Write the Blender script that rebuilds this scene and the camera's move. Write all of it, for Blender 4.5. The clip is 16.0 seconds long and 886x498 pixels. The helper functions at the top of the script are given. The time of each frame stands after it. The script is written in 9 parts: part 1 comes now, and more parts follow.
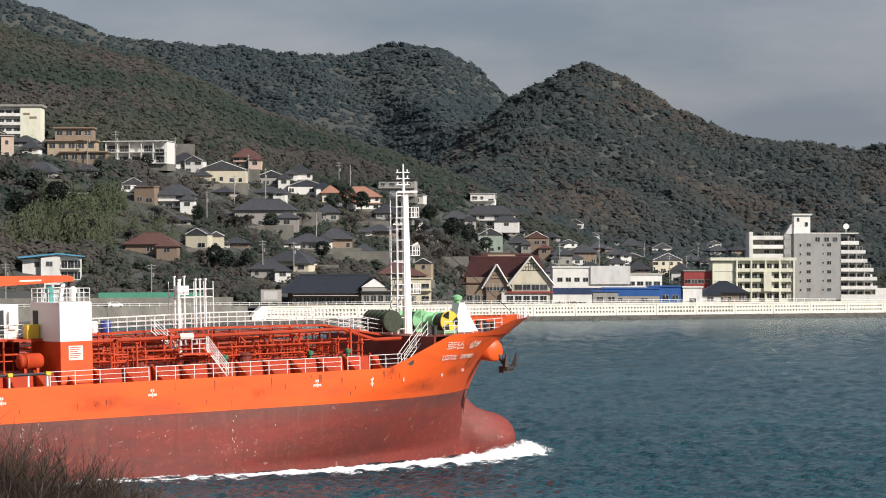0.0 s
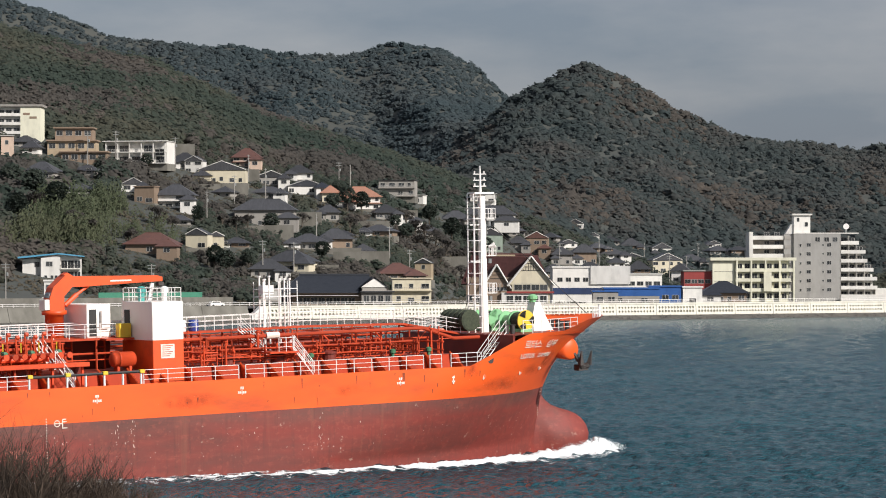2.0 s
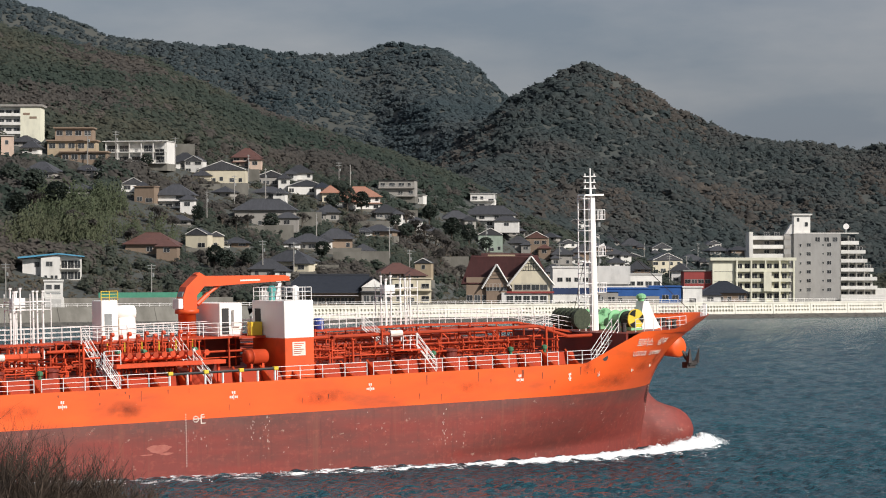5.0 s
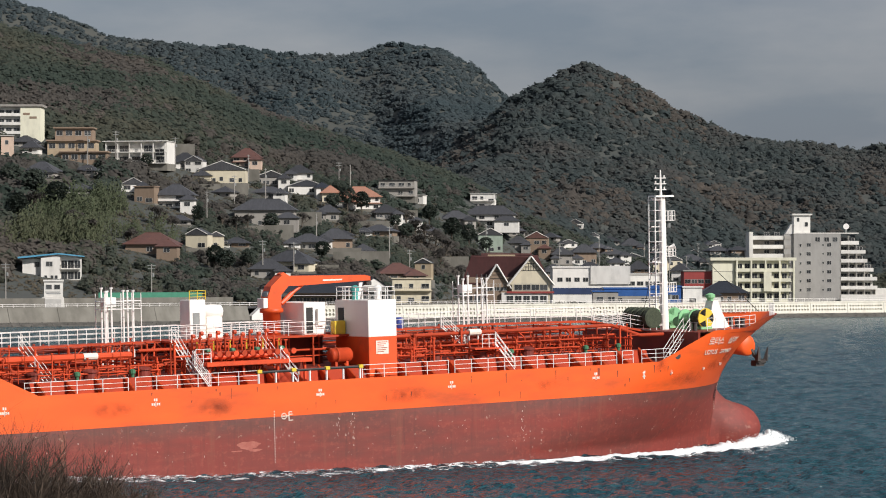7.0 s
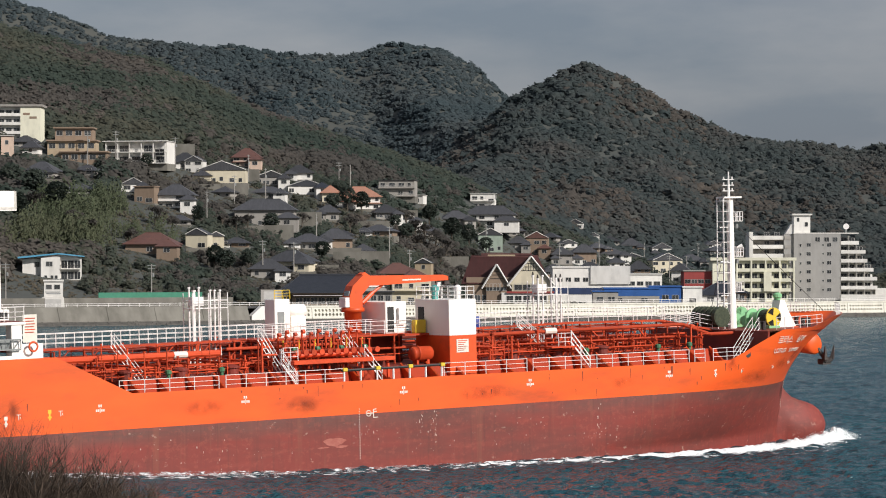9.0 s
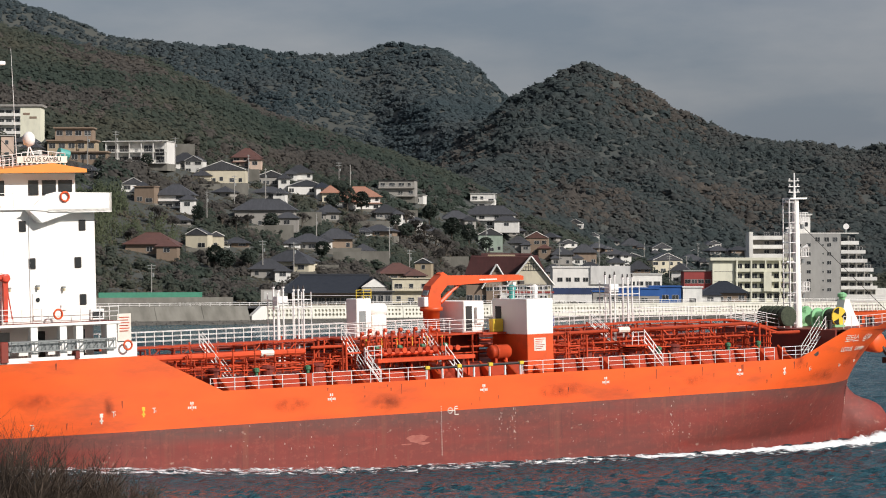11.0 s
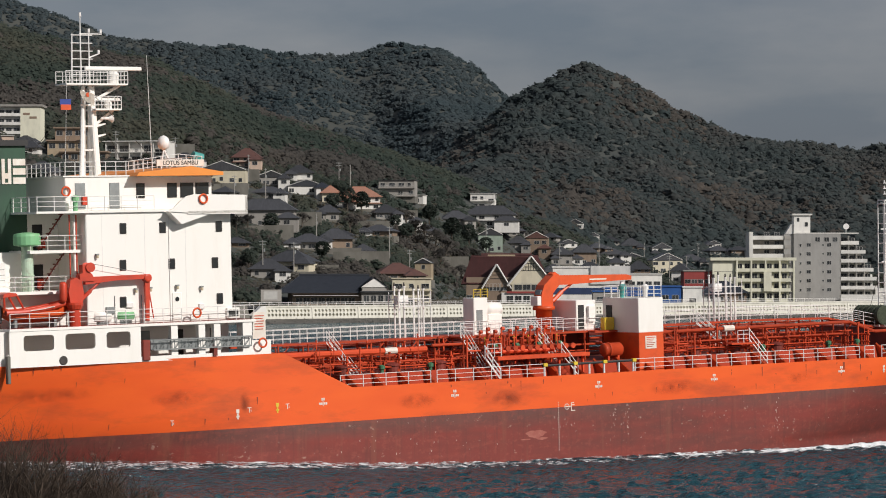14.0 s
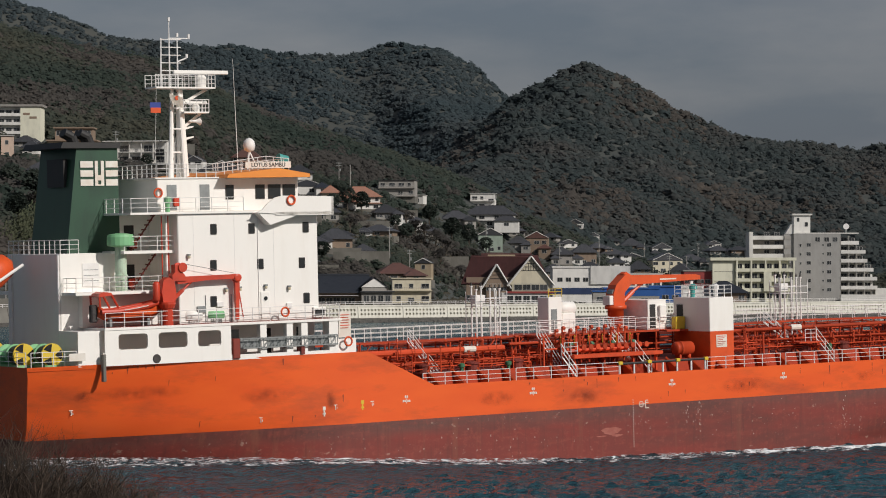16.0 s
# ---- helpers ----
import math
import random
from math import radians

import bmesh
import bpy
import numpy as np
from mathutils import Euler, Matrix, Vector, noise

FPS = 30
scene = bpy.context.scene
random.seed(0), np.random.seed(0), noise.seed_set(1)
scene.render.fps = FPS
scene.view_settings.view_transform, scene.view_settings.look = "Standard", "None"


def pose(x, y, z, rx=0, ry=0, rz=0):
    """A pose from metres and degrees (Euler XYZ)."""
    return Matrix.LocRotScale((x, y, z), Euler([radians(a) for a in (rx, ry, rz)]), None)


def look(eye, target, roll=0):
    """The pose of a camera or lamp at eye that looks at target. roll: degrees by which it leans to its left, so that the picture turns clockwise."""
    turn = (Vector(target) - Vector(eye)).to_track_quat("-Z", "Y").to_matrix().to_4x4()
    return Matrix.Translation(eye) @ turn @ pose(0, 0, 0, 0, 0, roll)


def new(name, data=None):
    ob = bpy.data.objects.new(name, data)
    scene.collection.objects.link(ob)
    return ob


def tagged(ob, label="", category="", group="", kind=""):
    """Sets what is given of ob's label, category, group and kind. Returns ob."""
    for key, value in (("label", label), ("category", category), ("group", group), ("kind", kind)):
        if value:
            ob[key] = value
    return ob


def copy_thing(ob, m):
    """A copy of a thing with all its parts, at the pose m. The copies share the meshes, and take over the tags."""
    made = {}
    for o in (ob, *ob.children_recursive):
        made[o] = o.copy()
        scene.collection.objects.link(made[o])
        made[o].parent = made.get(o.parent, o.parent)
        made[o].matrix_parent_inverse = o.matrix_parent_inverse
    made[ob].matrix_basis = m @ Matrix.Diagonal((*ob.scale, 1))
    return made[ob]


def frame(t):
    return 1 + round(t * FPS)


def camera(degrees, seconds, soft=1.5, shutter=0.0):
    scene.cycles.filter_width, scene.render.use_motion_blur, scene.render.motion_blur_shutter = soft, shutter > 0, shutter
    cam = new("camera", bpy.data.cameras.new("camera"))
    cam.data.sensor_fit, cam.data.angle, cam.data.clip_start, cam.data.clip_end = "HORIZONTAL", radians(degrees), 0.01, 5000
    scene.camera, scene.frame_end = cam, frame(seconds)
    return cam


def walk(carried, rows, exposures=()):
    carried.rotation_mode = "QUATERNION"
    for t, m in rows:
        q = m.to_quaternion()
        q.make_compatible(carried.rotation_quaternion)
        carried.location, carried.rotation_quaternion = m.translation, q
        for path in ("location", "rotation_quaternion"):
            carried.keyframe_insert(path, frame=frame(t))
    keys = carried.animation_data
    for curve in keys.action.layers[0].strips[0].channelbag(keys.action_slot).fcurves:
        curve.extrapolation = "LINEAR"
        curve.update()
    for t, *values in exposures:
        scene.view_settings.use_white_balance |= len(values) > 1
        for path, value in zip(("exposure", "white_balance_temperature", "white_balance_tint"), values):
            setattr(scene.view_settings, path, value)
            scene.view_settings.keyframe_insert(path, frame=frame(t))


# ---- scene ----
# ---------------------------------------------------------------- camera
cam = camera(17.822, 16.0, soft=1.0)
EYE = (0.0, 0.0, 15.6)
walk(cam, [(0, pose(*EYE, 90.355)), (16.0, pose(*EYE, 90.355))],
     [(0, 0.10), (4, -0.02), (9, -0.08), (11.5, -0.16), (13, -0.38), (14.5, -0.54), (16, -0.72)])

# ---------------------------------------------------------------- world and sun
SUN_ELEVATION, SUN_AZIMUTH = 32.0, 129.0    # degrees; azimuth clockwise from +Y
world = bpy.data.worlds.new("sky")
scene.world = world
world.use_nodes = True
wn, wl = world.node_tree.nodes, world.node_tree.links
wn.clear()
w_out = wn.new("ShaderNodeOutputWorld")
w_bg = wn.new("ShaderNodeBackground")
w_sky = wn.new("ShaderNodeTexSky")
w_sky.sky_type = "NISHITA"
w_sky.sun_disc = False
w_sky.sun_elevation = radians(SUN_ELEVATION)
w_sky.sun_rotation = radians(SUN_AZIMUTH)
w_sky.dust_density = 2.0
w_co = wn.new("ShaderNodeTexCoord")
w_map = wn.new("ShaderNodeMapping")
w_map.inputs["Scale"].default_value = (4.0, 4.0, 13.0)
w_noise = wn.new("ShaderNodeTexNoise")
w_noise.inputs["Scale"].default_value = 1.7
w_noise.inputs["Detail"].default_value = 6.0
w_noise.inputs["Roughness"].default_value = 0.55
w_ramp = wn.new("ShaderNodeValToRGB")
w_ramp.color_ramp.elements[0].position, w_ramp.color_ramp.elements[0].color = 0.36, (1.5, 1.76, 2.36, 1)
w_ramp.color_ramp.elements[1].position, w_ramp.color_ramp.elements[1].color = 0.68, (3.1, 3.05, 3.35, 1)
w_mix = wn.new("ShaderNodeMixRGB")
w_mix.inputs["Fac"].default_value = 0.76
wl.new(w_co.outputs["Generated"], w_map.inputs["Vector"])
wl.new(w_map.outputs["Vector"], w_noise.inputs["Vector"])
wl.new(w_noise.outputs["Fac"], w_ramp.inputs["Fac"])
wl.new(w_sky.outputs["Color"], w_mix.inputs["Color1"])
wl.new(w_ramp.outputs["Color"], w_mix.inputs["Color2"])
wl.new(w_mix.outputs["Color"], w_bg.inputs["Color"])
w_bg.inputs["Strength"].default_value = 0.112
wl.new(w_bg.outputs["Background"], w_out.inputs["Surface"])

sun = new("sun", bpy.data.lights.new("sun", "SUN"))
sun.data.energy = 4.95
sun.data.angle = radians(0.53)
sun.data.color = (1.0, 0.95, 0.905)
_az, _el = radians(SUN_AZIMUTH), radians(SUN_ELEVATION)
_to_sun = Vector((math.sin(_az) * math.cos(_el), math.cos(_az) * math.cos(_el), math.sin(_el)))
sun.matrix_world = look(_to_sun * 300, (0, 0, 0))


# ---------------------------------------------------------------- materials
def surface(name, base, alt=None, scale=1.0, rough=0.6, metal=0.0, bump=0.0, bump_scale=None, mix=0.5,
            stain=None, stain_scale=0.3, stain_amount=0.3, stretch=(1, 1, 1), island=0.0, each=0.0, spec=0.5):
    """A painted or natural surface: two tones by fine noise, larger stains, optional relief and variation from piece to piece."""
    m = bpy.data.materials.new(name)
    m.use_nodes = True
    n, l = m.node_tree.nodes, m.node_tree.links
    b = n["Principled BSDF"]
    b.inputs["Roughness"].default_value = rough
    b.inputs["Metallic"].default_value = metal
    b.inputs["Specular IOR Level"].default_value = spec
    co = n.new("ShaderNodeTexCoord")
    mp = n.new("ShaderNodeMapping")
    mp.inputs["Scale"].default_value = stretch
    l.new(co.outputs["Object"], mp.inputs["Vector"])
    t = n.new("ShaderNodeTexNoise")
    t.inputs["Scale"].default_value = scale
    t.inputs["Detail"].default_value = 6
    l.new(mp.outputs["Vector"], t.inputs["Vector"])
    alt = alt or tuple(c * 0.75 for c in base)
    r = n.new("ShaderNodeValToRGB")
    r.color_ramp.elements[0].position, r.color_ramp.elements[0].color = 0.5 - mix / 2, (*alt, 1)
    r.color_ramp.elements[1].position, r.color_ramp.elements[1].color = 0.5 + mix / 2, (*base, 1)
    l.new(t.outputs["Fac"], r.inputs["Fac"])
    col = r.outputs["Color"]
    if stain:
        s = n.new("ShaderNodeTexNoise")
        s.inputs["Scale"].default_value = stain_scale
        s.inputs["Detail"].default_value = 8
        s.inputs["Roughness"].default_value = 0.65
        l.new(mp.outputs["Vector"], s.inputs["Vector"])
        sr = n.new("ShaderNodeMapRange")
        sr.inputs["From Min"].default_value, sr.inputs["From Max"].default_value = 0.5, 0.72
        sr.inputs["To Max"].default_value = stain_amount
        l.new(s.outputs["Fac"], sr.inputs["Value"])
        mx = n.new("ShaderNodeMixRGB")
        mx.inputs["Color2"].default_value = (*stain, 1)
        l.new(sr.outputs["Result"], mx.inputs["Fac"])
        l.new(col, mx.inputs["Color1"])
        col = mx.outputs["Color"]
    if island or each:
        hv = n.new("ShaderNodeHueSaturation")
        mr = n.new("ShaderNodeMapRange")
        amount = island or each
        mr.inputs["To Min"].default_value, mr.inputs["To Max"].default_value = 1 - amount, 1 + amount
        if island:
            g = n.new("ShaderNodeNewGeometry")
            l.new(g.outputs["Random Per Island"], mr.inputs["Value"])
        else:
            g = n.new("ShaderNodeObjectInfo")
            l.new(g.outputs["Random"], mr.inputs["Value"])
        l.new(mr.outputs["Result"], hv.inputs["Value"])
        l.new(col, hv.inputs["Color"])
        col = hv.outputs["Color"]
    l.new(col, b.inputs["Base Color"])
    if bump:
        bt = n.new("ShaderNodeTexNoise")
        bt.inputs["Scale"].default_value = bump_scale or scale * 3
        bt.inputs["Detail"].default_value = 5
        l.new(mp.outputs["Vector"], bt.inputs["Vector"])
        bm_ = n.new("ShaderNodeBump")
        bm_.inputs["Strength"].default_value = bump
        bm_.inputs["Distance"].default_value = 0.1
        l.new(bt.outputs["Fac"], bm_.inputs["Height"])
        l.new(bm_.outputs["Normal"], b.inputs["Normal"])
    return m


def foliage(name, dark, light, warm, bump=0.8):
    """Leaf masses: each clump takes its own tone between dark, light and a warm winter brown."""
    m = bpy.data.materials.new(name)
    m.use_nodes = True
    n, l = m.node_tree.nodes, m.node_tree.links
    b = n["Principled BSDF"]
    b.inputs["Roughness"].default_value = 0.85
    b.inputs["Specular IOR Level"].default_value = 0.15
    co = n.new("ShaderNodeTexCoord")
    big = n.new("ShaderNodeTexNoise")
    big.inputs["Scale"].default_value = 0.012
    big.inputs["Detail"].default_value = 5
    l.new(co.outputs["Object"], big.inputs["Vector"])
    g = n.new("ShaderNodeNewGeometry")
    add = n.new("ShaderNodeMath")
    add.operation = "MULTIPLY_ADD"
    add.inputs[1].default_value, add.inputs[2].default_value = 0.16, -0.08
    l.new(g.outputs["Random Per Island"], add.inputs[0])
    add2 = n.new("ShaderNodeMath")
    l.new(add.outputs[0], add2.inputs[0])
    l.new(big.outputs["Fac"], add2.inputs[1])
    r = n.new("ShaderNodeValToRGB")
    e = r.color_ramp.elements
    e[0].position, e[0].color = 0.28, (*dark, 1)
    e[1].position, e[1].color = 0.72, (*warm, 1)
    k = e.new(0.5)
    k.color = (*light, 1)
    l.new(add2.outputs[0], r.inputs["Fac"])
    fine = n.new("ShaderNodeTexNoise")
    fine.inputs["Scale"].default_value = 0.7
    fine.inputs["Detail"].default_value = 6
    l.new(co.outputs["Object"], fine.inputs["Vector"])
    mr = n.new("ShaderNodeMapRange")
    mr.inputs["From Min"].default_value, mr.inputs["From Max"].default_value = 0.3, 0.7
    mr.inputs["To Min"].default_value, mr.inputs["To Max"].default_value = 0.82, 1.18
    l.new(fine.outputs["Fac"], mr.inputs["Value"])
    hv = n.new("ShaderNodeHueSaturation")
    l.new(mr.outputs["Result"], hv.inputs["Value"])
    l.new(r.outputs["Color"], hv.inputs["Color"])
    l.new(hv.outputs["Color"], b.inputs["Base Color"])
    bm_ = n.new("ShaderNodeBump")
    bm_.inputs["Strength"].default_value = bump
    bm_.inputs["Distance"].default_value = 0.6
    l.new(fine.outputs["Fac"], bm_.inputs["Height"])
    l.new(bm_.outputs["Normal"], b.inputs["Normal"])
    # leaves let part of the light through
    tl = n.new("ShaderNodeBsdfTranslucent")
    l.new(hv.outputs["Color"], tl.inputs["Color"])
    mx = n.new("ShaderNodeMixShader")
    mx.inputs["Fac"].default_value = 0.42
    l.new(b.outputs[0], mx.inputs[1])
    l.new(tl.outputs[0], mx.inputs[2])
    l.new(mx.outputs[0], n["Material Output"].inputs["Surface"])
    return m


def sea(name):
    """Ruffled tidal water."""
    m = bpy.data.materials.new(name)
    m.use_nodes = True
    n, l = m.node_tree.nodes, m.node_tree.links
    b = n["Principled BSDF"]
    b.inputs["Roughness"].default_value = 0.15
    b.inputs["IOR"].default_value = 1.33
    co = n.new("ShaderNodeTexCoord")
    tot = None
    for sc, st, amt in ((0.07, (1.0, 2.2, 1), 0.7), (0.25, (1.0, 1.7, 1), 0.7), (0.8, (1.0, 2.2, 1), 0.55), (2.4, (1.0, 1.6, 1), 0.22)):
        mp = n.new("ShaderNodeMapping")
        mp.inputs["Scale"].default_value = st
        mp.inputs["Rotation"].default_value = (0, 0, 0.5 + sc * 0.1)
        l.new(co.outputs["Object"], mp.inputs["Vector"])
        t = n.new("ShaderNodeTexNoise")
        t.inputs["Scale"].default_value = sc
        t.inputs["Detail"].default_value = 3
        l.new(mp.outputs["Vector"], t.inputs["Vector"])
        mul = n.new("ShaderNodeMath")
        mul.operation = "MULTIPLY_ADD"
        mul.inputs[1].default_value = amt
        if tot is None:
            mul.inputs[2].default_value = 0
        else:
            l.new(tot, mul.inputs[2])
        l.new(t.outputs["Fac"], mul.inputs[0])
        tot = mul.outputs[0]
    bp = n.new("ShaderNodeBump")
    bp.inputs["Strength"].default_value = 1.0
    bp.inputs["Distance"].default_value = 1.35
    l.new(tot, bp.inputs["Height"])
    l.new(bp.outputs["Normal"], b.inputs["Normal"])
    streak = n.new("ShaderNodeTexNoise")
    streak.inputs["Scale"].default_value = 0.02
    streak.inputs["Detail"].default_value = 6
    l.new(co.outputs["Object"], streak.inputs["Vector"])
    r = n.new("ShaderNodeValToRGB")
    r.color_ramp.elements[0].position, r.color_ramp.elements[0].color = 0.35, (0.013, 0.056, 0.073, 1)
    r.color_ramp.elements[1].position, r.color_ramp.elements[1].color = 0.70, (0.020, 0.080, 0.100, 1)
    l.new(streak.outputs["Fac"], r.inputs["Fac"])
    l.new(r.outputs["Color"], b.inputs["Base Color"])
    return m


ORANGE = surface("orange_hull_paint", (0.86, 0.125, 0.018), (0.78, 0.10, 0.016), 0.35, 0.42, bump=0.05, bump_scale=0.5,
                 stain=(0.22, 0.05, 0.025), stain_scale=0.22, stain_amount=0.5, stretch=(0.6, 1, 2.0))


def bottom_paint(name):
    """Antifouling: dull red, faded to grey-brown in an uneven band below the topsides, with pale scuffs and run marks."""
    m = surface(name, (0.245, 0.036, 0.025), (0.18, 0.034, 0.026), 0.25, 0.65, bump=0.15, bump_scale=1.2, stretch=(0.5, 1, 1.6))
    n, l = m.node_tree.nodes, m.node_tree.links
    b = n["Principled BSDF"]
    col = b.inputs["Base Color"].links[0].from_socket
    co = n.new("ShaderNodeTexCoord")
    sep = n.new("ShaderNodeSeparateXYZ")
    l.new(co.outputs["Object"], sep.inputs[0])

    def tex(scale, stretch, lo, hi, amount):
        mp = n.new("ShaderNodeMapping")
        mp.inputs["Scale"].default_value = stretch
        l.new(co.outputs["Object"], mp.inputs["Vector"])
        t = n.new("ShaderNodeTexNoise")
        t.inputs["Scale"].default_value = scale
        t.inputs["Detail"].default_value = 7
        t.inputs["Roughness"].default_value = 0.62
        l.new(mp.outputs["Vector"], t.inputs["Vector"])
        r = n.new("ShaderNodeMapRange")
        r.inputs["From Min"].default_value, r.inputs["From Max"].default_value = lo, hi
        r.inputs["To Max"].default_value = amount
        l.new(t.outputs["Fac"], r.inputs["Value"])
        return r.outputs["Result"]

    def over(col, fac, c):
        mx = n.new("ShaderNodeMixRGB")
        mx.inputs["Color2"].default_value = (*c, 1)
        l.new(fac, mx.inputs["Fac"])
        l.new(col, mx.inputs["Color1"])
        return mx.outputs["Color"]

    def times(a, b_):
        k = n.new("ShaderNodeMath")
        k.operation = "MULTIPLY"
        l.new(a, k.inputs[0])
        l.new(b_, k.inputs[1])
        return k.outputs[0]

    band = n.new("ShaderNodeMapRange")
    band.inputs["From Min"].default_value, band.inputs["From Max"].default_value = 2.9, 3.9
    l.new(sep.outputs["Z"], band.inputs["Value"])
    wear = tex(0.3, (0.4, 1, 1.2), 0.25, 0.6, 0.9)
    col = over(col, times(band.outputs["Result"], wear), (0.125, 0.062, 0.05))
    col = over(col, tex(0.3, (0.3, 1, 1.2), 0.46, 0.64, 0.75), (0.125, 0.036, 0.028))
    col = over(col, tex(0.9, (0.22, 1, 1.8), 0.55, 0.68, 0.3), (0.30, 0.06, 0.04))
    col = over(col, tex(1.1, (0.9, 1, 1.3), 0.64, 0.68, 0.5), (0.50, 0.36, 0.28))
    col = over(col, tex(0.5, (1.6, 1, 0.10), 0.56, 0.70, 0.5), (0.24, 0.085, 0.05))
    col = over(col, tex(2.2, (1.3, 1, 0.07), 0.52, 0.70, 0.5), (0.10, 0.030, 0.024))
    col = over(col, tex(3.0, (0.8, 1, 1.0), 0.54, 0.66, 0.35), (0.33, 0.075, 0.05))
    l.new(col, b.inputs["Base Color"])
    return m


BOTTOM = bottom_paint("antifouling_red")
DECKRED = surface("red_deck_paint", (0.24, 0.032, 0.018), (0.15, 0.026, 0.016), 0.8, 0.6, bump=0.1,
                  stain=(0.14, 0.03, 0.016), stain_scale=0.5, stain_amount=0.5, each=0.15)
PIPERED = surface("red_pipe_paint", (0.62, 0.075, 0.022), (0.46, 0.055, 0.018), 0.9, 0.5, stain=(0.2, 0.04, 0.02),
                  stain_scale=0.7, stain_amount=0.4, each=0.32, spec=0.3)
TRUNKRED = surface("worn_trunk_paint", (0.46, 0.052, 0.018), (0.34, 0.042, 0.017), 0.5, 0.75, stain=(0.16, 0.03, 0.016), stain_scale=0.6, stain_amount=0.6, spec=0.2)
CRANE = surface("orange_crane_paint", (0.76, 0.10, 0.018), (0.62, 0.08, 0.016), 0.6, 0.45, stain=(0.25, 0.05, 0.02), stain_scale=0.9)
WHITE = surface("white_ship_paint", (0.93, 0.90, 0.84), (0.89, 0.86, 0.80), 0.25, 0.5, stain=(0.55, 0.45, 0.34),
                stain_scale=0.5, stain_amount=0.14, stretch=(1.5, 1.5, 0.3))
RAILWHITE = surface("white_rail_paint", (0.88, 0.87, 0.84), (0.76, 0.72, 0.68), 1.5, 0.5)
GREEN = surface("dark_green_funnel_paint", (0.022, 0.078, 0.040), (0.018, 0.060, 0.033), 0.3, 0.5, stain=(0.012, 0.022, 0.018), stain_scale=0.35, stain_amount=0.6, stretch=(1, 1, 0.4))
MINT = surface("pale_green_machine_paint", (0.27, 0.58, 0.29), (0.20, 0.46, 0.23), 1.0, 0.5, stain=(0.2, 0.13, 0.07), stain_scale=1.0)
YELLOW = surface("yellow_paint", (0.78, 0.56, 0.04), (0.66, 0.46, 0.04), 1.2, 0.5)
BLACK = surface("black_paint", (0.022, 0.022, 0.022), (0.03, 0.028, 0.026), 1.0, 0.6)
ROPE = surface("mooring_rope", (0.07, 0.085, 0.05), (0.035, 0.045, 0.03), 6.0, 0.9, bump=0.6)
STEEL = surface("grey_steel", (0.30, 0.32, 0.31), (0.22, 0.23, 0.23), 2.0, 0.5, metal=0.3)
IRON = surface("dark_anchor_iron", (0.09, 0.08, 0.075), (0.05, 0.045, 0.042), 3.0, 0.7, metal=0.4, bump=0.4)
GLASS = surface("dark_window_glass", (0.02, 0.025, 0.028), (0.03, 0.034, 0.036), 0.4, 0.08)
BLUE = surface("blue_drum_paint", (0.03, 0.06, 0.30), (0.025, 0.05, 0.24), 1.5, 0.45)
CREAM = surface("cream_plastic", (0.66, 0.58, 0.40), (0.56, 0.48, 0.33), 1.5, 0.6)
BROWNISH = surface("faint_letter_paint", (0.62, 0.50, 0.44), (0.5, 0.36, 0.3), 2.0, 0.7)
MARK = surface("white_mark_paint", (0.80, 0.77, 0.70), (0.70, 0.6, 0.5), 2.0, 0.6)
REDCRANE = surface("red_crane_paint", (0.66, 0.060, 0.022), (0.50, 0.046, 0.02), 0.8, 0.45, stain=(0.22, 0.04, 0.02), stain_scale=1.2, stain_amount=0.5)
SUNORANGE = surface("orange_awning_paint", (0.88, 0.30, 0.045), (0.80, 0.26, 0.04), 0.8, 0.5)
TEAL = surface("teal_plastic", (0.08, 0.36, 0.32), (0.06, 0.28, 0.26), 1.2, 0.5)

WATER = sea("sea_water")
FOAM = surface("white_foam", (0.88, 0.89, 0.89), (0.56, 0.62, 0.64), 1.3, 0.8, bump=0.4, bump_scale=3.5, mix=0.35)


def lace(name, thin=0.0):
    """Foam that breaks up into lace, with clear water between."""
    m = surface(name, (0.88, 0.90, 0.90), (0.70, 0.75, 0.77), 1.3, 0.8)
    n, l = m.node_tree.nodes, m.node_tree.links
    b, out = n["Principled BSDF"], n["Material Output"]
    co = n.new("ShaderNodeTexCoord")
    mp = n.new("ShaderNodeMapping")
    mp.inputs["Scale"].default_value = (0.55, 1.3, 1)
    l.new(co.outputs["Object"], mp.inputs["Vector"])
    t = n.new("ShaderNodeTexNoise")
    t.inputs["Scale"].default_value = 1.5
    t.inputs["Detail"].default_value = 8
    t.inputs["Roughness"].default_value = 0.7
    t.inputs["Distortion"].default_value = 1.2
    l.new(mp.outputs["Vector"], t.inputs["Vector"])
    r = n.new("ShaderNodeMapRange")
    r.inputs["From Min"].default_value, r.inputs["From Max"].default_value = 0.47 + thin, 0.60 + thin
    l.new(t.outputs["Fac"], r.inputs["Value"])
    tr = n.new("ShaderNodeBsdfTransparent")
    mx = n.new("ShaderNodeMixShader")
    l.new(r.outputs["Result"], mx.inputs["Fac"])
    l.new(tr.outputs[0], mx.inputs[1])
    l.new(b.outputs[0], mx.inputs[2])
    l.new(mx.outputs[0], out.inputs["Surface"])
    return m


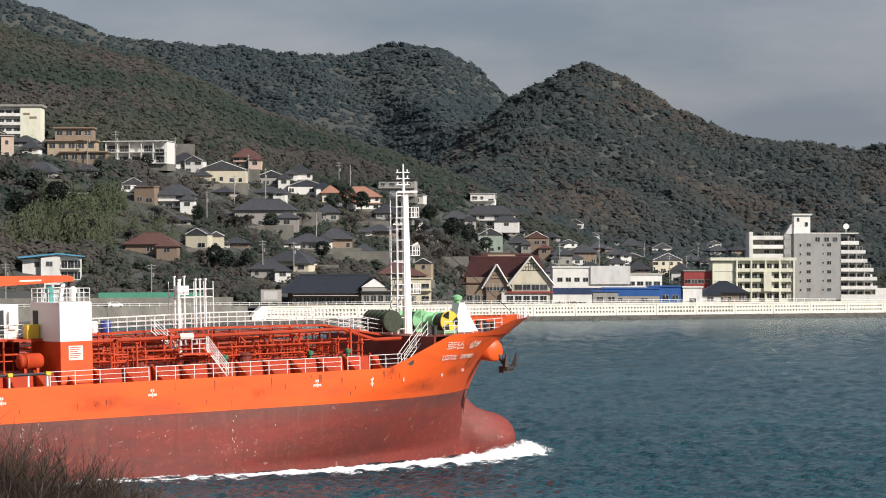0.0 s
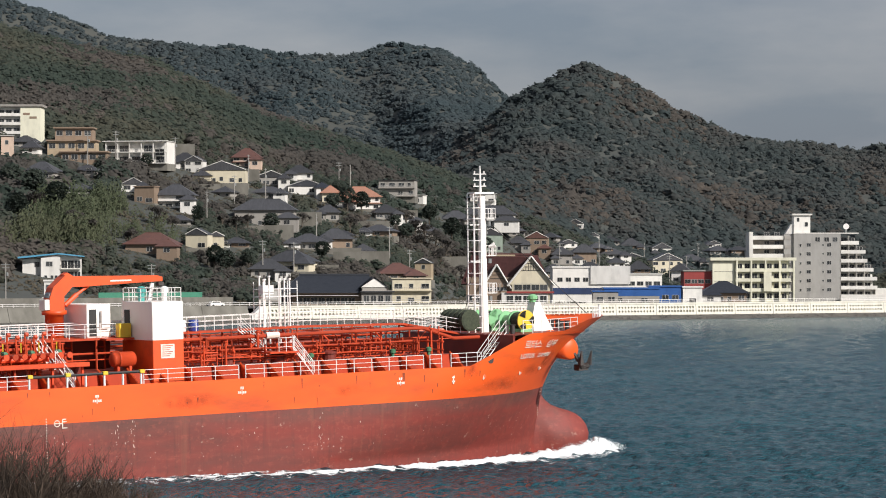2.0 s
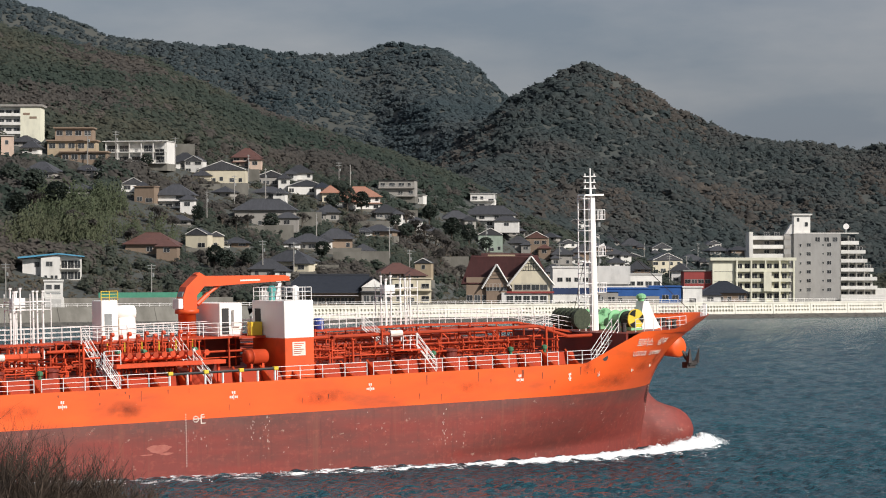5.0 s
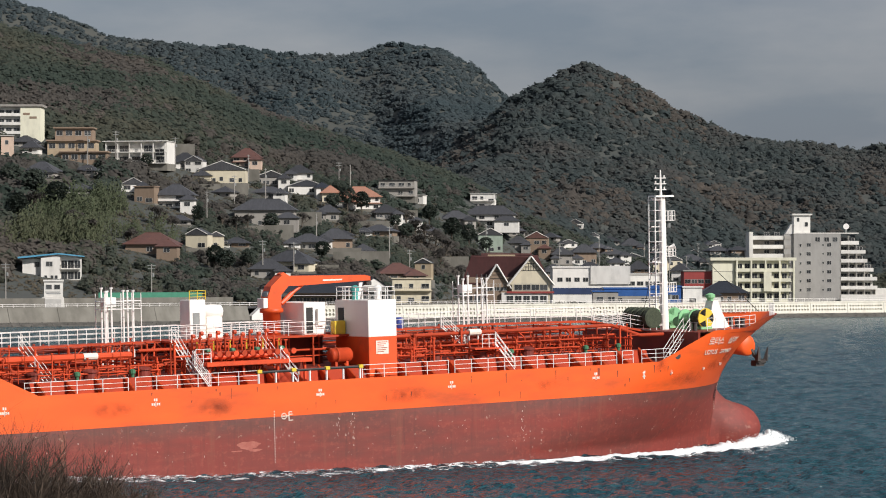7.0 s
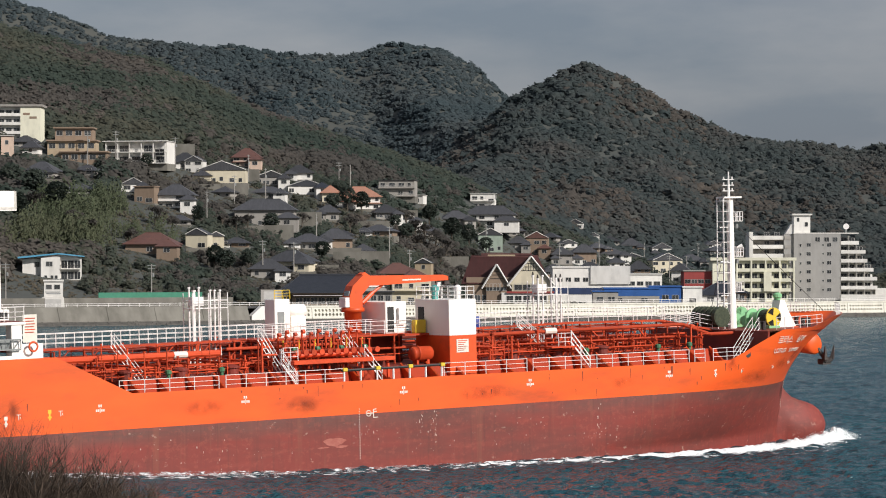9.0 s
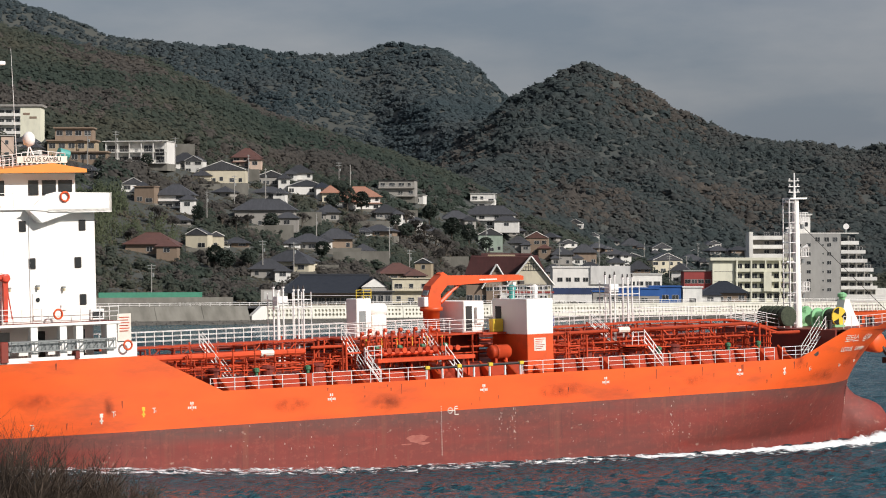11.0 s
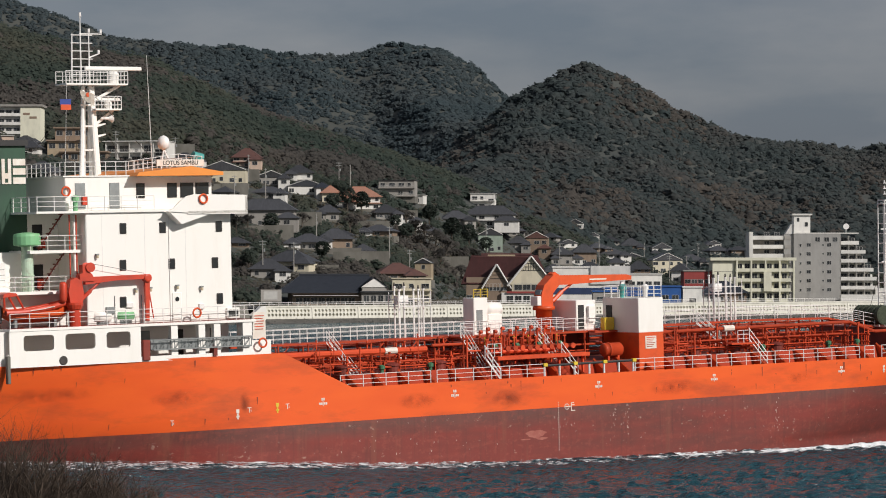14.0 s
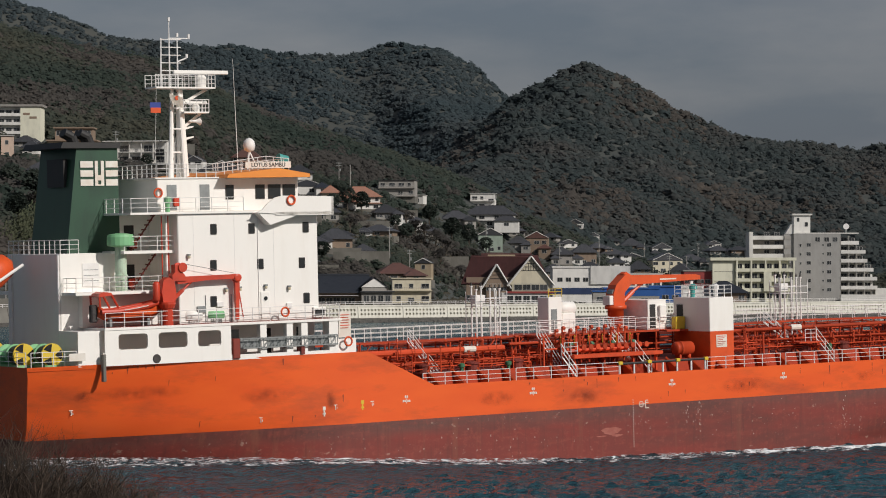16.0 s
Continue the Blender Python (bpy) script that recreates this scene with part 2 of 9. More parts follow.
LACE = lace("broken_foam")
THINLACE = lace("thin_broken_foam", 0.028)
SOIL = surface("scrub_ground", (0.066, 0.070, 0.063), (0.050, 0.057, 0.052), 0.08, 0.95, bump=0.6, bump_scale=0.5,
               stain=(0.084, 0.080, 0.067), stain_scale=0.03, stain_amount=0.4)
CONCRETE = surface("pale_concrete", (0.72, 0.70, 0.61), (0.62, 0.60, 0.52), 0.3, 0.85, bump=0.2, bump_scale=2.0,
                   stain=(0.36, 0.33, 0.27), stain_scale=0.25, stain_amount=0.3, stretch=(1, 1, 0.5))
OLDCONCRETE = surface("weathered_concrete", (0.21, 0.20, 0.172), (0.125, 0.118, 0.10), 0.35, 0.9, bump=0.3, bump_scale=1.5,
                      stain=(0.09, 0.085, 0.07), stain_scale=0.2, stain_amount=0.6, stretch=(1, 1, 0.5))
ROCK = surface("wet_rock", (0.13, 0.12, 0.105), (0.05, 0.048, 0.042), 0.6, 0.85, bump=1.0, bump_scale=1.2, island=0.35)
ASPHALT = surface("asphalt", (0.065, 0.065, 0.066), (0.045, 0.045, 0.046), 0.6, 0.9)
# Haze is put into the base colour: hills bluish and pale, ridge bluer still.
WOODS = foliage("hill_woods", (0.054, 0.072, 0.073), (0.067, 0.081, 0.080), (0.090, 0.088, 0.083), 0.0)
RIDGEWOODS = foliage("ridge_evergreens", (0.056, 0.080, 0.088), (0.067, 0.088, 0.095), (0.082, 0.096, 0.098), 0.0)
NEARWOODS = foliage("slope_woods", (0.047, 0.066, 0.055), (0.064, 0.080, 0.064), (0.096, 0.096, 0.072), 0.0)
BAREWOODS = foliage("bare_twig_crowns", (0.080, 0.077, 0.070), (0.096, 0.089, 0.080), (0.122, 0.106, 0.091), 0.0)
SCRUB = foliage("dry_scrub", (0.072, 0.074, 0.056), (0.104, 0.096, 0.072), (0.150, 0.126, 0.094), 0.0)
BAMBOO = foliage("bamboo_grove", (0.082, 0.106, 0.060), (0.104, 0.125, 0.074), (0.130, 0.136, 0.084), 0.0)
TWIG = surface("bare_twig_bark", (0.080, 0.055, 0.038), (0.036, 0.026, 0.019), 8.0, 0.9, island=0.35)
BARK = surface("tree_bark", (0.10, 0.08, 0.06), (0.06, 0.05, 0.04), 3.0, 0.9, bump=0.5)


# ---------------------------------------------------------------- mesh helpers
def mesh_of(name, bm, material, smooth=False):
    me = bpy.data.meshes.new(name)
    bm.normal_update()
    bm.to_mesh(me)
    bm.free()
    if smooth:
        for p in me.polygons:
            p.use_smooth = True
    for mt in (material if isinstance(material, (list, tuple)) else [material]):
        me.materials.append(mt)
    return me


def part(name, bm, material, parent=None, label="", smooth=False):
    me = mesh_of(name, bm, material, smooth)
    ob = new(name, me)
    if parent:
        ob.parent = parent
    if label:
        tagged(ob, label)
    return ob


def thing(name, label, category, m=None, group="", kind=""):
    ob = new(name)
    if m is not None:
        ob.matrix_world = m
    return tagged(ob, label, category, group, kind)


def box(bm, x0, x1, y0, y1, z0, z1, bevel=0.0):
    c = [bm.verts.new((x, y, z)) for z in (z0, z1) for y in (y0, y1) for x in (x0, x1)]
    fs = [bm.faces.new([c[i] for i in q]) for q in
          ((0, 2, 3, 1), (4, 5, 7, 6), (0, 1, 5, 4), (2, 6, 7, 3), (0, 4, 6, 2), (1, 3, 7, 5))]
    if bevel:
        es = list({e for f_ in fs for e in f_.edges})
        bmesh.ops.bevel(bm, geom=es, offset=bevel, segments=1, affect="EDGES", profile=0.5)
    return bm


def boxed(*a, bevel=0.0):
    return box(bmesh.new(), *a, bevel=bevel)


def tube(bm, p0, p1, r0, r1=None, n=6, caps=True):
    p0, p1 = Vector(p0), Vector(p1)
    r1 = r0 if r1 is None else r1
    d = p1 - p0
    if d.length < 1e-6:
        return bm
    q = d.to_track_quat("Z", "Y")
    ring = []
    for p, r in ((p0, r0), (p1, r1)):
        ring.append([bm.verts.new(p + q @ Vector((r * math.cos(2 * math.pi * k / n), r * math.sin(2 * math.pi * k / n), 0))) for k in range(n)])
    for k in range(n):
        bm.faces.new((ring[0][k], ring[0][(k + 1) % n], ring[1][(k + 1) % n], ring[1][k]))
    if caps and n > 2:
        bm.faces.new(ring[0][::-1])
        bm.faces.new(ring[1])
    return bm


def piping(bm, pts, r, n=8):
    for a, b in zip(pts, pts[1:]):
        tube(bm, a, b, r, n=n)
    return bm


def prism(bm, poly, y0, y1):
    """A plate of outline poly (x, z) from y0 to y1."""
    a = [bm.verts.new((x, y0, z)) for x, z in poly]
    b = [bm.verts.new((x, y1, z)) for x, z in poly]
    bm.faces.new(a)
    bm.faces.new(b[::-1])
    for k in range(len(poly)):
        j = (k + 1) % len(poly)
        bm.faces.new((a[j], a[k], b[k], b[j]))
    bmesh.ops.recalc_face_normals(bm, faces=bm.faces)
    return bm


def lathe(bm, profile, centre=(0, 0, 0), axis="z", n=16):
    """A turned body: profile rows of (radius, height)."""
    cx, cy, cz = centre
    rings = []
    for r, h in profile:
        ring = []
        for k in range(n):
            a = 2 * math.pi * k / n
            c, s = r * math.cos(a), r * math.sin(a)
            p = (c, s, h) if axis == "z" else ((h, c, s) if axis == "x" else (c, h, s))
            ring.append(bm.verts.new((cx + p[0], cy + p[1], cz + p[2])))
        rings.append(ring)
    for a, b in zip(rings, rings[1:]):
        for k in range(n):
            bm.faces.new((a[k], a[(k + 1) % n], b[(k + 1) % n], b[k]))
    bm.faces.new(rings[0][::-1])
    bm.faces.new(rings[-1])
    bmesh.ops.recalc_face_normals(bm, faces=bm.faces)
    return bm


def numbered_mesh(name, verts, faces, material, smooth=False):
    """A mesh from arrays: verts (n, 3), faces (m, 3)."""
    me = bpy.data.meshes.new(name)
    me.vertices.add(len(verts))
    me.vertices.foreach_set("co", np.asarray(verts, dtype=np.float32).ravel())
    k = faces.shape[1]
    me.loops.add(len(faces) * k)
    me.loops.foreach_set("vertex_index", np.asarray(faces, dtype=np.int32).ravel())
    me.polygons.add(len(faces))
    me.polygons.foreach_set("loop_start", np.arange(len(faces), dtype=np.int32) * k)
    me.polygons.foreach_set("loop_total", np.full(len(faces), k, dtype=np.int32))
    me.update(calc_edges=True)
    me.validate()
    if smooth:
        me.polygons.foreach_set("use_smooth", np.ones(len(faces), dtype=bool))
    me.materials.append(material)
    return me


# ---------------------------------------------------------------- the lie of the land
def shore(x):
    """The far shoreline, nearly parallel to the channel."""
    return 800.0 + 0.61 * x


def wobble(x, y):
    return (np.sin(x * 0.021 + 1.3) * np.cos(y * 0.017 + 0.4) + 0.6 * np.sin(x * 0.047 - y * 0.039 + 2.0)
            + 0.4 * np.sin(x * 0.09 + y * 0.07) + 0.3 * np.cos(x * 0.15 - y * 0.12 + 1.0))


NEAR_B = np.array([-0.40, -0.157, -0.135, -0.107, -0.089, -0.061, -0.037, -0.013, 0.009, 0.023, 0.043, 0.063, 0.09, 0.5])
NEAR_H = np.array([150, 121, 113, 106, 97, 81, 71, 61.5, 50.5, 41.5, 30, 18, 10, 6.0])
RIGHT_B = np.array([-0.4, -0.02, 0.008, 0.024, 0.032, 0.044, 0.051, 0.061, 0.073, 0.083, 0.092, 0.104, 0.12, 0.14, 0.147, 0.158, 0.20, 0.5])
RIGHT_H = np.array([40, 62, 100, 130, 140.5, 149, 151, 143.5, 132, 120.5, 113, 106.5, 101, 97, 95, 99.5, 104, 120])
FAR_B = np.array([-0.4, -0.22, -0.151, -0.135, -0.121, -0.107, -0.087, -0.063, -0.037, -0.027, -0.017, -0.001, 0.013, 0.023, 0.06, 0.5])
FAR_H = np.array([380, 300, 250, 235, 221, 215, 208, 208, 199.5, 205, 211, 209, 186, 160, 110, 90])


def ground(x, y):
    """Height of the land (arrays or numbers)."""
    x, y = np.asarray(x, dtype=float), np.asarray(y, dtype=float)
    s = x / np.maximum(y, 1.0)
    ys = shore(x)
    d = y - ys
    zn, zr, zf = np.interp(s, NEAR_B, NEAR_H), np.interp(s, RIGHT_B, RIGHT_H), np.interp(s, FAR_B, FAR_H)
    flat = np.clip((s + 0.02) / 0.05, 0, 1)            # the valley floor opens to the east
    y0 = ys + 45 + 260 * flat
    u = np.clip((y - y0) / np.maximum(1270 - y0, 30), 0, 1)
    near = 4.2 + (zn - 4.2) * (0.9 * u + 0.1 * u * u * (3 - 2 * u))
    dip = np.minimum(zn * 0.93, zr * 0.55)
    a = np.clip((y - 1270) / 160, 0, 1)
    b = np.clip((y - 1430) / 520, 0, 1)
    c = np.clip((y - 1950) / 120, 0, 1)
    e = np.clip((y - 2070) / 430, 0, 1)
    g = np.clip((y - 2500) / 1500, 0, 1)
    z = near + (dip - zn) * a
    z = z + (zr - dip) * (b * (0.75 + 0.25 * b))
    dip2 = np.minimum(zr * 0.94, zf * 0.85)
    z = z + (dip2 - zr) * c + (zf - dip2) * e - zf * 0.6 * g
    # spurs and gullies run down the faces of the hills and die out at the crests
    ys_ = x + 0.25 * y
    folds = np.sin(x * 0.061 + 1.6 * np.sin(y * 0.006) + 0.7) + 0.55 * np.sin(ys_ * 0.113 + 2.0) + 0.5 * np.sin(x * 0.027 - y * 0.009)
    z = z + folds * (3.2 * 4 * b * (1 - b) + 4.5 * 4 * e * (1 - e))
    hill = np.clip((y - y0 - 40) / 120, 0, 1)
    z = z + wobble(x, y) * (0.6 * hill + 1.6 * np.clip((y - 1300) / 300, 0, 1))
    z = np.where(d < 6.5, -6.0, z)
    # the near bank on which the camera stands
    bank = np.clip((y - 34) / 60, 0, 1)
    near_bank = 12.7 + 0.12 * wobble(x * 6, y * 6) - 20 * bank
    z = z + 3.2 * np.exp(-((x - 0.049 * y) / 34.0) ** 2 - ((y - 1950) / 140.0) ** 2)
    return np.where(y < 120, np.maximum(near_bank, -6.0), z)


def ground_z(x, y):
    return float(ground(x, y))


def land():
    bs = np.concatenate([np.linspace(-0.5, -0.17, 24), np.linspace(-0.168, 0.168, 200), np.linspace(0.17, 0.5, 24)])
    rows = np.concatenate([np.linspace(-60, 120, 60), np.linspace(140, 690, 12), np.linspace(700, 1320, 160), np.linspace(1326, 2520, 110), np.linspace(2600, 4800, 20)])
    S, Y = np.meshgrid(bs, rows)
    X = S * np.maximum(Y, 300)
    Z = ground(X, Y)
    v = np.stack([X, Y, Z], -1).reshape(-1, 3)
    nc = len(bs)
    i = (np.arange(len(rows) - 1)[:, None] * nc + np.arange(nc - 1)[None, :]).ravel()
    f_ = np.stack([i, i + 1, i + nc + 1, i + nc], -1)
    ob = new("ground", numbered_mesh("ground", v, f_, SOIL, True))
    tagged(ob, "brown scrub hillsides behind the far shore", "ground", kind="structure")


land()


def water_sheet():
    """One sheet of water; in the strait it carries wind chop and a longer swell."""
    rng = np.random.default_rng(21)
    ys, y = [170.0], 170.0
    while y < 930:
        y += 0.50 * (y / 190.0) ** 1.42
        ys.append(y)
    ys = np.array([-0.0 + 60.0, 110.0, 150.0, 165.0] + ys + [1000.0, 1600.0, 3000.0])
    bs = np.concatenate([np.linspace(-0.9, -0.27, 10), np.linspace(-0.26, 0.20, 430), np.linspace(0.21, 0.9, 10)])
    S, Y = np.meshgrid(bs, ys)
    X = S * np.maximum(Y, 170.0)
    gap = np.maximum(0.50 * (np.maximum(Y, 170) / 190.0) ** 1.42, 0.46 / 430 * np.maximum(Y, 170))
    Z = np.zeros_like(X)
    for k in range(64):
        lam = 1.1 * (5.5 / 1.1) ** rng.uniform(0, 1)
        th = radians(235) + rng.normal(0, 0.6)
        amp = 0.021 * lam ** 0.30 * rng.uniform(0.6, 1.4)
        fade = np.clip((lam / gap - 0.7) / 1.3, 0, 1)
        ph = (X * math.cos(th) + Y * math.sin(th)) * 2 * math.pi / lam + rng.uniform(0, 6.28)
        group = 0.55 + 0.45 * np.sin(X * rng.uniform(-0.05, 0.05) + Y * rng.uniform(-0.05, 0.05) + rng.uniform(0, 6.28))
        Z += amp * fade * group * np.sin(ph)
    inner = (Y > 172) & (Y < 925)
    Z = np.where(inner, Z, 0.0)
    v = np.stack([X, Y, Z], -1).reshape(-1, 3)
    nc = len(bs)
    i = (np.arange(len(ys) - 1)[:, None] * nc + np.arange(nc - 1)[None, :]).ravel()
    f_ = np.stack([i, i + 1, i + nc + 1, i + nc], -1)
    ob = new("water", numbered_mesh("water", v, f_, WATER, True))
    return tagged(ob, "ruffled dark blue-green strait water", "water", kind="structure")


water = water_sheet()



# ---------------------------------------------------------------- the tanker
# Own axes: x forward, y to port, z up; z = 0 is the waterline amidships.
HALF = 8.2
SHIP_HEAD, SHIP_TRIM = 33.743, 1.518
SHIP_START, SHIP_SPEED = (-35.925, 207.945, 0.0), (3.15, 2.079)

ship = thing("tanker_ship", "orange and red chemical tanker under way with white superstructure aft", "ship")


def stem(w):
    return float(np.interp(w, [-2, 2.4, 3.2, 4.35, 5.75, 7.0, 7.9, 9.0, 10.2], [45.0, 45.5, 45.55, 45.85, 46.6, 47.5, 48.3, 49.8, 51.7]))


def half_breadth(u, w):
    us = stem(w)
    u0 = 15 + 1.9 * max(w, 0)
    k = 1.0
    if u > u0:
        t = min((u - u0) / (us - u0), 1.0)
        n = 2.1 + 0.24 * max(w, 0)
        k = 1 - t ** n
    if u < -32:
        t = (-32 - u) / 26.0
        low = 1 - 0.74 * t ** 1.25
        high = 1 - 0.10 * t ** 2
        m = min(max((w + 0.5) / 10.0, 0), 1)
        k *= low + (high - low) * m
        if w < 5:
            k *= 1 - 0.5 * t * min((5 - w) / 5, 1.0)
    return HALF * max(k, 0.0)


def hull_top(u):
    return float(np.interp(u, [-58, -29.6, -23.5, 33.0, 35.0, 39.0, 43.0, 45.8, 51.7], [9.85, 9.85, 6.95, 6.85, 7.6, 9.2, 9.25, 10.1, 10.25]))


def stern_rake(u, w):
    """The transom leans: its foot stands forward of its head."""
    return u + max(0.0, 9.85 - w) * 0.2 * min(max((-46 - u) / 12, 0.0), 1.0)


def hull_shell(name, rows_of, material, label):
    """A shell of both sides between the heights that rows_of(u) gives, closed at the stem and the transom."""
    us = sorted({*np.linspace(-58, -30, 15), -29.6, -26.5, -23.5, *np.linspace(-20, 12, 9), *np.linspace(14, 29, 16), *np.linspace(30, 51.7, 64)})
    bm = bmesh.new()
    grid = {}
    for side in (-1, 1):
        for i, u in enumerate(us):
            ws = rows_of(u)
            for j, w in enumerate(ws):
                uu = u
                if u > 30:
                    uu = 30 + (u - 30) * (stem(w) - 30) / (51.7 - 30)
                    w = rows_of(uu)[j]
                    uu = 30 + (u - 30) * (stem(w) - 30) / (51.7 - 30)
                grid[side, i, j] = bm.verts.new((stern_rake(uu, w), side * half_breadth(uu, w), w))
        for i in range(len(us) - 1):
            for j in range(len(rows_of(0)) - 1):
                q = [grid[side, i, j], grid[side, i + 1, j], grid[side, i + 1, j + 1], grid[side, i, j + 1]]
                bm.faces.new(q if side < 0 else q[::-1])
    bmesh.ops.remove_doubles(bm, verts=bm.verts, dist=0.003)
    bmesh.ops.recalc_face_normals(bm, faces=bm.faces)
    ob = part(name, bm, material, ship, label, smooth=True)
    tb = bmesh.new()
    ws = rows_of(us[0])
    rows = [[tb.verts.new((stern_rake(us[0], w), side * half_breadth(us[0], w), w)) for side in (1, -1)] for w in ws]
    for p, q in zip(rows, rows[1:]):
        tb.faces.new((p[0], p[1], q[1], q[0]))
    bmesh.ops.recalc_face_normals(tb, faces=tb.faces)
    part("transom", tb, material, ob)
    return ob


BAND = 4.35
hull_shell("hull_side", lambda u: [BAND + (hull_top(u) - BAND) * k / 7 for k in range(8)], ORANGE, "bright orange painted hull side with faint rust streaks")
hull_shell("hull_bottom", lambda u: [-2.0 + 6.35 * k / 24 for k in range(25)], BOTTOM, "dull red antifouling paint with weathered scuffed band")


def bulb():
    bm = bmesh.new()
    n, rings = 24, []
    prof = [(42.0, 4.6, 0.3), (44.4, 4.5, 0.45), (45.2, 4.2, 0.55), (45.6, 3.7, 0.72), (46.0, 3.2, 0.9), (46.6, 2.75, 1.05), (47.4, 2.45, 1.14), (48.3, 2.2, 1.12),
            (49.1, 1.9, 1.0), (49.7, 1.5, 0.8), (50.1, 1.05, 0.55), (50.3, 0.65, 0.3), (50.38, 0.35, 0.05)]
    for u, top, half in prof:
        foot = -2.2 + max(0, u - 48.5) ** 2 * 0.6
        c, r = (top + foot) / 2, max((top - foot) / 2, 0.05)
        ring = []
        for k in range(n):
            a = 2 * math.pi * k / n
            sn = math.sin(a)
            pinch = 1.0 if sn < 0.0 else 1.0 - (0.75 if u < 46.8 else 0.4) * sn
            ring.append(bm.verts.new((u, half * math.cos(a) * pinch, c + r * sn)))
        rings.append(ring)
    for a, b in zip(rings, rings[1:]):
        for k in range(n):
            bm.faces.new((a[k], a[(k + 1) % n], b[(k + 1) % n], b[k]))
    bm.faces.new(rings[-1])
    bmesh.ops.recalc_face_normals(bm, faces=bm.faces)
    part("bulbous_bow", bm, BOTTOM, ship, "red bulbous bow breaking the surface", smooth=True)


bulb()


def deck(name, u0, u1, w, inset, material, steps=24):
    bm = bmesh.new()
    prev = None
    for k in range(steps + 1):
        u = u0 + (u1 - u0) * k / steps
        h = max(half_breadth(u, w) - inset, 0.02)
        row = [bm.verts.new((u, -h, w)), bm.verts.new((u, h, w)), bm.verts.new((u, -h, w - 0.15)), bm.verts.new((u, h, w - 0.15))]
        if prev:
            bm.faces.new((prev[0], row[0], row[1], prev[1]))
            bm.faces.new((prev[3], row[3], row[2], prev[2]))
        prev = row
    part(name, bm, material, ship)


deck("poop_deck", -57.95, -30.0, 9.7, 0.03, DECKRED)
deck("main_deck", -30.5, 38.0, 6.7, 0.03, DECKRED, 40)
deck("forecastle_deck", 37.2, 50.6, 9.1, 0.03, DECKRED)
# bulkheads that close the raised decks
part("poop_front", boxed(-30.1, -29.9, -8.0, 8.0, 6.6, 9.7), DECKRED, ship)
b = bmesh.new()
for w0, w1 in ((6.6, 7.4), (7.4, 8.2), (8.2, 9.1)):
    y0, y1 = half_breadth(37.3, w0) - 0.04, half_breadth(37.3, w1) - 0.04
    q = [b.verts.new(p) for p in ((37.2, -y0, w0), (37.2, y0, w0), (37.2, y1, w1), (37.2, -y1, w1))]
    q2 = [b.verts.new((37.4, v.co.y, v.co.z)) for v in q]
    b.faces.new(q[::-1])
    b.faces.new(q2)
    for k in range(4):
        b.faces.new((q[k], q[(k + 1) % 4], q2[(k + 1) % 4], q2[k]))
part("forecastle_break", b, DECKRED, ship)

POST = {}


def railing(name, pts, h=1.05, bars=3, step=1.6, r=0.026, parent=None, material=None, label=""):
    """A run of rail on the line pts (x, y, z): one mesh of bars, and each post an object."""
    material = material or RAILWHITE
    pts = [Vector(p) for p in pts]
    ob = new(name)
    ob.parent = parent or ship
    if label:
        tagged(ob, label)
    for k in range(1, bars + 1):
        up = Vector((0, 0, h * k / bars))
        part("rail_bar", piping(bmesh.new(), [p + up for p in pts], r if k == bars else r * 0.8, n=5), material, ob)
    key = (round(h, 2), material.name)
    if key not in POST:
        POST[key] = mesh_of("post", tube(bmesh.new(), (0, 0, 0), (0, 0, h), 0.034, n=5), material)
    for a, b in zip(pts, pts[1:]):
        n = max(1, round((b - a).length / step))
        for i in range(n + (b is pts[-1])):
            p = new("post", POST[key])
            p.parent = ob
            p.location = a + (b - a) * i / n
    return ob


def stairway(a, b, width=0.7, rail=True, material=None, treads=9):
    """A steep ship's ladder from a (foot) to b (head), treads across y or x."""
    material = material or RAILWHITE
    a, b = Vector(a), Vector(b)
    d = b - a
    side = Vector((-d.y, d.x, 0)).normalized() * width / 2
    bm = bmesh.new()
    for s in (-1, 1):
        tube(bm, a + side * s, b + side * s, 0.042, n=4)
        if rail:
            up = Vector((0, 0, 0.95))
            tube(bm, a + side * s + up * 0.9, b + side * s + up, 0.027, n=5)
            tube(bm, a + side * s + up * 0.45, b + side * s + up * 0.5, 0.025, n=5)
            for q in (0.02, 0.5, 0.98):
                p = a + d * q + side * s
                tube(bm, p, p + up, 0.03, n=5)
    for k in range(1, treads):
        p = a + d * k / treads
        tube(bm, p - side, p + side, 0.03, n=4)
    part("stairway", bm, material, ship, "white ship's ladder with handrails")


# deck-edge rails, starboard and port
for side in (-1, 1):
    e = lambda u, w=6.85: (u, side * (half_breadth(u, w) - 0.12), w)
    for u0, u1 in ((-24.5, -16.2), (-15.6, -5.2), (4.0, 12.0), (12.6, 28.6), (31.2, 34.2)):
        railing("deck_railing", [e(u0), e((u0 + u1) / 2), e(u1)], step=1.75)
    railing("deck_railing", [e(29.2), e(30.3)], step=1.1)
    f9 = lambda u: (u, side * (half_breadth(u, 9.1) - 0.15), 9.2)
    railing("forecastle_railing", [f9(38.3), f9(40.3), f9(42.3), f9(44.0), f9(45.3)], step=1.3)
    f10 = lambda u: (u, side * (half_breadth(u, 10.1) - 0.12), 10.15)
    railing("bow_railing", [f10(46.5), f10(48), f10(49.6), f10(50.8)], h=0.9, step=0.5)
    p9 = lambda u: (u, side * (half_breadth(u, 9.8) - 0.15), 9.85)
    railing("poop_railing", [p9(-57.6), p9(-55), p9(-52.2)], step=1.0)
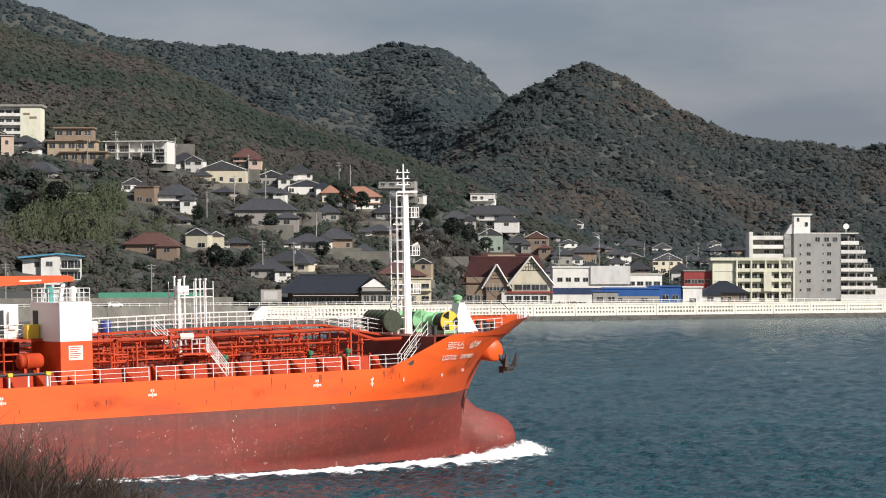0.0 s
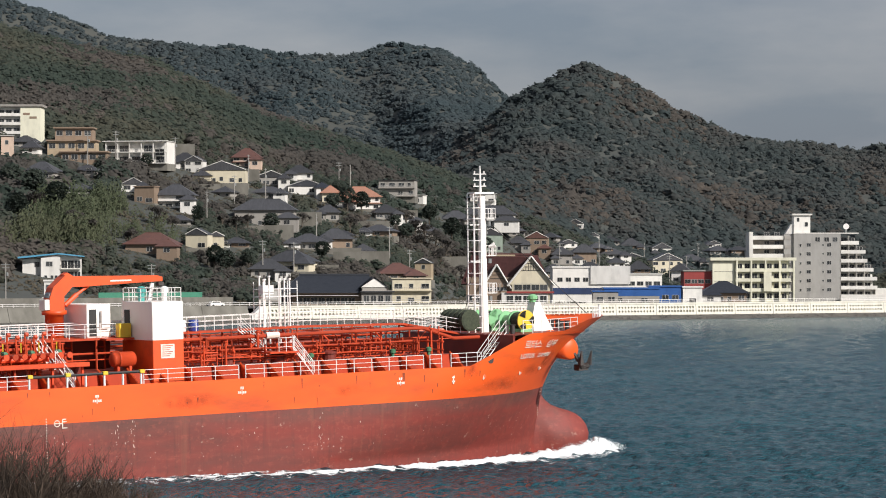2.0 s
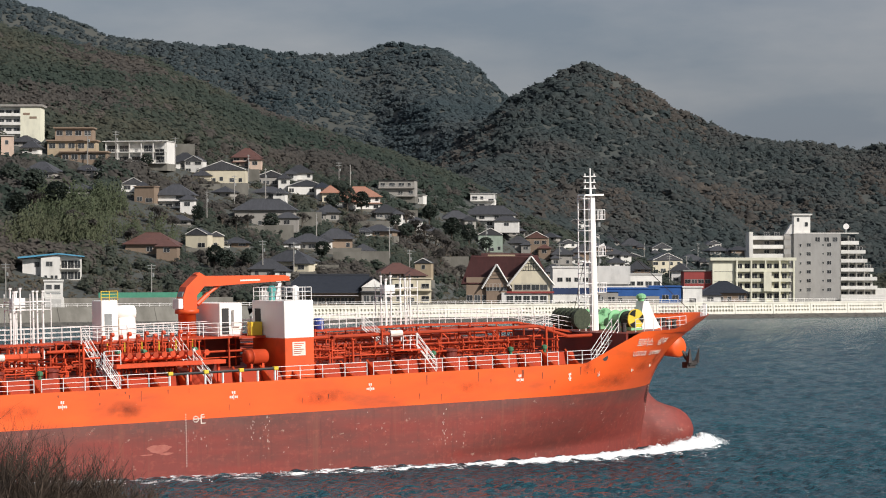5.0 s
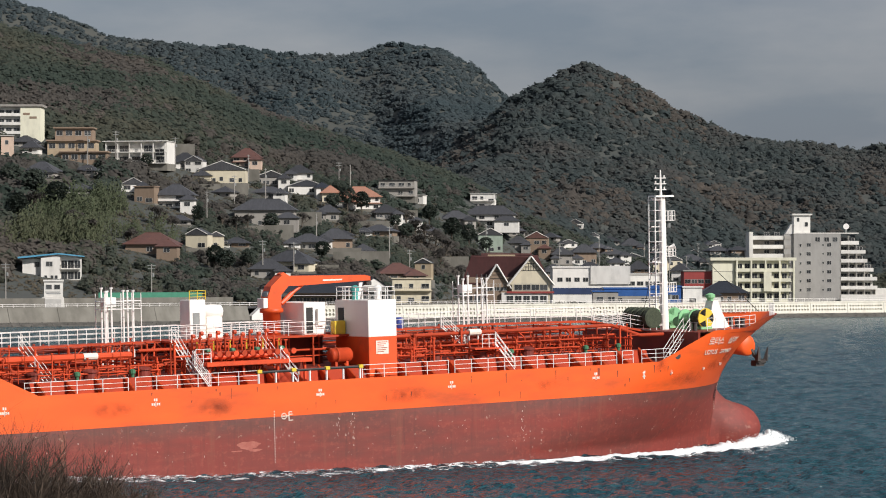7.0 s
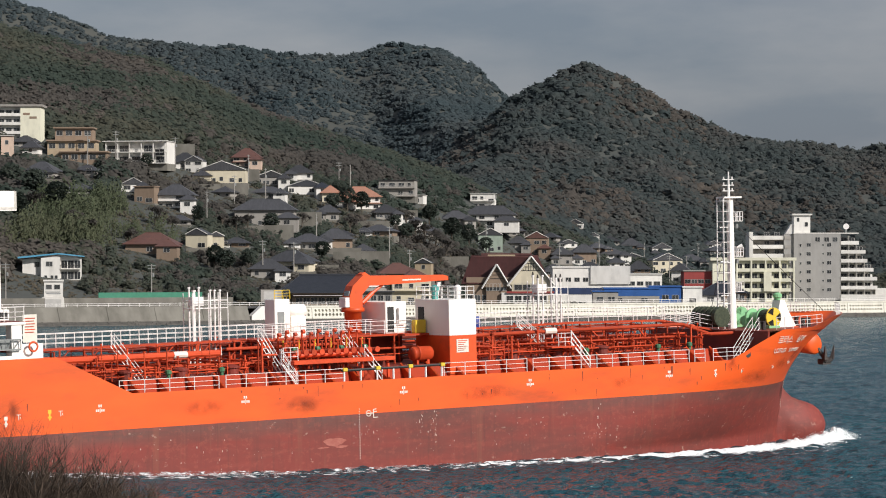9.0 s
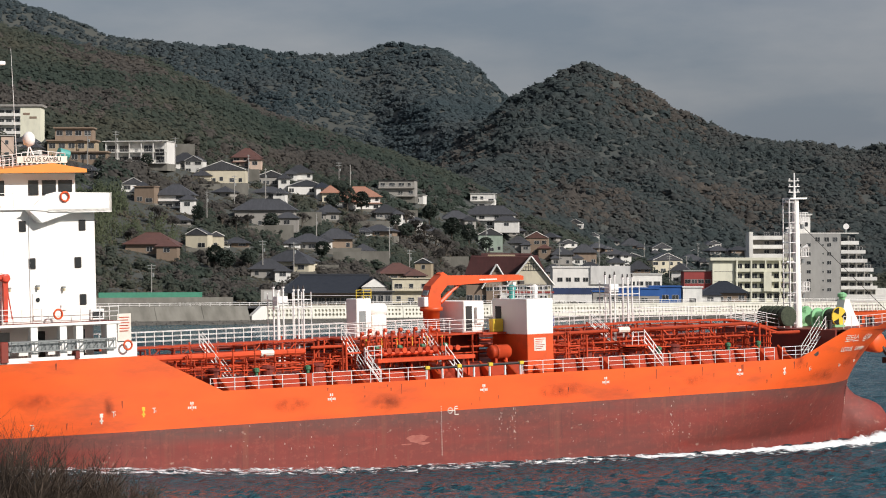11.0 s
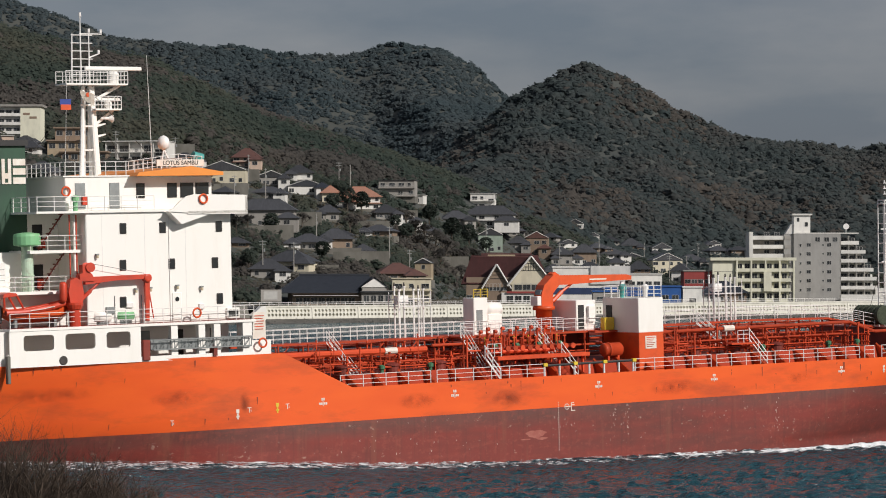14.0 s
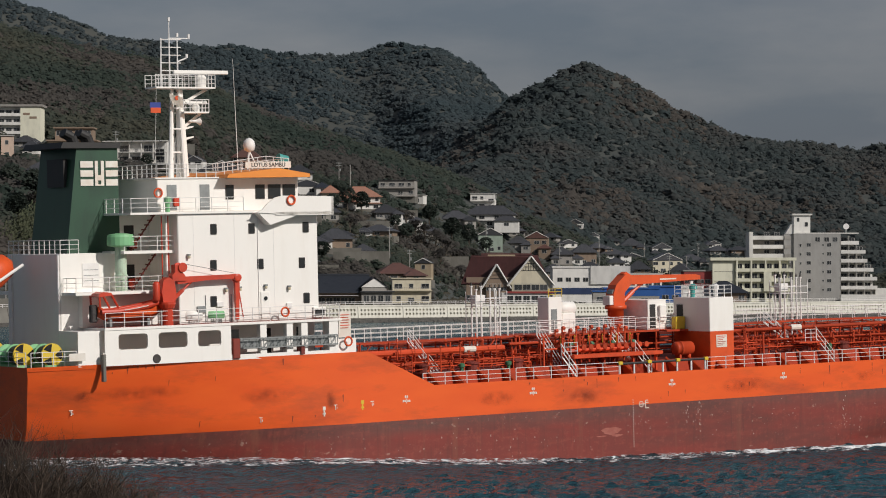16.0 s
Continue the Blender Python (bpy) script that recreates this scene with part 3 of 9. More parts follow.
railing("poop_railing", [(-57.7, -6.6, 9.85), (-57.7, 6.6, 9.85)], step=1.5)

# black sagging fire hose rail beside the manifold
bm = bmesh.new()
tube(bm, (-5.4, -8.05, 7.75), (4.0, -8.05, 7.8), 0.11, n=6)
part("fender_bar", bm, BLACK, ship, "black padded bar along the deck edge")
for k in range(7):
    part("fender_post", tube(bmesh.new(), (-5.2 + k * 1.5, -8.05, 6.8), (-5.2 + k * 1.5, -8.05, 7.7), 0.09, n=6), RAILWHITE, ship)
for k in (0, 2, 4, 6):
    part("fender_cap", boxed(-5.35 + k * 1.5, -4.95 + k * 1.5, -8.22, -7.9, 7.68, 7.95, bevel=0.03), YELLOW, ship)


# cargo trunk with its triangular stays
def trunk():
    bm = bmesh.new()
    sec = [(-6.2, 6.7), (-5.7, 7.75), (5.7, 7.75), (6.2, 6.7)]
    a = [bm.verts.new((-23.0, y, z)) for y, z in sec]
    b = [bm.verts.new((33.5, y, z)) for y, z in sec]
    for k in range(3):
        bm.faces.new((a[k], b[k], b[k + 1], a[k + 1]))
    bm.faces.new(a)
    bm.faces.new(b[::-1])
    bmesh.ops.recalc_face_normals(bm, faces=bm.faces)
    part("cargo_trunk", bm, DECKRED, ship, "red raised cargo trunk deck")
    for s_ in (-1, 1):
        side_plate = bmesh.new()
        q = [side_plate.verts.new(p) for p in ((-22.99, s_ * 6.215, 6.72), (33.49, s_ * 6.215, 6.72), (33.49, s_ * 5.72, 7.76), (-22.99, s_ * 5.72, 7.76))]
        side_plate.faces.new(q if s_ < 0 else q[::-1])
        part("trunk_side", side_plate, TRUNKRED, ship, "orange-red trunk side plating")
    stay = bmesh.new()
    v = [stay.verts.new(p) for p in ((-0.03, -7.7, 6.7), (-0.03, -5.72, 7.9), (-0.03, -5.72, 6.7), (0.03, -7.7, 6.7), (0.03, -5.72, 7.9), (0.03, -5.72, 6.7))]
    for q in ((0, 1, 2), (5, 4, 3), (0, 3, 4, 1), (1, 4, 5, 2), (2, 5, 3, 0)):
        stay.faces.new([v[i] for i in q])
    bmesh.ops.recalc_face_normals(stay, faces=stay.faces)
    # a lifted flange along the sloping edge
    tube(stay, (0, -7.7, 6.74), (0, -5.72, 7.94), 0.085, n=4)
    me = mesh_of("stay", stay, CRANE)
    for k in range(24):
        o = new("stay", me)
        o.parent = ship
        o.location = (-22.5 + k * 2.4, 0, 0)


trunk()


# raised walkway on the centre line
def walkway():
    line = [(-30.0, 10.15), (6.0, 10.2), (22.0, 10.35), (31.5, 10.2), (37.0, 9.2)]
    y0, y1 = -0.9, 0.6
    bm = bmesh.new()
    for (u0, w0), (u1, w1) in zip(line, line[1:]):
        v = [bm.verts.new(p) for p in ((u0, y0, w0), (u1, y0, w1), (u1, y1, w1), (u0, y1, w0), (u0, y0, w0 - 0.16), (u1, y0, w1 - 0.16), (u1, y1, w1 - 0.16), (u0, y1, w0 - 0.16))]
        for q in ((0, 1, 2, 3), (7, 6, 5, 4), (0, 4, 5, 1), (3, 2, 6, 7)):
            bm.faces.new([v[i] for i in q])
    way = part("walkway", bm, PIPERED, ship, "raised red centre walkway")
    for y in (y0, y1):
        railing("walkway_railing", [(u, y, w) for u, w in line], h=1.1, step=1.55)
    leg = mesh_of("walkway_leg", tube(tube(tube(bmesh.new(), (0, y0, 7.7), (0, y0, 10.1), 0.08, n=6), (0, y1, 7.7), (0, y1, 10.1), 0.08, n=6), (0, y0, 9.4), (0, y1, 9.4), 0.06, n=5), PIPERED)
    for k in range(23):
        o = new("walkway_leg", leg)
        o.parent = ship
        o.location = (-28.5 + k * 2.75, 0, 0)


walkway()


# cargo lines, their portal frames, braces and small deck pipes
def cargo_pipes():
    rng = random.Random(4)
    runs = [
        [(-30.2, -3.4, 9.35), (-14.0, -3.4, 9.35), (-13.5, -3.4, 9.35)],
        [(-29.0, -2.2, 9.0), (33.0, -2.2, 9.0)],
        [(-12.8, -3.2, 9.6), (-1.0, -3.2, 9.6)],
        [(8.4, -3.6, 9.75), (18.0, -3.6, 9.8), (31.5, -3.6, 9.85), (34.5, -3.6, 8.9), (37.0, -3.6, 8.9)],
        [(8.4, -4.6, 8.9), (30.0, -4.6, 8.9), (30.0, -4.6, 7.8)],
        [(-29.5, -4.6, 8.55), (-11.0, -4.6, 8.55), (-11.0, -4.6, 7.8)],
        [(-28.0, 2.2, 9.3), (33.0, 2.2, 9.3)],
        [(-27.0, 3.2, 8.8), (33.0, 3.2, 8.8)],
        [(-25.0, -1.6, 8.5), (32.0, -1.6, 8.5)],
        [(-24.0, 1.4, 9.8), (30.0, 1.4, 9.9)],
        [(9.0, -5.2, 8.3), (27.0, -5.2, 8.3), (27.0, -5.2, 7.8)],
        [(-22.0, -5.1, 8.2), (-12.0, -5.1, 8.2), (-12.0, -5.1, 7.8)],
    ]
    for k in range(9):
        y, w = (-4.9, -4.1, -2.9, -0.5, 0.4, 1.8, 2.7, 3.7, 4.3)[k], (8.0, 8.15, 8.3, 8.05, 8.25, 8.5, 8.1, 8.4, 8.9)[k]
        runs.append([(-26 + k, y, w), (-12.0 + k * 0.7, y, w), (-12.0 + k * 0.7, y, w + 0.5), (-10.5 + k * 0.4, y, w + 0.5)])
        runs.append([(9.0 + 0.3 * k, y, w + 0.1), (20.0 + k, y, w + 0.1), (20.0 + k, y, w - 0.3), (32.0, y, w - 0.3)])
    radii = [0.26, 0.14, 0.2, 0.24, 0.12, 0.12, 0.15, 0.12, 0.09, 0.1, 0.08, 0.08] + [0.06, 0.08, 0.1, 0.06, 0.09, 0.07] * 3
    for pts, r in zip(runs, radii):
        part("cargo_pipe", piping(bmesh.new(), pts, r * (0.95 if r > 0.24 else 0.62), n=9), PIPERED, ship, smooth=False)
    # Port pipes in the darker deck red, added so the gaps behind look dark.
    for k in range(9):
        y, w, r = 3.0 + 0.32 * k, 7.95 + 0.36 * (k % 5) + 0.05 * k, (0.16, 0.11, 0.2, 0.13, 0.1)[k % 5]
        part("port_pipe", tube(bmesh.new(), (-24.0 + 0.7 * k, y, w), (33.0 - 0.5 * k, y, w), r, n=8), DECKRED, ship)
    # Invented block: its dark red stands in for the shade under the platform.
    part("hydraulic_house", boxed(-0.9, 5.6, 0.3, 3.0, 7.75, 9.9, bevel=0.04), DECKRED, ship, "low dark red block added to fill the shaded gap behind the tank")
    for u in (-17.5, 17.0):
        part("pipe_band", tube(bmesh.new(), (u, -3.4 if u < 0 else -3.6, 9.35 if u < 0 else 9.81), (u + 1.15, -3.4 if u < 0 else -3.6, 9.35 if u < 0 else 9.81), 0.275, n=10), MARK, ship, "white painted pipe band")
    frame_mesh = bmesh.new()
    for y in (-5.0, -2.9, 1.6, 4.2):
        tube(frame_mesh, (0, y, 7.7), (0, y, 9.15), 0.085, n=6)
    tube(frame_mesh, (0, -5.2, 8.75), (0, 4.4, 8.75), 0.08, n=4)
    tube(frame_mesh, (0, -5.2, 8.1), (0, 4.4, 8.1), 0.06, n=4)
    for y in (-4.2, -3.6, 0.9, 2.7, 3.5):
        tube(frame_mesh, (0.5, y, 7.7), (0.5, y, 8.7 + 0.25 * (abs(y) % 1.0)), 0.05, n=5)
    me = mesh_of("pipe_support", frame_mesh, PIPERED)
    for k in range(27):
        u = -28.8 + k * 2.35
        if -0.5 < u < 9:
            continue
        o = new("pipe_support", me)
        o.parent = ship
        o.location = (u + rng.uniform(-0.3, 0.3), 0, 0)
    for k in range(20):
        u = -27.5 + k * 3.1 + rng.uniform(-0.4, 0.4)
        if 0 < u < 9.2:
            continue
        b = tube(bmesh.new(), (u, -3.0, 7.7), (u, -3.0, 10.0), 0.075, n=6)
        tube(b, (u, -3.0, 9.95), (u, -0.9, 9.95), 0.06, n=5)
        tube(b, (u, -3.0, 8.9), (u + rng.choice((-1.2, 1.2)), -3.0, 10.0), 0.045, n=5)
        part("walkway_stanchion", b, PIPERED, ship)
    # slanting braces under the walkway
    for u in (-19.2, -11.5, -8.7, 11.0, 13.5, 20.5, 24.6, 29.3):
        lean = rng.choice((-1.3, 1.3, 1.0))
        part("brace", tube(bmesh.new(), (u, -3.0, 7.75), (u - lean, -1.0, 10.0), 0.07, n=5), PIPERED, ship)
    # stand pipes, valves and hatches over the trunk
    for k in range(150):
        u, y = rng.uniform(-27, 33), rng.choice((-5.3, -4.4, -3.9, -2.7, -1.4, 0.9, 2.6, 3.8))
        if 0 < u < 9.2:
            continue
        h = rng.uniform(0.5, 2.6)
        r = rng.choice((0.035, 0.045, 0.06, 0.09))
        b = tube(bmesh.new(), (u, y, 7.7), (u, y, 7.75 + h), r, n=7)
        tube(b, (u, y, 7.75 + h), (u, y, 7.85 + h), r * 1.9, n=8)
        if rng.random() < 0.6:
            tube(b, (u, y, 7.7 + h * 0.6), (u + rng.choice((-1, 1)) * rng.uniform(0.5, 1.4), y, 7.7 + h * 0.6), r * 0.9, n=6)
        part("stand_pipe", b, PIPERED, ship)
    for k in range(14):
        u, y = -26.5 + k * 4.4, rng.choice((-4.9, -4.5, 3.0))
        if 0 < u < 9.2:
            continue
        b = lathe(bmesh.new(), [(0.55, 7.7), (0.55, 8.25), (0.66, 8.25), (0.66, 8.36), (0.2, 8.5)], (u, y, 0), n=14)
        part("tank_hatch", b, DECKRED, ship)
    for u, y in ((27.6, -5.2), (20.0, -5.3), (31.2, -4.9), (-19.0, -5.4), (-14.5, -5.5)):
        b = lathe(bmesh.new(), [(0.14, 7.7), (0.14, 8.0), (0.25, 8.05), (0.25, 8.3), (0.08, 8.38)], (u, y, 0), n=10)
        part("deck_valve", b, surface("green_valve", (0.06, 0.2, 0.1), (0.04, 0.14, 0.07), 2.0) if "green_valve" not in bpy.data.materials else bpy.data.materials["green_valve"], ship, "dark green deck valve")


cargo_pipes()


# cargo manifold amidships
def manifold():
    rng = random.Random(9)
    for k in range(11):
        u = -8.4 + k * 0.72
        b = bmesh.new()
        tube(b, (u, -1.2, 9.2), (u, -6.6, 9.2), 0.13, n=8)
        tube(b, (u, -6.5, 9.2), (u, -6.62, 9.2), 0.23, n=10)
        tube(b, (u, -3.6, 9.2), (u, -3.6, 10.5 + 0.2 * (k % 2)), 0.085, n=7)
        tube(b, (u, -3.6, 10.5 + 0.2 * (k % 2)), (u + 0.25, -3.6, 10.5 + 0.2 * (k % 2)), 0.16, n=8)
        tube(b, (u, -5.4, 9.2), (u, -5.4, 10.0), 0.06, n=6)
        tube(b, (u - 0.18, -5.4, 10.0), (u + 0.18, -5.4, 10.0), 0.045, n=5)
        part("manifold_line", b, PIPERED, ship)
        if k % 3 == 1:
            part("manifold_valve", lathe(bmesh.new(), [(0.1, -0.3), (0.26, -0.22), (0.26, 0.22), (0.1, 0.3)], (u, -4.6, 9.3), "y", 10), bpy.data.materials["green_valve"], ship)
        if k % 2 == 0:
            part("yellow_lever", tube(bmesh.new(), (u + 0.1, -4.2, 9.4), (u + 0.1, -4.2, 10.1), 0.05, n=5), YELLOW, ship)
    part("drip_tray", boxed(-9.0, 0.2, -7.0, -5.8, 8.3, 8.62, bevel=0.03), PIPERED, ship, "red manifold drip tray")
    for u in (-8.6, -5.6, -2.6, -0.2):
        part("tray_leg", boxed(u - 0.08, u + 0.08, -6.6, -6.4, 6.7, 8.3), PIPERED, ship)
    part("header_pipe", tube(bmesh.new(), (-8.8, -5.6, 8.95), (-2.5, -5.6, 8.95), 0.22, n=10), PIPERED, ship)
    part("platform", boxed(-9.6, 4.6, -2.6, 2.6, 10.0, 10.16), PIPERED, ship)
    railing("platform_railing", [(-9.6, -2.6, 10.16), (4.6, -2.6, 10.16)], step=1.3)
    for u in (-9.3, -6, -3, 0, 3):
        part("platform_leg", tube(bmesh.new(), (u, -2.5, 7.7), (u, -2.5, 10.0), 0.09, n=6), PIPERED, ship)


manifold()
stairway((-8.5, -4.7, 7.0), (-9.7, -3.0, 10.2))
stairway((-8.8, -7.1, 6.75), (-9.8, -6.3, 8.6), treads=6)
stairway((-1.3, -4.5, 7.8), (-2.4, -3.0, 10.2))
stairway((-1.1, -7.1, 6.75), (-2.2, -6.3, 8.6), treads=6)
stairway((-20.4, -4.4, 6.9), (-22.1, -2.4, 10.2))
stairway((17.3, -3.0, 8.5), (15.9, -1.4, 10.3))
stairway((19.6, -6.4, 6.8), (18.4, -5.4, 8.9), treads=7)
stairway((35.2, -6.3, 6.85), (38.0, -5.6, 9.3))
railing("landing_railing", [(17.0, -5.6, 8.62), (18.3, -5.6, 8.62)], step=0.6)
part("landing", boxed(16.0, 18.6, -6.0, -4.2, 8.5, 8.62), PIPERED, ship)
railing("landing_railing", [(-9.9, -6.9, 8.6), (-8.6, -6.9, 8.6)], step=0.6)


# vent risers: clusters of white stand pipes with dark heads
def vent_cluster(u0, y0, n=7):
    c = new("vent_cluster")
    c.parent = ship
    c.location = (u0, y0, 0)
    for k in range(n):
        x, y = (k % 4) * 0.48 + (0.9 if k % 4 > 1 else 0), (k // 4) * 0.7
        h = 14.0 + 0.25 * (k % 3 == 1)
        b = tube(bmesh.new(), (x, y, 8.0), (x, y, h), 0.075, n=7)
        tube(b, (x, y, h), (x, y, h + 0.12), 0.13, n=7)
        riser = part("vent_pipe", b, RAILWHITE, c)
        head = tube(bmesh.new(), (x, y, h + 0.12), (x, y, h + 0.42), 0.09, 0.05, n=7)
        part("vent_head", head, IRON, riser)
    b = bmesh.new()
    for z in (13.3, 12.7):
        piping(b, [(-0.3, -0.4, z), (2.8, -0.4, z), (2.8, 1.1, z), (-0.3, 1.1, z), (-0.3, -0.4, z)], 0.035, n=5)
    for x, y in ((-0.3, -0.4), (2.8, -0.4), (2.8, 1.1), (-0.3, 1.1), (1.1, -0.4)):
        tube(b, (x, y, 10.0), (x, y, 13.9), 0.04, n=5)
    box(b, -0.1, 0.9, 0.0, 0.6, 12.9, 13.6)
    part("vent_frame", b, RAILWHITE, c)


vent_cluster(-13.9, -0.2)
vent_cluster(18.9, -0.2)


# deckhouse amidships
def deckhouse():
    d = new("deckhouse")
    d.parent = ship
    part("lower_block", boxed(5.65, 8.25, -6.5, -1.6, 6.7, 9.95, bevel=0.03), CRANE, d, "orange-red lower deckhouse block")
    part("upper_block", boxed(5.65, 8.25, -6.5, -1.6, 9.95, 12.82, bevel=0.03), WHITE, d, "white upper deckhouse block")
    part("notice", boxed(6.3, 7.45, -6.53, -6.49, 8.6, 9.65), MARK, d, "white notice board")
    for k in range(6):
        part("notice_line", boxed(6.42, 7.32 - 0.15 * (k % 3), -6.545, -6.52, 9.5 - k * 0.15, 9.55 - k * 0.15), PIPERED, d)
    railing("top_railing", [(5.75, -6.4, 12.82), (8.15, -6.4, 12.82), (8.15, -1.7, 12.82), (5.75, -1.7, 12.82), (5.75, -6.4, 12.82)], h=1.0, step=0.9, parent=ship)
    part("side_door", boxed(5.6, 5.65, -2.9, -2.1, 10.2, 12.2), BLACK, d)
    for x, y, r in ((6.4, -3.4, 0.35), (7.4, -5.2, 0.3)):
        b = lathe(bmesh.new(), [(r * 0.7, 12.8), (r * 0.7, 13.5), (r, 13.5), (r, 13.8), (r * 0.4, 13.95)], (x, y, 0), n=12)
        part("mushroom_vent", b, TEAL if r > 0.32 else RAILWHITE, d)
    # white lockers and doorway aft of it
    part("locker_house", boxed(2.4, 4.4, -2.2, 2.4, 10.16, 12.7, bevel=0.04), WHITE, d)
    part("locker_door", boxed(2.6, 3.2, -2.23, -2.19, 10.3, 12.3), BLACK, d)
    part("switch_locker", boxed(3.5, 4.2, -2.5, -2.21, 10.9, 12.2, bevel=0.03), WHITE, d)
    part("box_platform", boxed(3.3, 5.64, -3.6, -2.2, 9.98, 10.13), PIPERED, d)
    part("yellow_box", boxed(4.55, 5.55, -3.3, -2.7, 10.14, 11.2, bevel=0.04), YELLOW, d, "yellow deck boxes")
    part("pressure_tank", lathe(bmesh.new(), [(0.1, -0.98), (0.48, -0.92), (0.57, -0.8), (0.57, -0.45), (0.63, -0.45), (0.63, -0.35), (0.57, -0.35), (0.57, 0.8), (0.48, 0.92), (0.1, 0.98)], (3.9, -5.0, 8.6), "x", 16), PIPERED, d, "red horizontal pressure tank", smooth=True)
    for x in (3.4, 4.4):
        part("tank_foot", boxed(x - 0.1, x + 0.1, -5.3, -4.7, 7.6, 8.1), PIPERED, d)
    part("pump_house", boxed(-7.0, -5.6, -0.8, 0.8, 10.1, 13.2, bevel=0.05), WHITE, d, "tall white ventilator trunk")
    part("round_cover", lathe(bmesh.new(), [(0.1, -0.9), (0.55, -0.8), (0.6, 0.0), (0.55, 0.8), (0.1, 0.9)], (-4.6, 0.2, 12.2), "x", 14), WHITE, d, smooth=True)
    part("round_cover_stand", boxed(-5.3, -3.9, -0.4, 0.8, 10.1, 11.8, bevel=0.05), WHITE, d)
    part("trunk_door", boxed(-6.75, -6.15, -0.83, -0.79, 10.3, 12.2), STEEL, d, "grey steel door")
    b = bmesh.new()
    for y_ in (-0.2, 0.25):
        tube(b, (-5.54, y_, 10.1), (-5.54, y_, 13.3), 0.03, n=4)
    for k in range(10):
        tube(b, (-5.54, -0.2, 10.4 + 0.3 * k), (-5.54, 0.25, 10.4 + 0.3 * k), 0.02, n=4)
    part("trunk_ladder", b, YELLOW, d)
    railing("trunk_railing", [(-7.0, -0.8, 13.2), (-5.6, -0.8, 13.2)], h=0.7, step=0.6, parent=ship, material=YELLOW)


deckhouse()

# stores lashed on the walkway
for x, mt, nm in ((9.4, CREAM, "cream_drum"), (10.5, CREAM, "cream_drum"), (11.6, RAILWHITE, "white_drum"), (12.7, BLUE, "blue_drum")):
    b = lathe(bmesh.new(), [(0.36, 0), (0.4, 0.1), (0.4, 0.4), (0.42, 0.44), (0.4, 0.5), (0.4, 0.85), (0.36, 0.92)], (x, 0.1, 10.22), n=14)
    part(nm, b, mt, ship, smooth=True)


def deck_crane():
    c = new("deck_crane")
    c.parent = ship
    c.location = (1.1, 0.6, 0)
    part("pedestal", lathe(bmesh.new(), [(0.75, 7.7), (0.7, 11.9), (0.95, 11.95), (0.95, 12.25)], n=16), CRANE, c, smooth=True)
    part("king_post", prism(bmesh.new(), [(-0.6, 12.2), (0.6, 12.2), (0.6, 13.3), (1.5, 14.2), (1.3, 14.7), (0.75, 14.9), (-0.3, 14.0), (-0.6, 13.2)], -0.55, 0.55), CRANE, c)
    part("jib", prism(bmesh.new(), [(0.7, 14.95), (1.0, 15.1), (1.5, 14.8), (8.6, 14.68), (9.1, 14.55), (9.1, 14.22), (8.2, 14.2), (2.2, 13.98), (1.2, 14.0)], -0.33, 0.33), CRANE, c, "orange tapered crane jib")
    part("jib_lettering", boxed(4.6, 6.4, -0.345, -0.335, 14.3, 14.42), MARK, c)
    part("luffing_ram", tube(tube(bmesh.new(), (0.9, 0, 12.6), (1.9, 0, 13.4), 0.2, n=8), (1.9, 0, 13.4), (3.0, 0, 14.1), 0.12, n=8), CRANE, c)
    part("operator_stand", boxed(-1.0, -0.5, -0.5, 0.5, 12.3, 13.1, bevel=0.04), WHITE, c)
    part("winch", lathe(bmesh.new(), [(0.3, -0.4), (0.42, -0.38), (0.42, 0.38), (0.3, 0.4)], (-0.2, 0, 13.3), "y", 12), STEEL, c)
    part("jib_rest", prism(bmesh.new(), [(7.4, 10.2), (7.7, 10.2), (8.5, 14.1), (8.2, 14.1)], -0.1, 0.1), RAILWHITE, c)
    part("hose_reel_bracket", boxed(8.8, 9.3, -0.2, 0.2, 13.85, 14.15, bevel=0.03), IRON, c)


deck_crane()



def lettering(text, m, size, material, parent, name="lettering", depth=0.012):
    cu = bpy.data.curves.new(name, "FONT")
    cu.body, cu.size, cu.extrude, cu.align_x, cu.align_y = text, size, depth, "CENTER", "CENTER"
    tmp = bpy.data.objects.new(name, cu)
    scene.collection.objects.link(tmp)
    me = bpy.data.meshes.new_from_object(tmp.evaluated_get(bpy.context.evaluated_depsgraph_get()))
    bpy.data.objects.remove(tmp)
    me.materials.clear()
    me.materials.append(material)
    ob = new(name, me)
    ob.parent = parent
    ob.matrix_basis = m
    return ob


SIDE = pose(0, 0, 0, 90, 0, 0)          # a text on the starboard side, read from outboard


def on_side(u, v, w):
    return pose(u, v, w, 90, 0, 0)


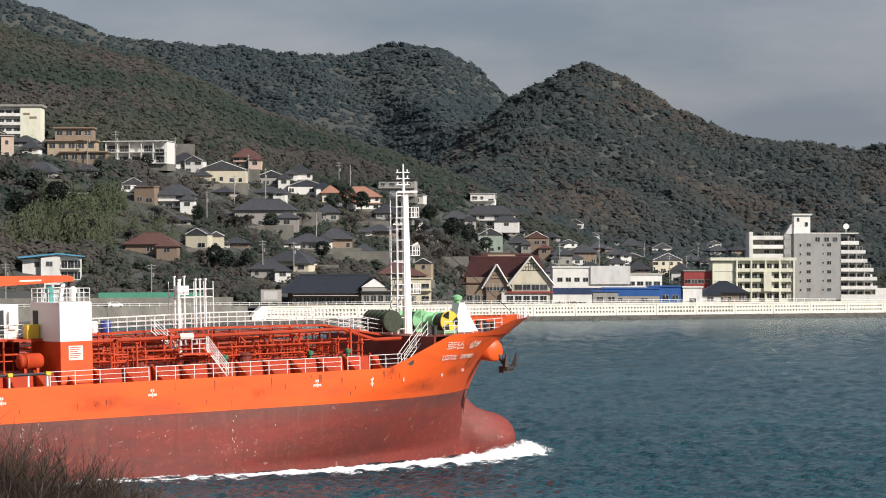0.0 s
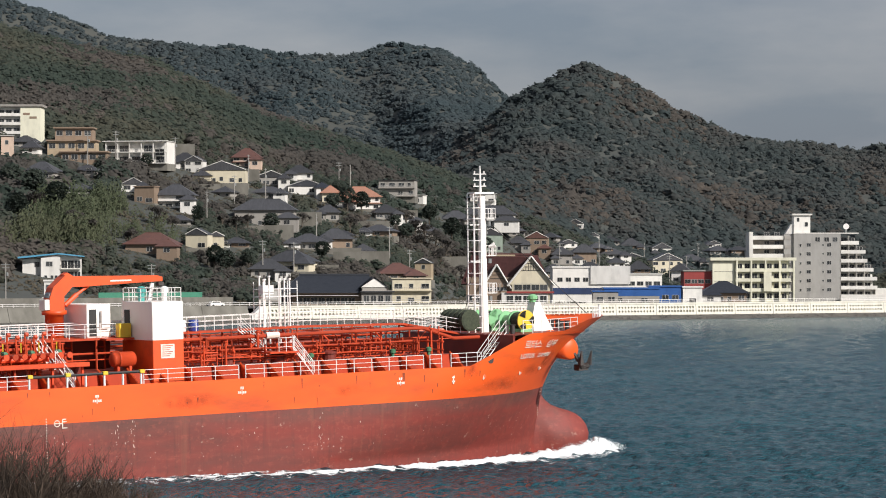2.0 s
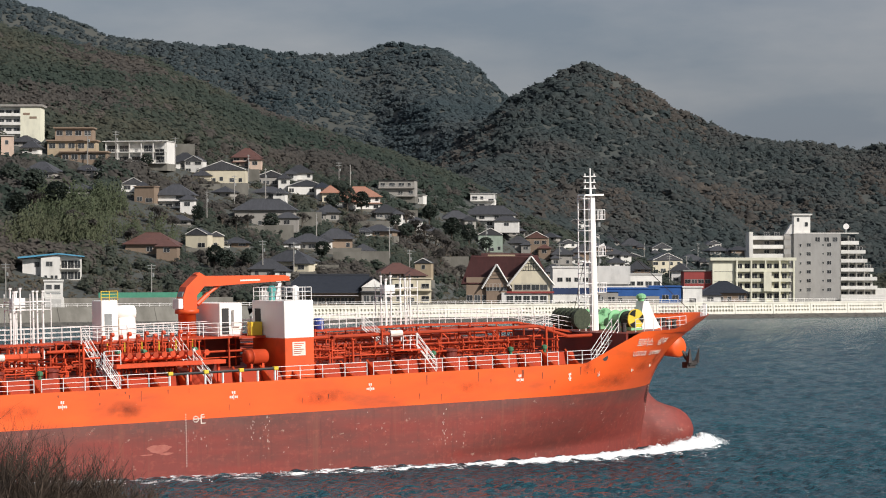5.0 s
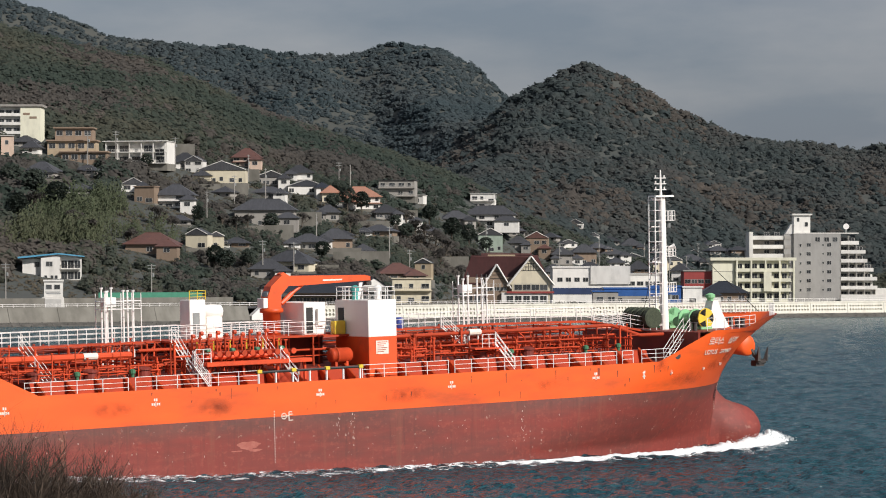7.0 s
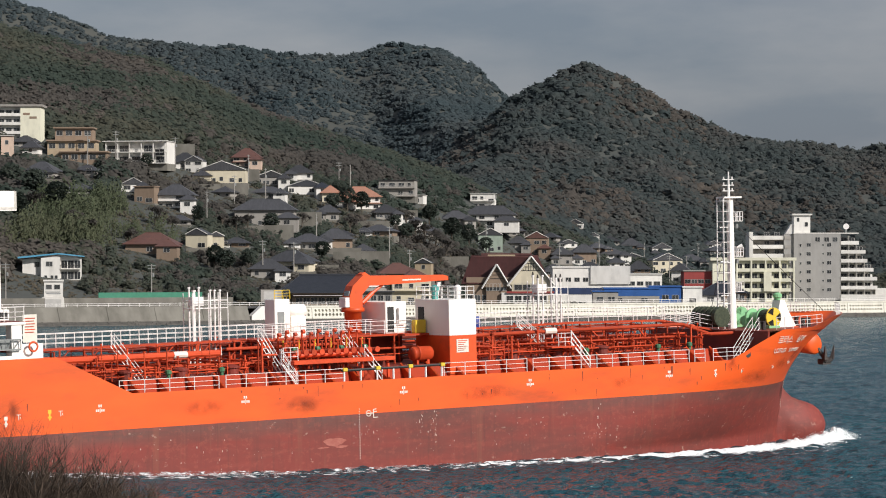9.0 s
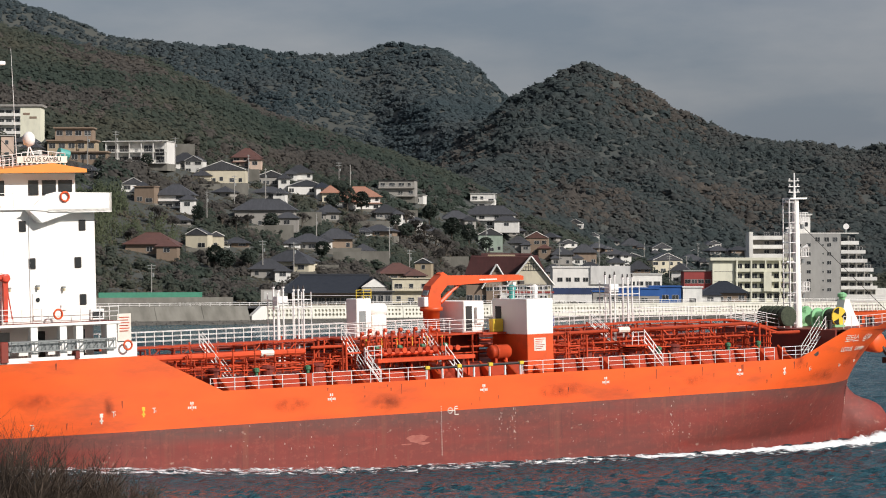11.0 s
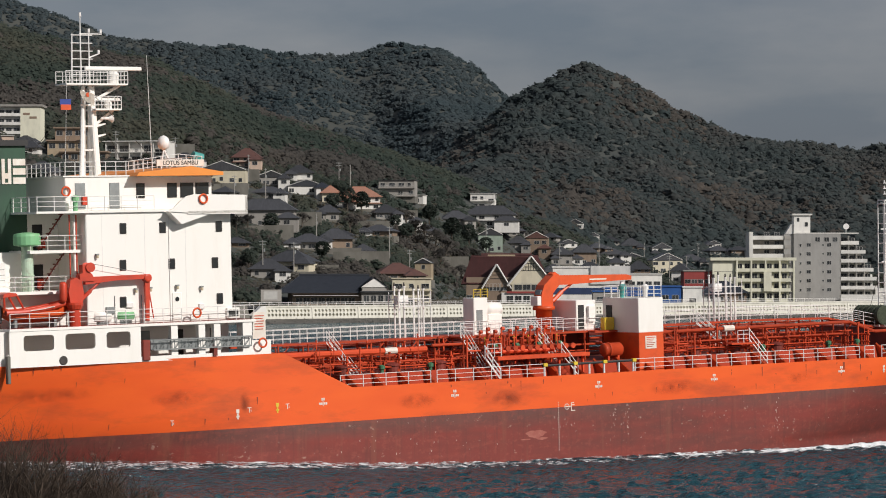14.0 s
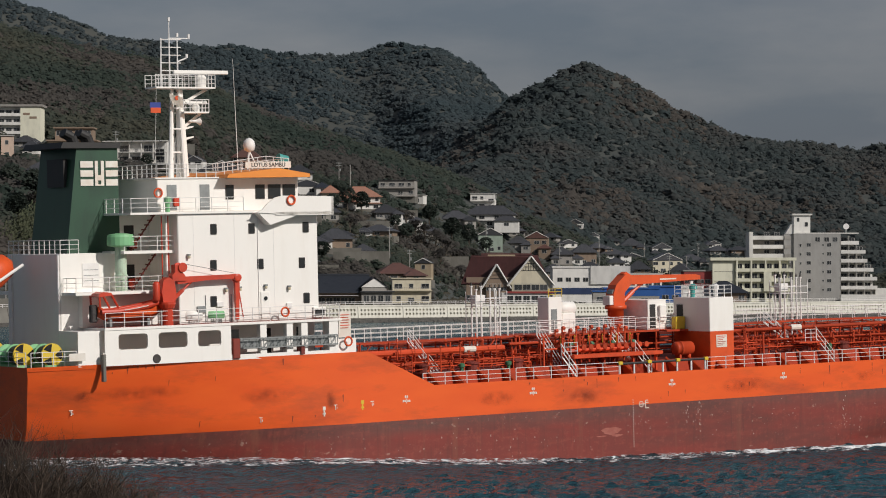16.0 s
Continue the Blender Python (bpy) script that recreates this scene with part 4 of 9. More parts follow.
# ---- poop side plating with three openings
def wall_with_holes(name, u0, u1, w0, w1, v, thick, holes, material, parent, corner=0.22):
    """A plate across u and w at v, with rounded rectangular openings (ua, ub, wa, wb) in one row."""
    bm = bmesh.new()
    us = sorted({u0, u1, *[h[0] for h in holes], *[h[1] for h in holes]})
    for a, b in zip(us, us[1:]):
        hole = [h for h in holes if abs(h[0] - a) < 1e-6]
        if not hole:
            box(bm, a, b, v, v + thick, w0, w1)
            continue
        _, _, wa, wb = hole[0]
        box(bm, a, b, v, v + thick, w0, wa)
        box(bm, a, b, v, v + thick, wb, w1)
        for cu, cw, su, sw in ((a, wa, 1, 1), (b, wa, -1, 1), (a, wb, 1, -1), (b, wb, -1, -1)):
            prism(bm, [(cu, cw), (cu + su * corner, cw), (cu + su * corner * 0.3, cw + sw * corner * 0.3), (cu, cw + sw * corner)], v, v + thick)
    return part(name, bm, material, parent)


def house():
    h = new("superstructure")
    h.parent = ship
    wall_with_holes("side_plating", -52.1, -41.6, 9.72, 12.3, -8.15, 0.12, [(-51.0, -48.6, 10.88, 12.0), (-47.7, -45.3, 10.86, 12.0), (-44.4, -42.45, 10.84, 12.0)], WHITE, h)
    wall_with_holes("side_plating", -52.1, -41.6, 9.72, 12.3, 8.03, 0.12, [(-51.0, -48.6, 10.88, 12.0), (-47.7, -45.3, 10.86, 12.0), (-44.4, -42.45, 10.84, 12.0)], WHITE, h)
    part("poop_house", boxed(-52.0, -33.0, -6.0, 6.0, 9.72, 12.3, bevel=0.04), WHITE, h)
    for u in (-38.6, -36.3, -35.0):
        part("pillar", boxed(u - 0.45, u + 0.1, -8.1, -7.6, 9.72, 12.3), WHITE, h)
    part("pillar", boxed(-33.0, -32.2, -8.12, -7.2, 9.72, 12.3), WHITE, h)
    part("low_wall", boxed(-41.6, -32.2, -8.13, -8.0, 9.72, 10.1), WHITE, h)
    part("port_light", lathe(bmesh.new(), [(0.3, -0.03), (0.34, 0.0), (0.3, 0.05), (0.18, 0.05)], (-47.9, -8.17, 10.1), "y", 14), IRON, h)
    for u in (-40.2, -37.4, -34.2):
        part("recess_door", boxed(u - 0.45, u + 0.45, -6.06, -5.99, 9.9, 11.9), BLACK if u > -40 else STEEL, h)
    # boat deck
    part("boat_deck", boxed(-52.1, -31.9, -8.2, 8.2, 12.3, 12.5, bevel=0.02), WHITE, h)
    part("boat_deck_coating", boxed(-52.0, -32.0, -8.1, 8.1, 12.5, 12.53), DECKRED, h)
    railing("boat_deck_railing", [(-52.0, -8.1, 12.52), (-32.0, -8.1, 12.52), (-32.0, 8.1, 12.52)], h=1.05, step=1.5)
    # tower
    part("tower", boxed(-45.4, -33.3, -7.2, 7.2, 12.5, 20.75, bevel=0.06), WHITE, h, "plain white accommodation block")
    for k, w in enumerate((19.52, 16.82, 14.12)):
        for u in ((-42.38, -39.1, -34.35), (-42.45, -38.4, -34.75), (-42.5, -34.4))[k]:
            frame_ = part("cabin_window", boxed(u - 0.27, u + 0.27, -7.26, -7.19, w - 0.40, w + 0.40, bevel=0.05), IRON, h)
            part("pane", boxed(u - 0.2, u + 0.2, -7.275, -7.25, w - 0.33, w + 0.33, bevel=0.01), GLASS, frame_)
    for u in (-40.6, -37.2, -44.1):
        part("plate_seam", boxed(u - 0.02, u + 0.02, -7.212, -7.19, 12.6, 20.6), RAILWHITE, h)
    for u, w in ((-41.5, 15.0), (-40.3, 15.05), (-38.05, 15.15), (-36.0, 15.0), (-44.6, 17.6)):
        lamp = part("wall_lamp", boxed(u - 0.1, u + 0.1, -7.5, -7.2, w, w + 0.12), STEEL, h)
        part("lamp_glass", lathe(bmesh.new(), [(0.07, -0.22), (0.1, -0.16), (0.1, 0.0)], (u, -7.42, w), n=8), CREAM, lamp)
    for u, w, b_, t_ in ((-43.6, 13.3, 0.35, 0.5), (-42.0, 13.7, 0.28, 0.36), (-36.0, 13.4, 0.22, 0.4)):
        part("switch_box", boxed(u - b_, u + b_, -7.36, -7.19, w, w + t_, bevel=0.02), RAILWHITE if u > -43 else STEEL, h)
    for u, w in ((-47.0, 15.3), (-46.8, 18.2), (-44.9, 21.3), (-52.0, 10.4)):
        part("hydrant_box", boxed(u - 0.22, u + 0.22, -2.95 if w < 20 and w > 14 else -6.25, -2.6 if w < 20 and w > 14 else -5.99, w, w + 0.65, bevel=0.03), REDCRANE, h, "red fire hydrant box")
    for u in (-46.3, -45.75):
        part("red_riser", tube(bmesh.new(), (u, -6.35, 12.55), (u, -6.35, 20.6), 0.055, n=6), REDCRANE, h)
    for u in (-43.2, -41.0, -38.6):
        part("cable_conduit", tube(bmesh.new(), (u, -7.24, 12.6), (u, -7.24, 14.6 if u < -40 else 20.6), 0.03, n=5), STEEL if u < -40 else RAILWHITE, h)
    door = part("tower_door", boxed(-38.45, -37.65, -7.27, -7.19, 12.7, 14.7, bevel=0.04), WHITE, h)
    part("door_light", lathe(bmesh.new(), [(0.17, 0.0), (0.15, 0.04)], (-38.05, -7.31, 14.2), "y", 12), GLASS, door)
    # mess decks aft of the tower
    for w in (15.0, 17.95):
        part("aft_deck", boxed(-53.6 if w < 16 else -49.6, -45.3, -6.6, 6.6, w - 0.12, w + 0.1), WHITE, h)
        railing("aft_railing", [(-53.5 if w < 16 else -49.5, -6.5, w + 0.1), (-45.4, -6.5, w + 0.1)], h=1.05, step=1.3)
    railing("aft_railing", [(-53.5, -6.5, 15.1), (-53.5, -2, 15.1)], h=1.05, step=1.3)
    part("aft_house", boxed(-52.4, -45.3, -5.2, 5.2, 12.5, 14.9, bevel=0.03), WHITE, h)
    part("aft_house_upper", boxed(-48.0, -45.3, -2.6, 2.6, 15.1, 20.7, bevel=0.03), WHITE, h, "inner bulkhead behind the open stairs")
    for w in (15.1, 18.05):
        part("aft_door", boxed(-47.5, -46.7, -2.66, -2.59, w, w + 1.9), BLACK, h)
        part("aft_pillar", tube(bmesh.new(), (-45.9, -6.3, w), (-45.9, -6.3, w + 2.8), 0.1, n=6), WHITE, h)
        st = tube(bmesh.new(), (-48.3, -5.2, w), (-46.2, -5.2, w + 2.75), 0.06, n=5)
        for q in range(8):
            tube(st, (-48.2 + q * 0.26, -5.5, w + 0.2 + q * 0.34), (-48.2 + q * 0.26, -4.8, w + 0.2 + q * 0.34), 0.05, n=4)
        part("aft_stair", st, DECKRED, h)
    part("funnel_casing", boxed(-53.8, -48.4, -4.5, 4.5, 9.72, 17.95, bevel=0.04), WHITE, h, "pale funnel casing with grey aft face")
    part("casing_panel", boxed(-52.0, -50.6, -4.56, -4.49, 15.5, 17.2), RAILWHITE, h)
    for k in range(3):
        part("panel_line", boxed(-51.9, -50.7, -4.58, -4.55, 15.9 + k * 0.4, 15.94 + k * 0.4), STEEL, h)
    railing("casing_railing", [(-53.7, 4.4, 17.95), (-53.7, -4.4, 17.95), (-52.2, -4.4, 17.95)], h=1.0, step=0.9)
    for y_, r_ in ((-4.4, 0.09), (3.6, 0.07)):
        part("casing_pipe", tube(bmesh.new(), (-53.9, y_, 10.5), (-53.9, y_, 17.9), r_, n=6), RAILWHITE, h)
    part("stern_bulkhead", boxed(-54.0, -52.0, -7.6, -4.5, 9.72, 12.3), WHITE, h)
    # bridge deck
    part("bridge_deck", boxed(-49.4, -33.1, -7.4, 7.4, 20.7, 20.86), WHITE, h)
    railing("bridge_deck_railing", [(-49.3, 7.3, 20.86), (-49.3, -7.3, 20.86), (-39.8, -7.3, 20.86)], h=1.05, step=1.35)
    part("wheelhouse", boxed(-46.4, -34.2, -6.0, 6.0, 20.86, 23.35, bevel=0.05), WHITE, h, "white wheelhouse")
    for u in (-45.2, -42.4):
        part("wheelhouse_door", boxed(u - 0.4, u + 0.4, -6.06, -5.98, 21.0, 22.9), STEEL, h)
    for u0, u1 in ((-40.6, -39.9), (-38.0, -37.2), (-36.9, -35.8), (-35.6, -34.5)):
        win = part("bridge_window", boxed(u0, u1, -6.06, -5.98, 21.75, 22.85), IRON, h)
        part("pane", boxed(u0 + 0.06, u1 - 0.06, -6.08, -6.05, 21.8, 22.8), GLASS, win)
    # wings
    for s_ in (-1, 1):
        v0, v1 = s_ * 5.8, s_ * 8.2
        lo, hi = min(v0, v1), max(v0, v1)
        w = bmesh.new()
        prism(w, [(-39.2, 20.7), (-35.4, 20.45), (-32.4, 20.45), (-32.4, 21.85), (-36.9, 21.95), (-37.6, 21.8), (-38.3, 21.3), (-38.7, 20.9)], s_ * 8.08, s_ * 8.2)
        part("wing_bracket", prism(bmesh.new(), [(-37.95, 19.75), (-35.4, 20.5), (-39.0, 20.7)], s_ * 7.15, s_ * 8.1), WHITE, h)
        part("bridge_wing", w, WHITE, h, "white overhanging bridge wing")
        part("wing_floor", boxed(-37.5, -32.4, lo, hi, 20.5, 20.7), WHITE, h)
        part("wing_front", boxed(-32.6, -32.4, min(s_ * 5.8, s_ * 8.2), max(s_ * 5.8, s_ * 8.2), 20.5, 21.85), WHITE, h)
    # awning roof and monkey island
    part("awning", prism(bmesh.new(), [(-41.2, 23.36), (-33.9, 23.36), (-33.9, 23.62), (-36.6, 24.05), (-41.0, 23.62)], -7.3, 7.3), SUNORANGE, h, "orange sunshade roof over the bridge")
    part("island_deck", boxed(-46.6, -34.0, -6.1, 6.1, 23.35, 23.45), WHITE, h)
    railing("island_railing", [(-46.4, -6.0, 23.45), (-41.4, -6.0, 23.45), (-37.0, -6.0, 24.0), (-35.0, -6.0, 23.8), (-35.0, 5.9, 23.8)], h=1.0, step=0.8)
    railing("island_railing", [(-46.4, 5.9, 23.45), (-46.4, -6.0, 23.45)], h=1.0, step=0.8)
    board = part("name_board", boxed(-38.9, -34.9, -6.16, -6.08, 24.1, 24.58), MARK, h, "white name board with dark letters")
    lettering("LOTUS SAMBU", on_side(-36.9, -6.18, 24.33), 0.46, BLACK, board)
    part("dome_tripod", tube(tube(tube(bmesh.new(), (-35.6, -0.6, 23.7), (-35.0, 0, 25.6), 0.06, n=5), (-34.4, -0.6, 23.7), (-35.0, 0, 25.6), 0.06, n=5), (-35.0, 0.8, 23.7), (-35.0, 0, 25.6), 0.06, n=5), RAILWHITE, h)
    part("satellite_dome", lathe(bmesh.new(), [(0.1, 25.5), (0.4, 25.65), (0.48, 26.0), (0.42, 26.35), (0.22, 26.55), (0.03, 26.62)], (-35.0, 0, 0), n=16), RAILWHITE, h, smooth=True)
    part("search_light", tube(tube(bmesh.new(), (-32.9, -1.5, 23.6), (-32.9, -1.5, 24.5), 0.05, n=6), (-33.3, -1.5, 25.0), (-32.5, -1.5, 24.8), 0.36, n=12), TEAL, h, "teal searchlight")
    part("whip_aerial", tube(bmesh.new(), (-35.9, 0.2, 23.5), (-36.2, 0.2, 32.8), 0.035, 0.015, n=5), RAILWHITE, h)
    part("small_vent", lathe(bmesh.new(), [(0.18, 20.8), (0.18, 21.6), (0.3, 21.6), (0.3, 21.95), (0.1, 22.0)], (-46.1, -7.0, 0), n=10), MINT, h)
    for u, w in ((-36.2, 21.6), (-36.9, 12.95 + 0.2), (-31.4, 10.7), (-46.4, 22.3)):
        v = -8.3 if w < 13.5 or w == 21.6 else -6.15
        if 12 < w < 14:
            v = -8.2
        ring = bmesh.new()
        n, loops = 16, []
        for k in range(n):
            a0 = 2 * math.pi * k / n
            loops.append([ring.verts.new((u + (0.33 + 0.075 * math.cos(q)) * math.cos(a0), v + 0.075 * math.sin(q), w + (0.33 + 0.075 * math.cos(q)) * math.sin(a0))) for q in (0, 1.05, 2.09, 3.14, 4.19, 5.24)])
        for k in range(n):
            c, d = loops[k], loops[(k + 1) % n]
            for q in range(6):
                ring.faces.new((c[q], c[(q + 1) % 6], d[(q + 1) % 6], d[q]))
        bmesh.ops.recalc_face_normals(ring, faces=ring.faces)
        part("life_ring", ring, CRANE, h, "orange life ring")


house()


def gangway():
    g = new("accommodation_ladder")
    g.parent = ship
    b = bmesh.new()
    for w in (10.55, 11.25):
        tube(b, (-40.7, -8.35, w), (-32.4, -8.35, w), 0.06, n=5)
        tube(b, (-40.7, -7.8, w), (-32.4, -7.8, w), 0.06, n=5)
    n = 14
    for k in range(n + 1):
        u = -40.7 + 8.3 * k / n
        tube(b, (u, -8.35, 10.55), (u, -8.35, 11.25), 0.035, n=4)
        if k < n:
            tube(b, (u, -8.35, 10.55), (u + 8.3 / n, -8.35, 11.25), 0.03, n=4)
    part("ladder_truss", b, STEEL, g, "grey stowed gangway truss")
    part("ladder_back", boxed(-40.7, -32.4, -7.95, -7.85, 10.55, 11.25), STEEL, g)
    part("ladder_winch", boxed(-41.5, -40.9, -8.3, -7.6, 9.8, 11.3, bevel=0.05), DECKRED, g)
    part("ladder_bracket", boxed(-35.6, -35.3, -8.3, -7.6, 9.9, 10.6), DECKRED, g)


gangway()
board = part("warning_board", boxed(-32.0, -30.9, -7.9, -7.84, 11.0, 13.0), MARK, ship, "white safety board with red lines")
for k in range(6):
    part("board_line", boxed(-31.85, -31.05 - 0.1 * (k % 2), -7.93, -7.89, 12.7 - k * 0.2, 12.76 - k * 0.2), PIPERED, board)
part("corner_frame", boxed(-32.2, -30.4, -7.8, -7.0, 9.75, 10.9), WHITE, ship)


def funnel():
    f_ = new("funnel")
    f_.parent = ship
    b = bmesh.new()
    lo = [(-52.5, -3.1), (-48.1, -3.1), (-48.1, 3.1), (-52.5, 3.1)]
    hi = [(-51.5, -3.0), (-48.1, -3.0), (-48.1, 3.0), (-51.5, 3.0)]
    a = [b.verts.new((x, y, 17.95)) for x, y in lo]
    c = [b.verts.new((x, y, 25.75)) for x, y in hi]
    for k in range(4):
        b.faces.new((a[k], a[(k + 1) % 4], c[(k + 1) % 4], c[k]))
    b.faces.new(c)
    bmesh.ops.recalc_face_normals(b, faces=b.faces)
    part("funnel_shell", b, GREEN, f_, "dark green tapered funnel casing")
    part("funnel_cap", prism(bmesh.new(), [(-52.9, 25.75), (-47.95, 25.75), (-47.95, 26.15), (-52.7, 26.2)], -3.25, 3.25), BLACK, f_, "black funnel top plate")
    for x, y in ((-50.6, -1.0), (-50.0, 0.6), (-49.0, -0.4), (-48.6, 1.0)):
        t = tube(bmesh.new(), (x, y, 26.1), (x - 0.25, y, 26.7), 0.34, n=10)
        tube(t, (x - 0.25, y, 26.7), (x - 0.9, y, 27.0), 0.32, n=10)
        part("exhaust_pipe", t, BLACK, f_)
    part("funnel_louvre", boxed(-52.05, -51.75, -1.9, 0.9, 22.9, 25.0), BLACK, f_)
    # plain white bars of the funnel mark
    v = -3.08
    for k in range(3):
        z = 22.95 + k * 0.68
        for x0, x1 in ((-51.25, -50.2), (-49.15, -48.15)):
            part("mark_bar", boxed(x0, x1, v - 0.03, v + 0.06, z, z + 0.48), MARK, f_)
    for x in (-50.05, -49.55):
        part("mark_bar", boxed(x, x + 0.25, v - 0.03, v + 0.06, 22.95, 24.8), MARK, f_)
    part("mark_bar", boxed(-49.8, -49.55, v - 0.03, v + 0.06, 23.35, 23.75), MARK, f_)
    part("mark_bar", boxed(-49.8, -49.55, v - 0.03, v + 0.06, 22.95, 23.05), MARK, f_)


funnel()
vent = part("mushroom_ventilator", lathe(bmesh.new(), [(0.45, 15.1), (0.45, 16.2), (0.5, 16.22), (0.5, 16.3), (0.43, 16.32), (0.43, 18.4)], (-49.4, -5.7, 0), n=18), surface("pale_green_worn_paint", (0.52, 0.66, 0.50), (0.42, 0.54, 0.40), 1.2, 0.55, stain=(0.22, 0.11, 0.06), stain_scale=1.6, stain_amount=0.7), ship, "pale green mushroom ventilator streaked with rust")
part("ventilator_head", lathe(bmesh.new(), [(0.5, 18.35), (0.98, 18.45), (1.0, 18.5), (1.0, 19.1), (0.92, 19.28), (0.3, 19.38)], (-49.4, -5.7, 0), n=18), MINT, vent)


def radar_mast():
    m = new("radar_mast")
    m.parent = ship
    b = bmesh.new()
    for x, y in ((-42.3, -0.5), (-41.0, -0.5), (-41.6, 0.6)):
        tube(b, (x, y, 23.4), (-41.5 + (x + 41.5) * 0.45, y * 0.4, 30.4), 0.20, 0.13, n=8)
    for w in (25.5, 27.3, 28.9):
        tube(b, (-42.2, -0.4, w), (-41.0, -0.4, w), 0.07, n=5)
    part("mast_trestle", b, WHITE, m, "white tripod mast column")
    part("mast_plate", prism(bmesh.new(), [(-41.3, 23.4), (-40.5, 23.4), (-40.95, 30.3), (-41.3, 30.3)], -0.25, 0.25), WHITE, m)
    for u0, u1, w in ((-43.6, -38.4, 30.4), (-41.2, -39.0, 28.5)):
        part("radar_platform", prism(bmesh.new(), [(u0, w), (u1, w), (u1, w + 0.12), (u0, w + 0.12)], -0.9, 0.9), WHITE, m)
        railing("radar_railing", [(u0, -0.85, w + 0.1), (u1, -0.85, w + 0.1), (u1, 0.85, w + 0.1), (u0, 0.85, w + 0.1)], h=0.95, step=0.6, parent=ship)
        part("platform_stay", tube(bmesh.new(), (u1 - 0.3, 0, w), (-41.0, 0, w - 1.2), 0.12, n=6), WHITE, m)
    part("radar_pedestal", lathe(bmesh.new(), [(0.4, 30.5), (0.45, 31.3), (0.25, 31.5)], (-39.2, 0, 0), n=12), WHITE, m)
    part("radar_scanner", boxed(-41.6, -36.8, -0.14, 0.14, 31.55, 31.85, bevel=0.05), WHITE, m, "long white radar scanner bar")
    part("radar_pedestal", lathe(bmesh.new(), [(0.3, 28.6), (0.32, 29.1), (0.15, 29.25)], (-39.7, 0, 0), n=12), WHITE, m)
    part("radar_scanner", boxed(-40.9, -38.7, -0.1, 0.1, 29.27, 29.45, bevel=0.04), WHITE, m)
    t = bmesh.new()
    for x in (-42.7, -41.9, -41.2):
        tube(t, (x, 0, 30.4), (x if x > -42 else x + 0.1, 0, 35.4 if x == -41.9 else 34.3), 0.075, 0.05, n=6)
    for w in (31.2, 31.8, 32.4, 33.0, 33.6, 34.2):
        tube(t, (-42.7, 0, w), (-40.9, 0, w), 0.04, n=5)
    tube(t, (-42.0, 0, 34.3), (-40.1, 0, 34.3), 0.05, n=5)
    tube(t, (-41.9, 0.0, 35.4), (-41.9, 0, 35.8), 0.05, n=5)
    for x, w in ((-41.9, 35.6), (-41.2, 34.4), (-40.2, 34.35), (-40.4, 32.8)):
        tube(t, (x, 0, w), (x, 0, w + 0.3), 0.11, n=7)
    tube(t, (-41.2, 0, 32.5), (-40.4, 0, 32.8), 0.06, n=5)
    part("signal_mast", t, RAILWHITE, m, "white ladder-like signal mast with lamps")
    part("horn", lathe(bmesh.new(), [(0.08, -0.5), (0.12, 0.1), (0.32, 0.45)], (-39.9, -0.2, 27.9), "x", 12), RAILWHITE, m)
    for w in (26.4, 27.2):
        part("lamp_bracket", prism(bmesh.new(), [(-40.9, w), (-40.0, w + 0.25), (-40.0, w + 0.35), (-40.9, w + 0.2)], -0.15, 0.15), WHITE, m)
    stay = bmesh.new()
    for x, y in ((-46.0, -4), (-36.4, -3), (-46.0, 4), (-36.0, 4)):
        tube(stay, (-41.5, 0, 30.3), (x, y, 23.6), 0.02, n=4)
    part("mast_stay", stay, IRON, m)
    # flags: a white one with a red disc, and a blue and red one
    fl = bmesh.new()
    for k in range(5):
        x0, x1 = -42.5 + k * 0.22, -42.5 + (k + 1) * 0.22
        y0, y1 = -1.0 + 0.1 * math.sin(k), -1.0 + 0.1 * math.sin(k + 1)
        v = [fl.verts.new(p) for p in ((x0, y0, 29.9 - 0.1 * k - 0.55 * min(1, k / 2 + 0.3)), (x1, y1, 29.9 - 0.1 * (k + 1) - 0.55 * min(1, k / 2 + 0.8)), (x1, y1, 30.0 - 0.06 * (k + 1)), (x0, y0, 30.0 - 0.06 * k))]
        fl.faces.new(v)
    bmesh.ops.solidify(fl, geom=fl.faces[:], thickness=0.015)
    flag = part("courtesy_flag", fl, MARK, m, "white flag with a red disc")
    part("flag_disc", lathe(bmesh.new(), [(0.17, -0.03), (0.17, 0.03)], (-41.85, -0.98, 29.65), "y", 14), CRANE, flag)
    part("halyard", tube(bmesh.new(), (-43.9, -1.0, 23.5), (-43.6, -1.0, 31.0), 0.015, n=4), RAILWHITE, m)
    part("ensign", boxed(-44.2, -43.3, -1.03, -0.99, 28.9, 29.3), BLUE, m)
    part("ensign_lower", boxed(-44.15, -43.3, -1.03, -0.99, 28.5, 28.9), CRANE, m)


radar_mast()


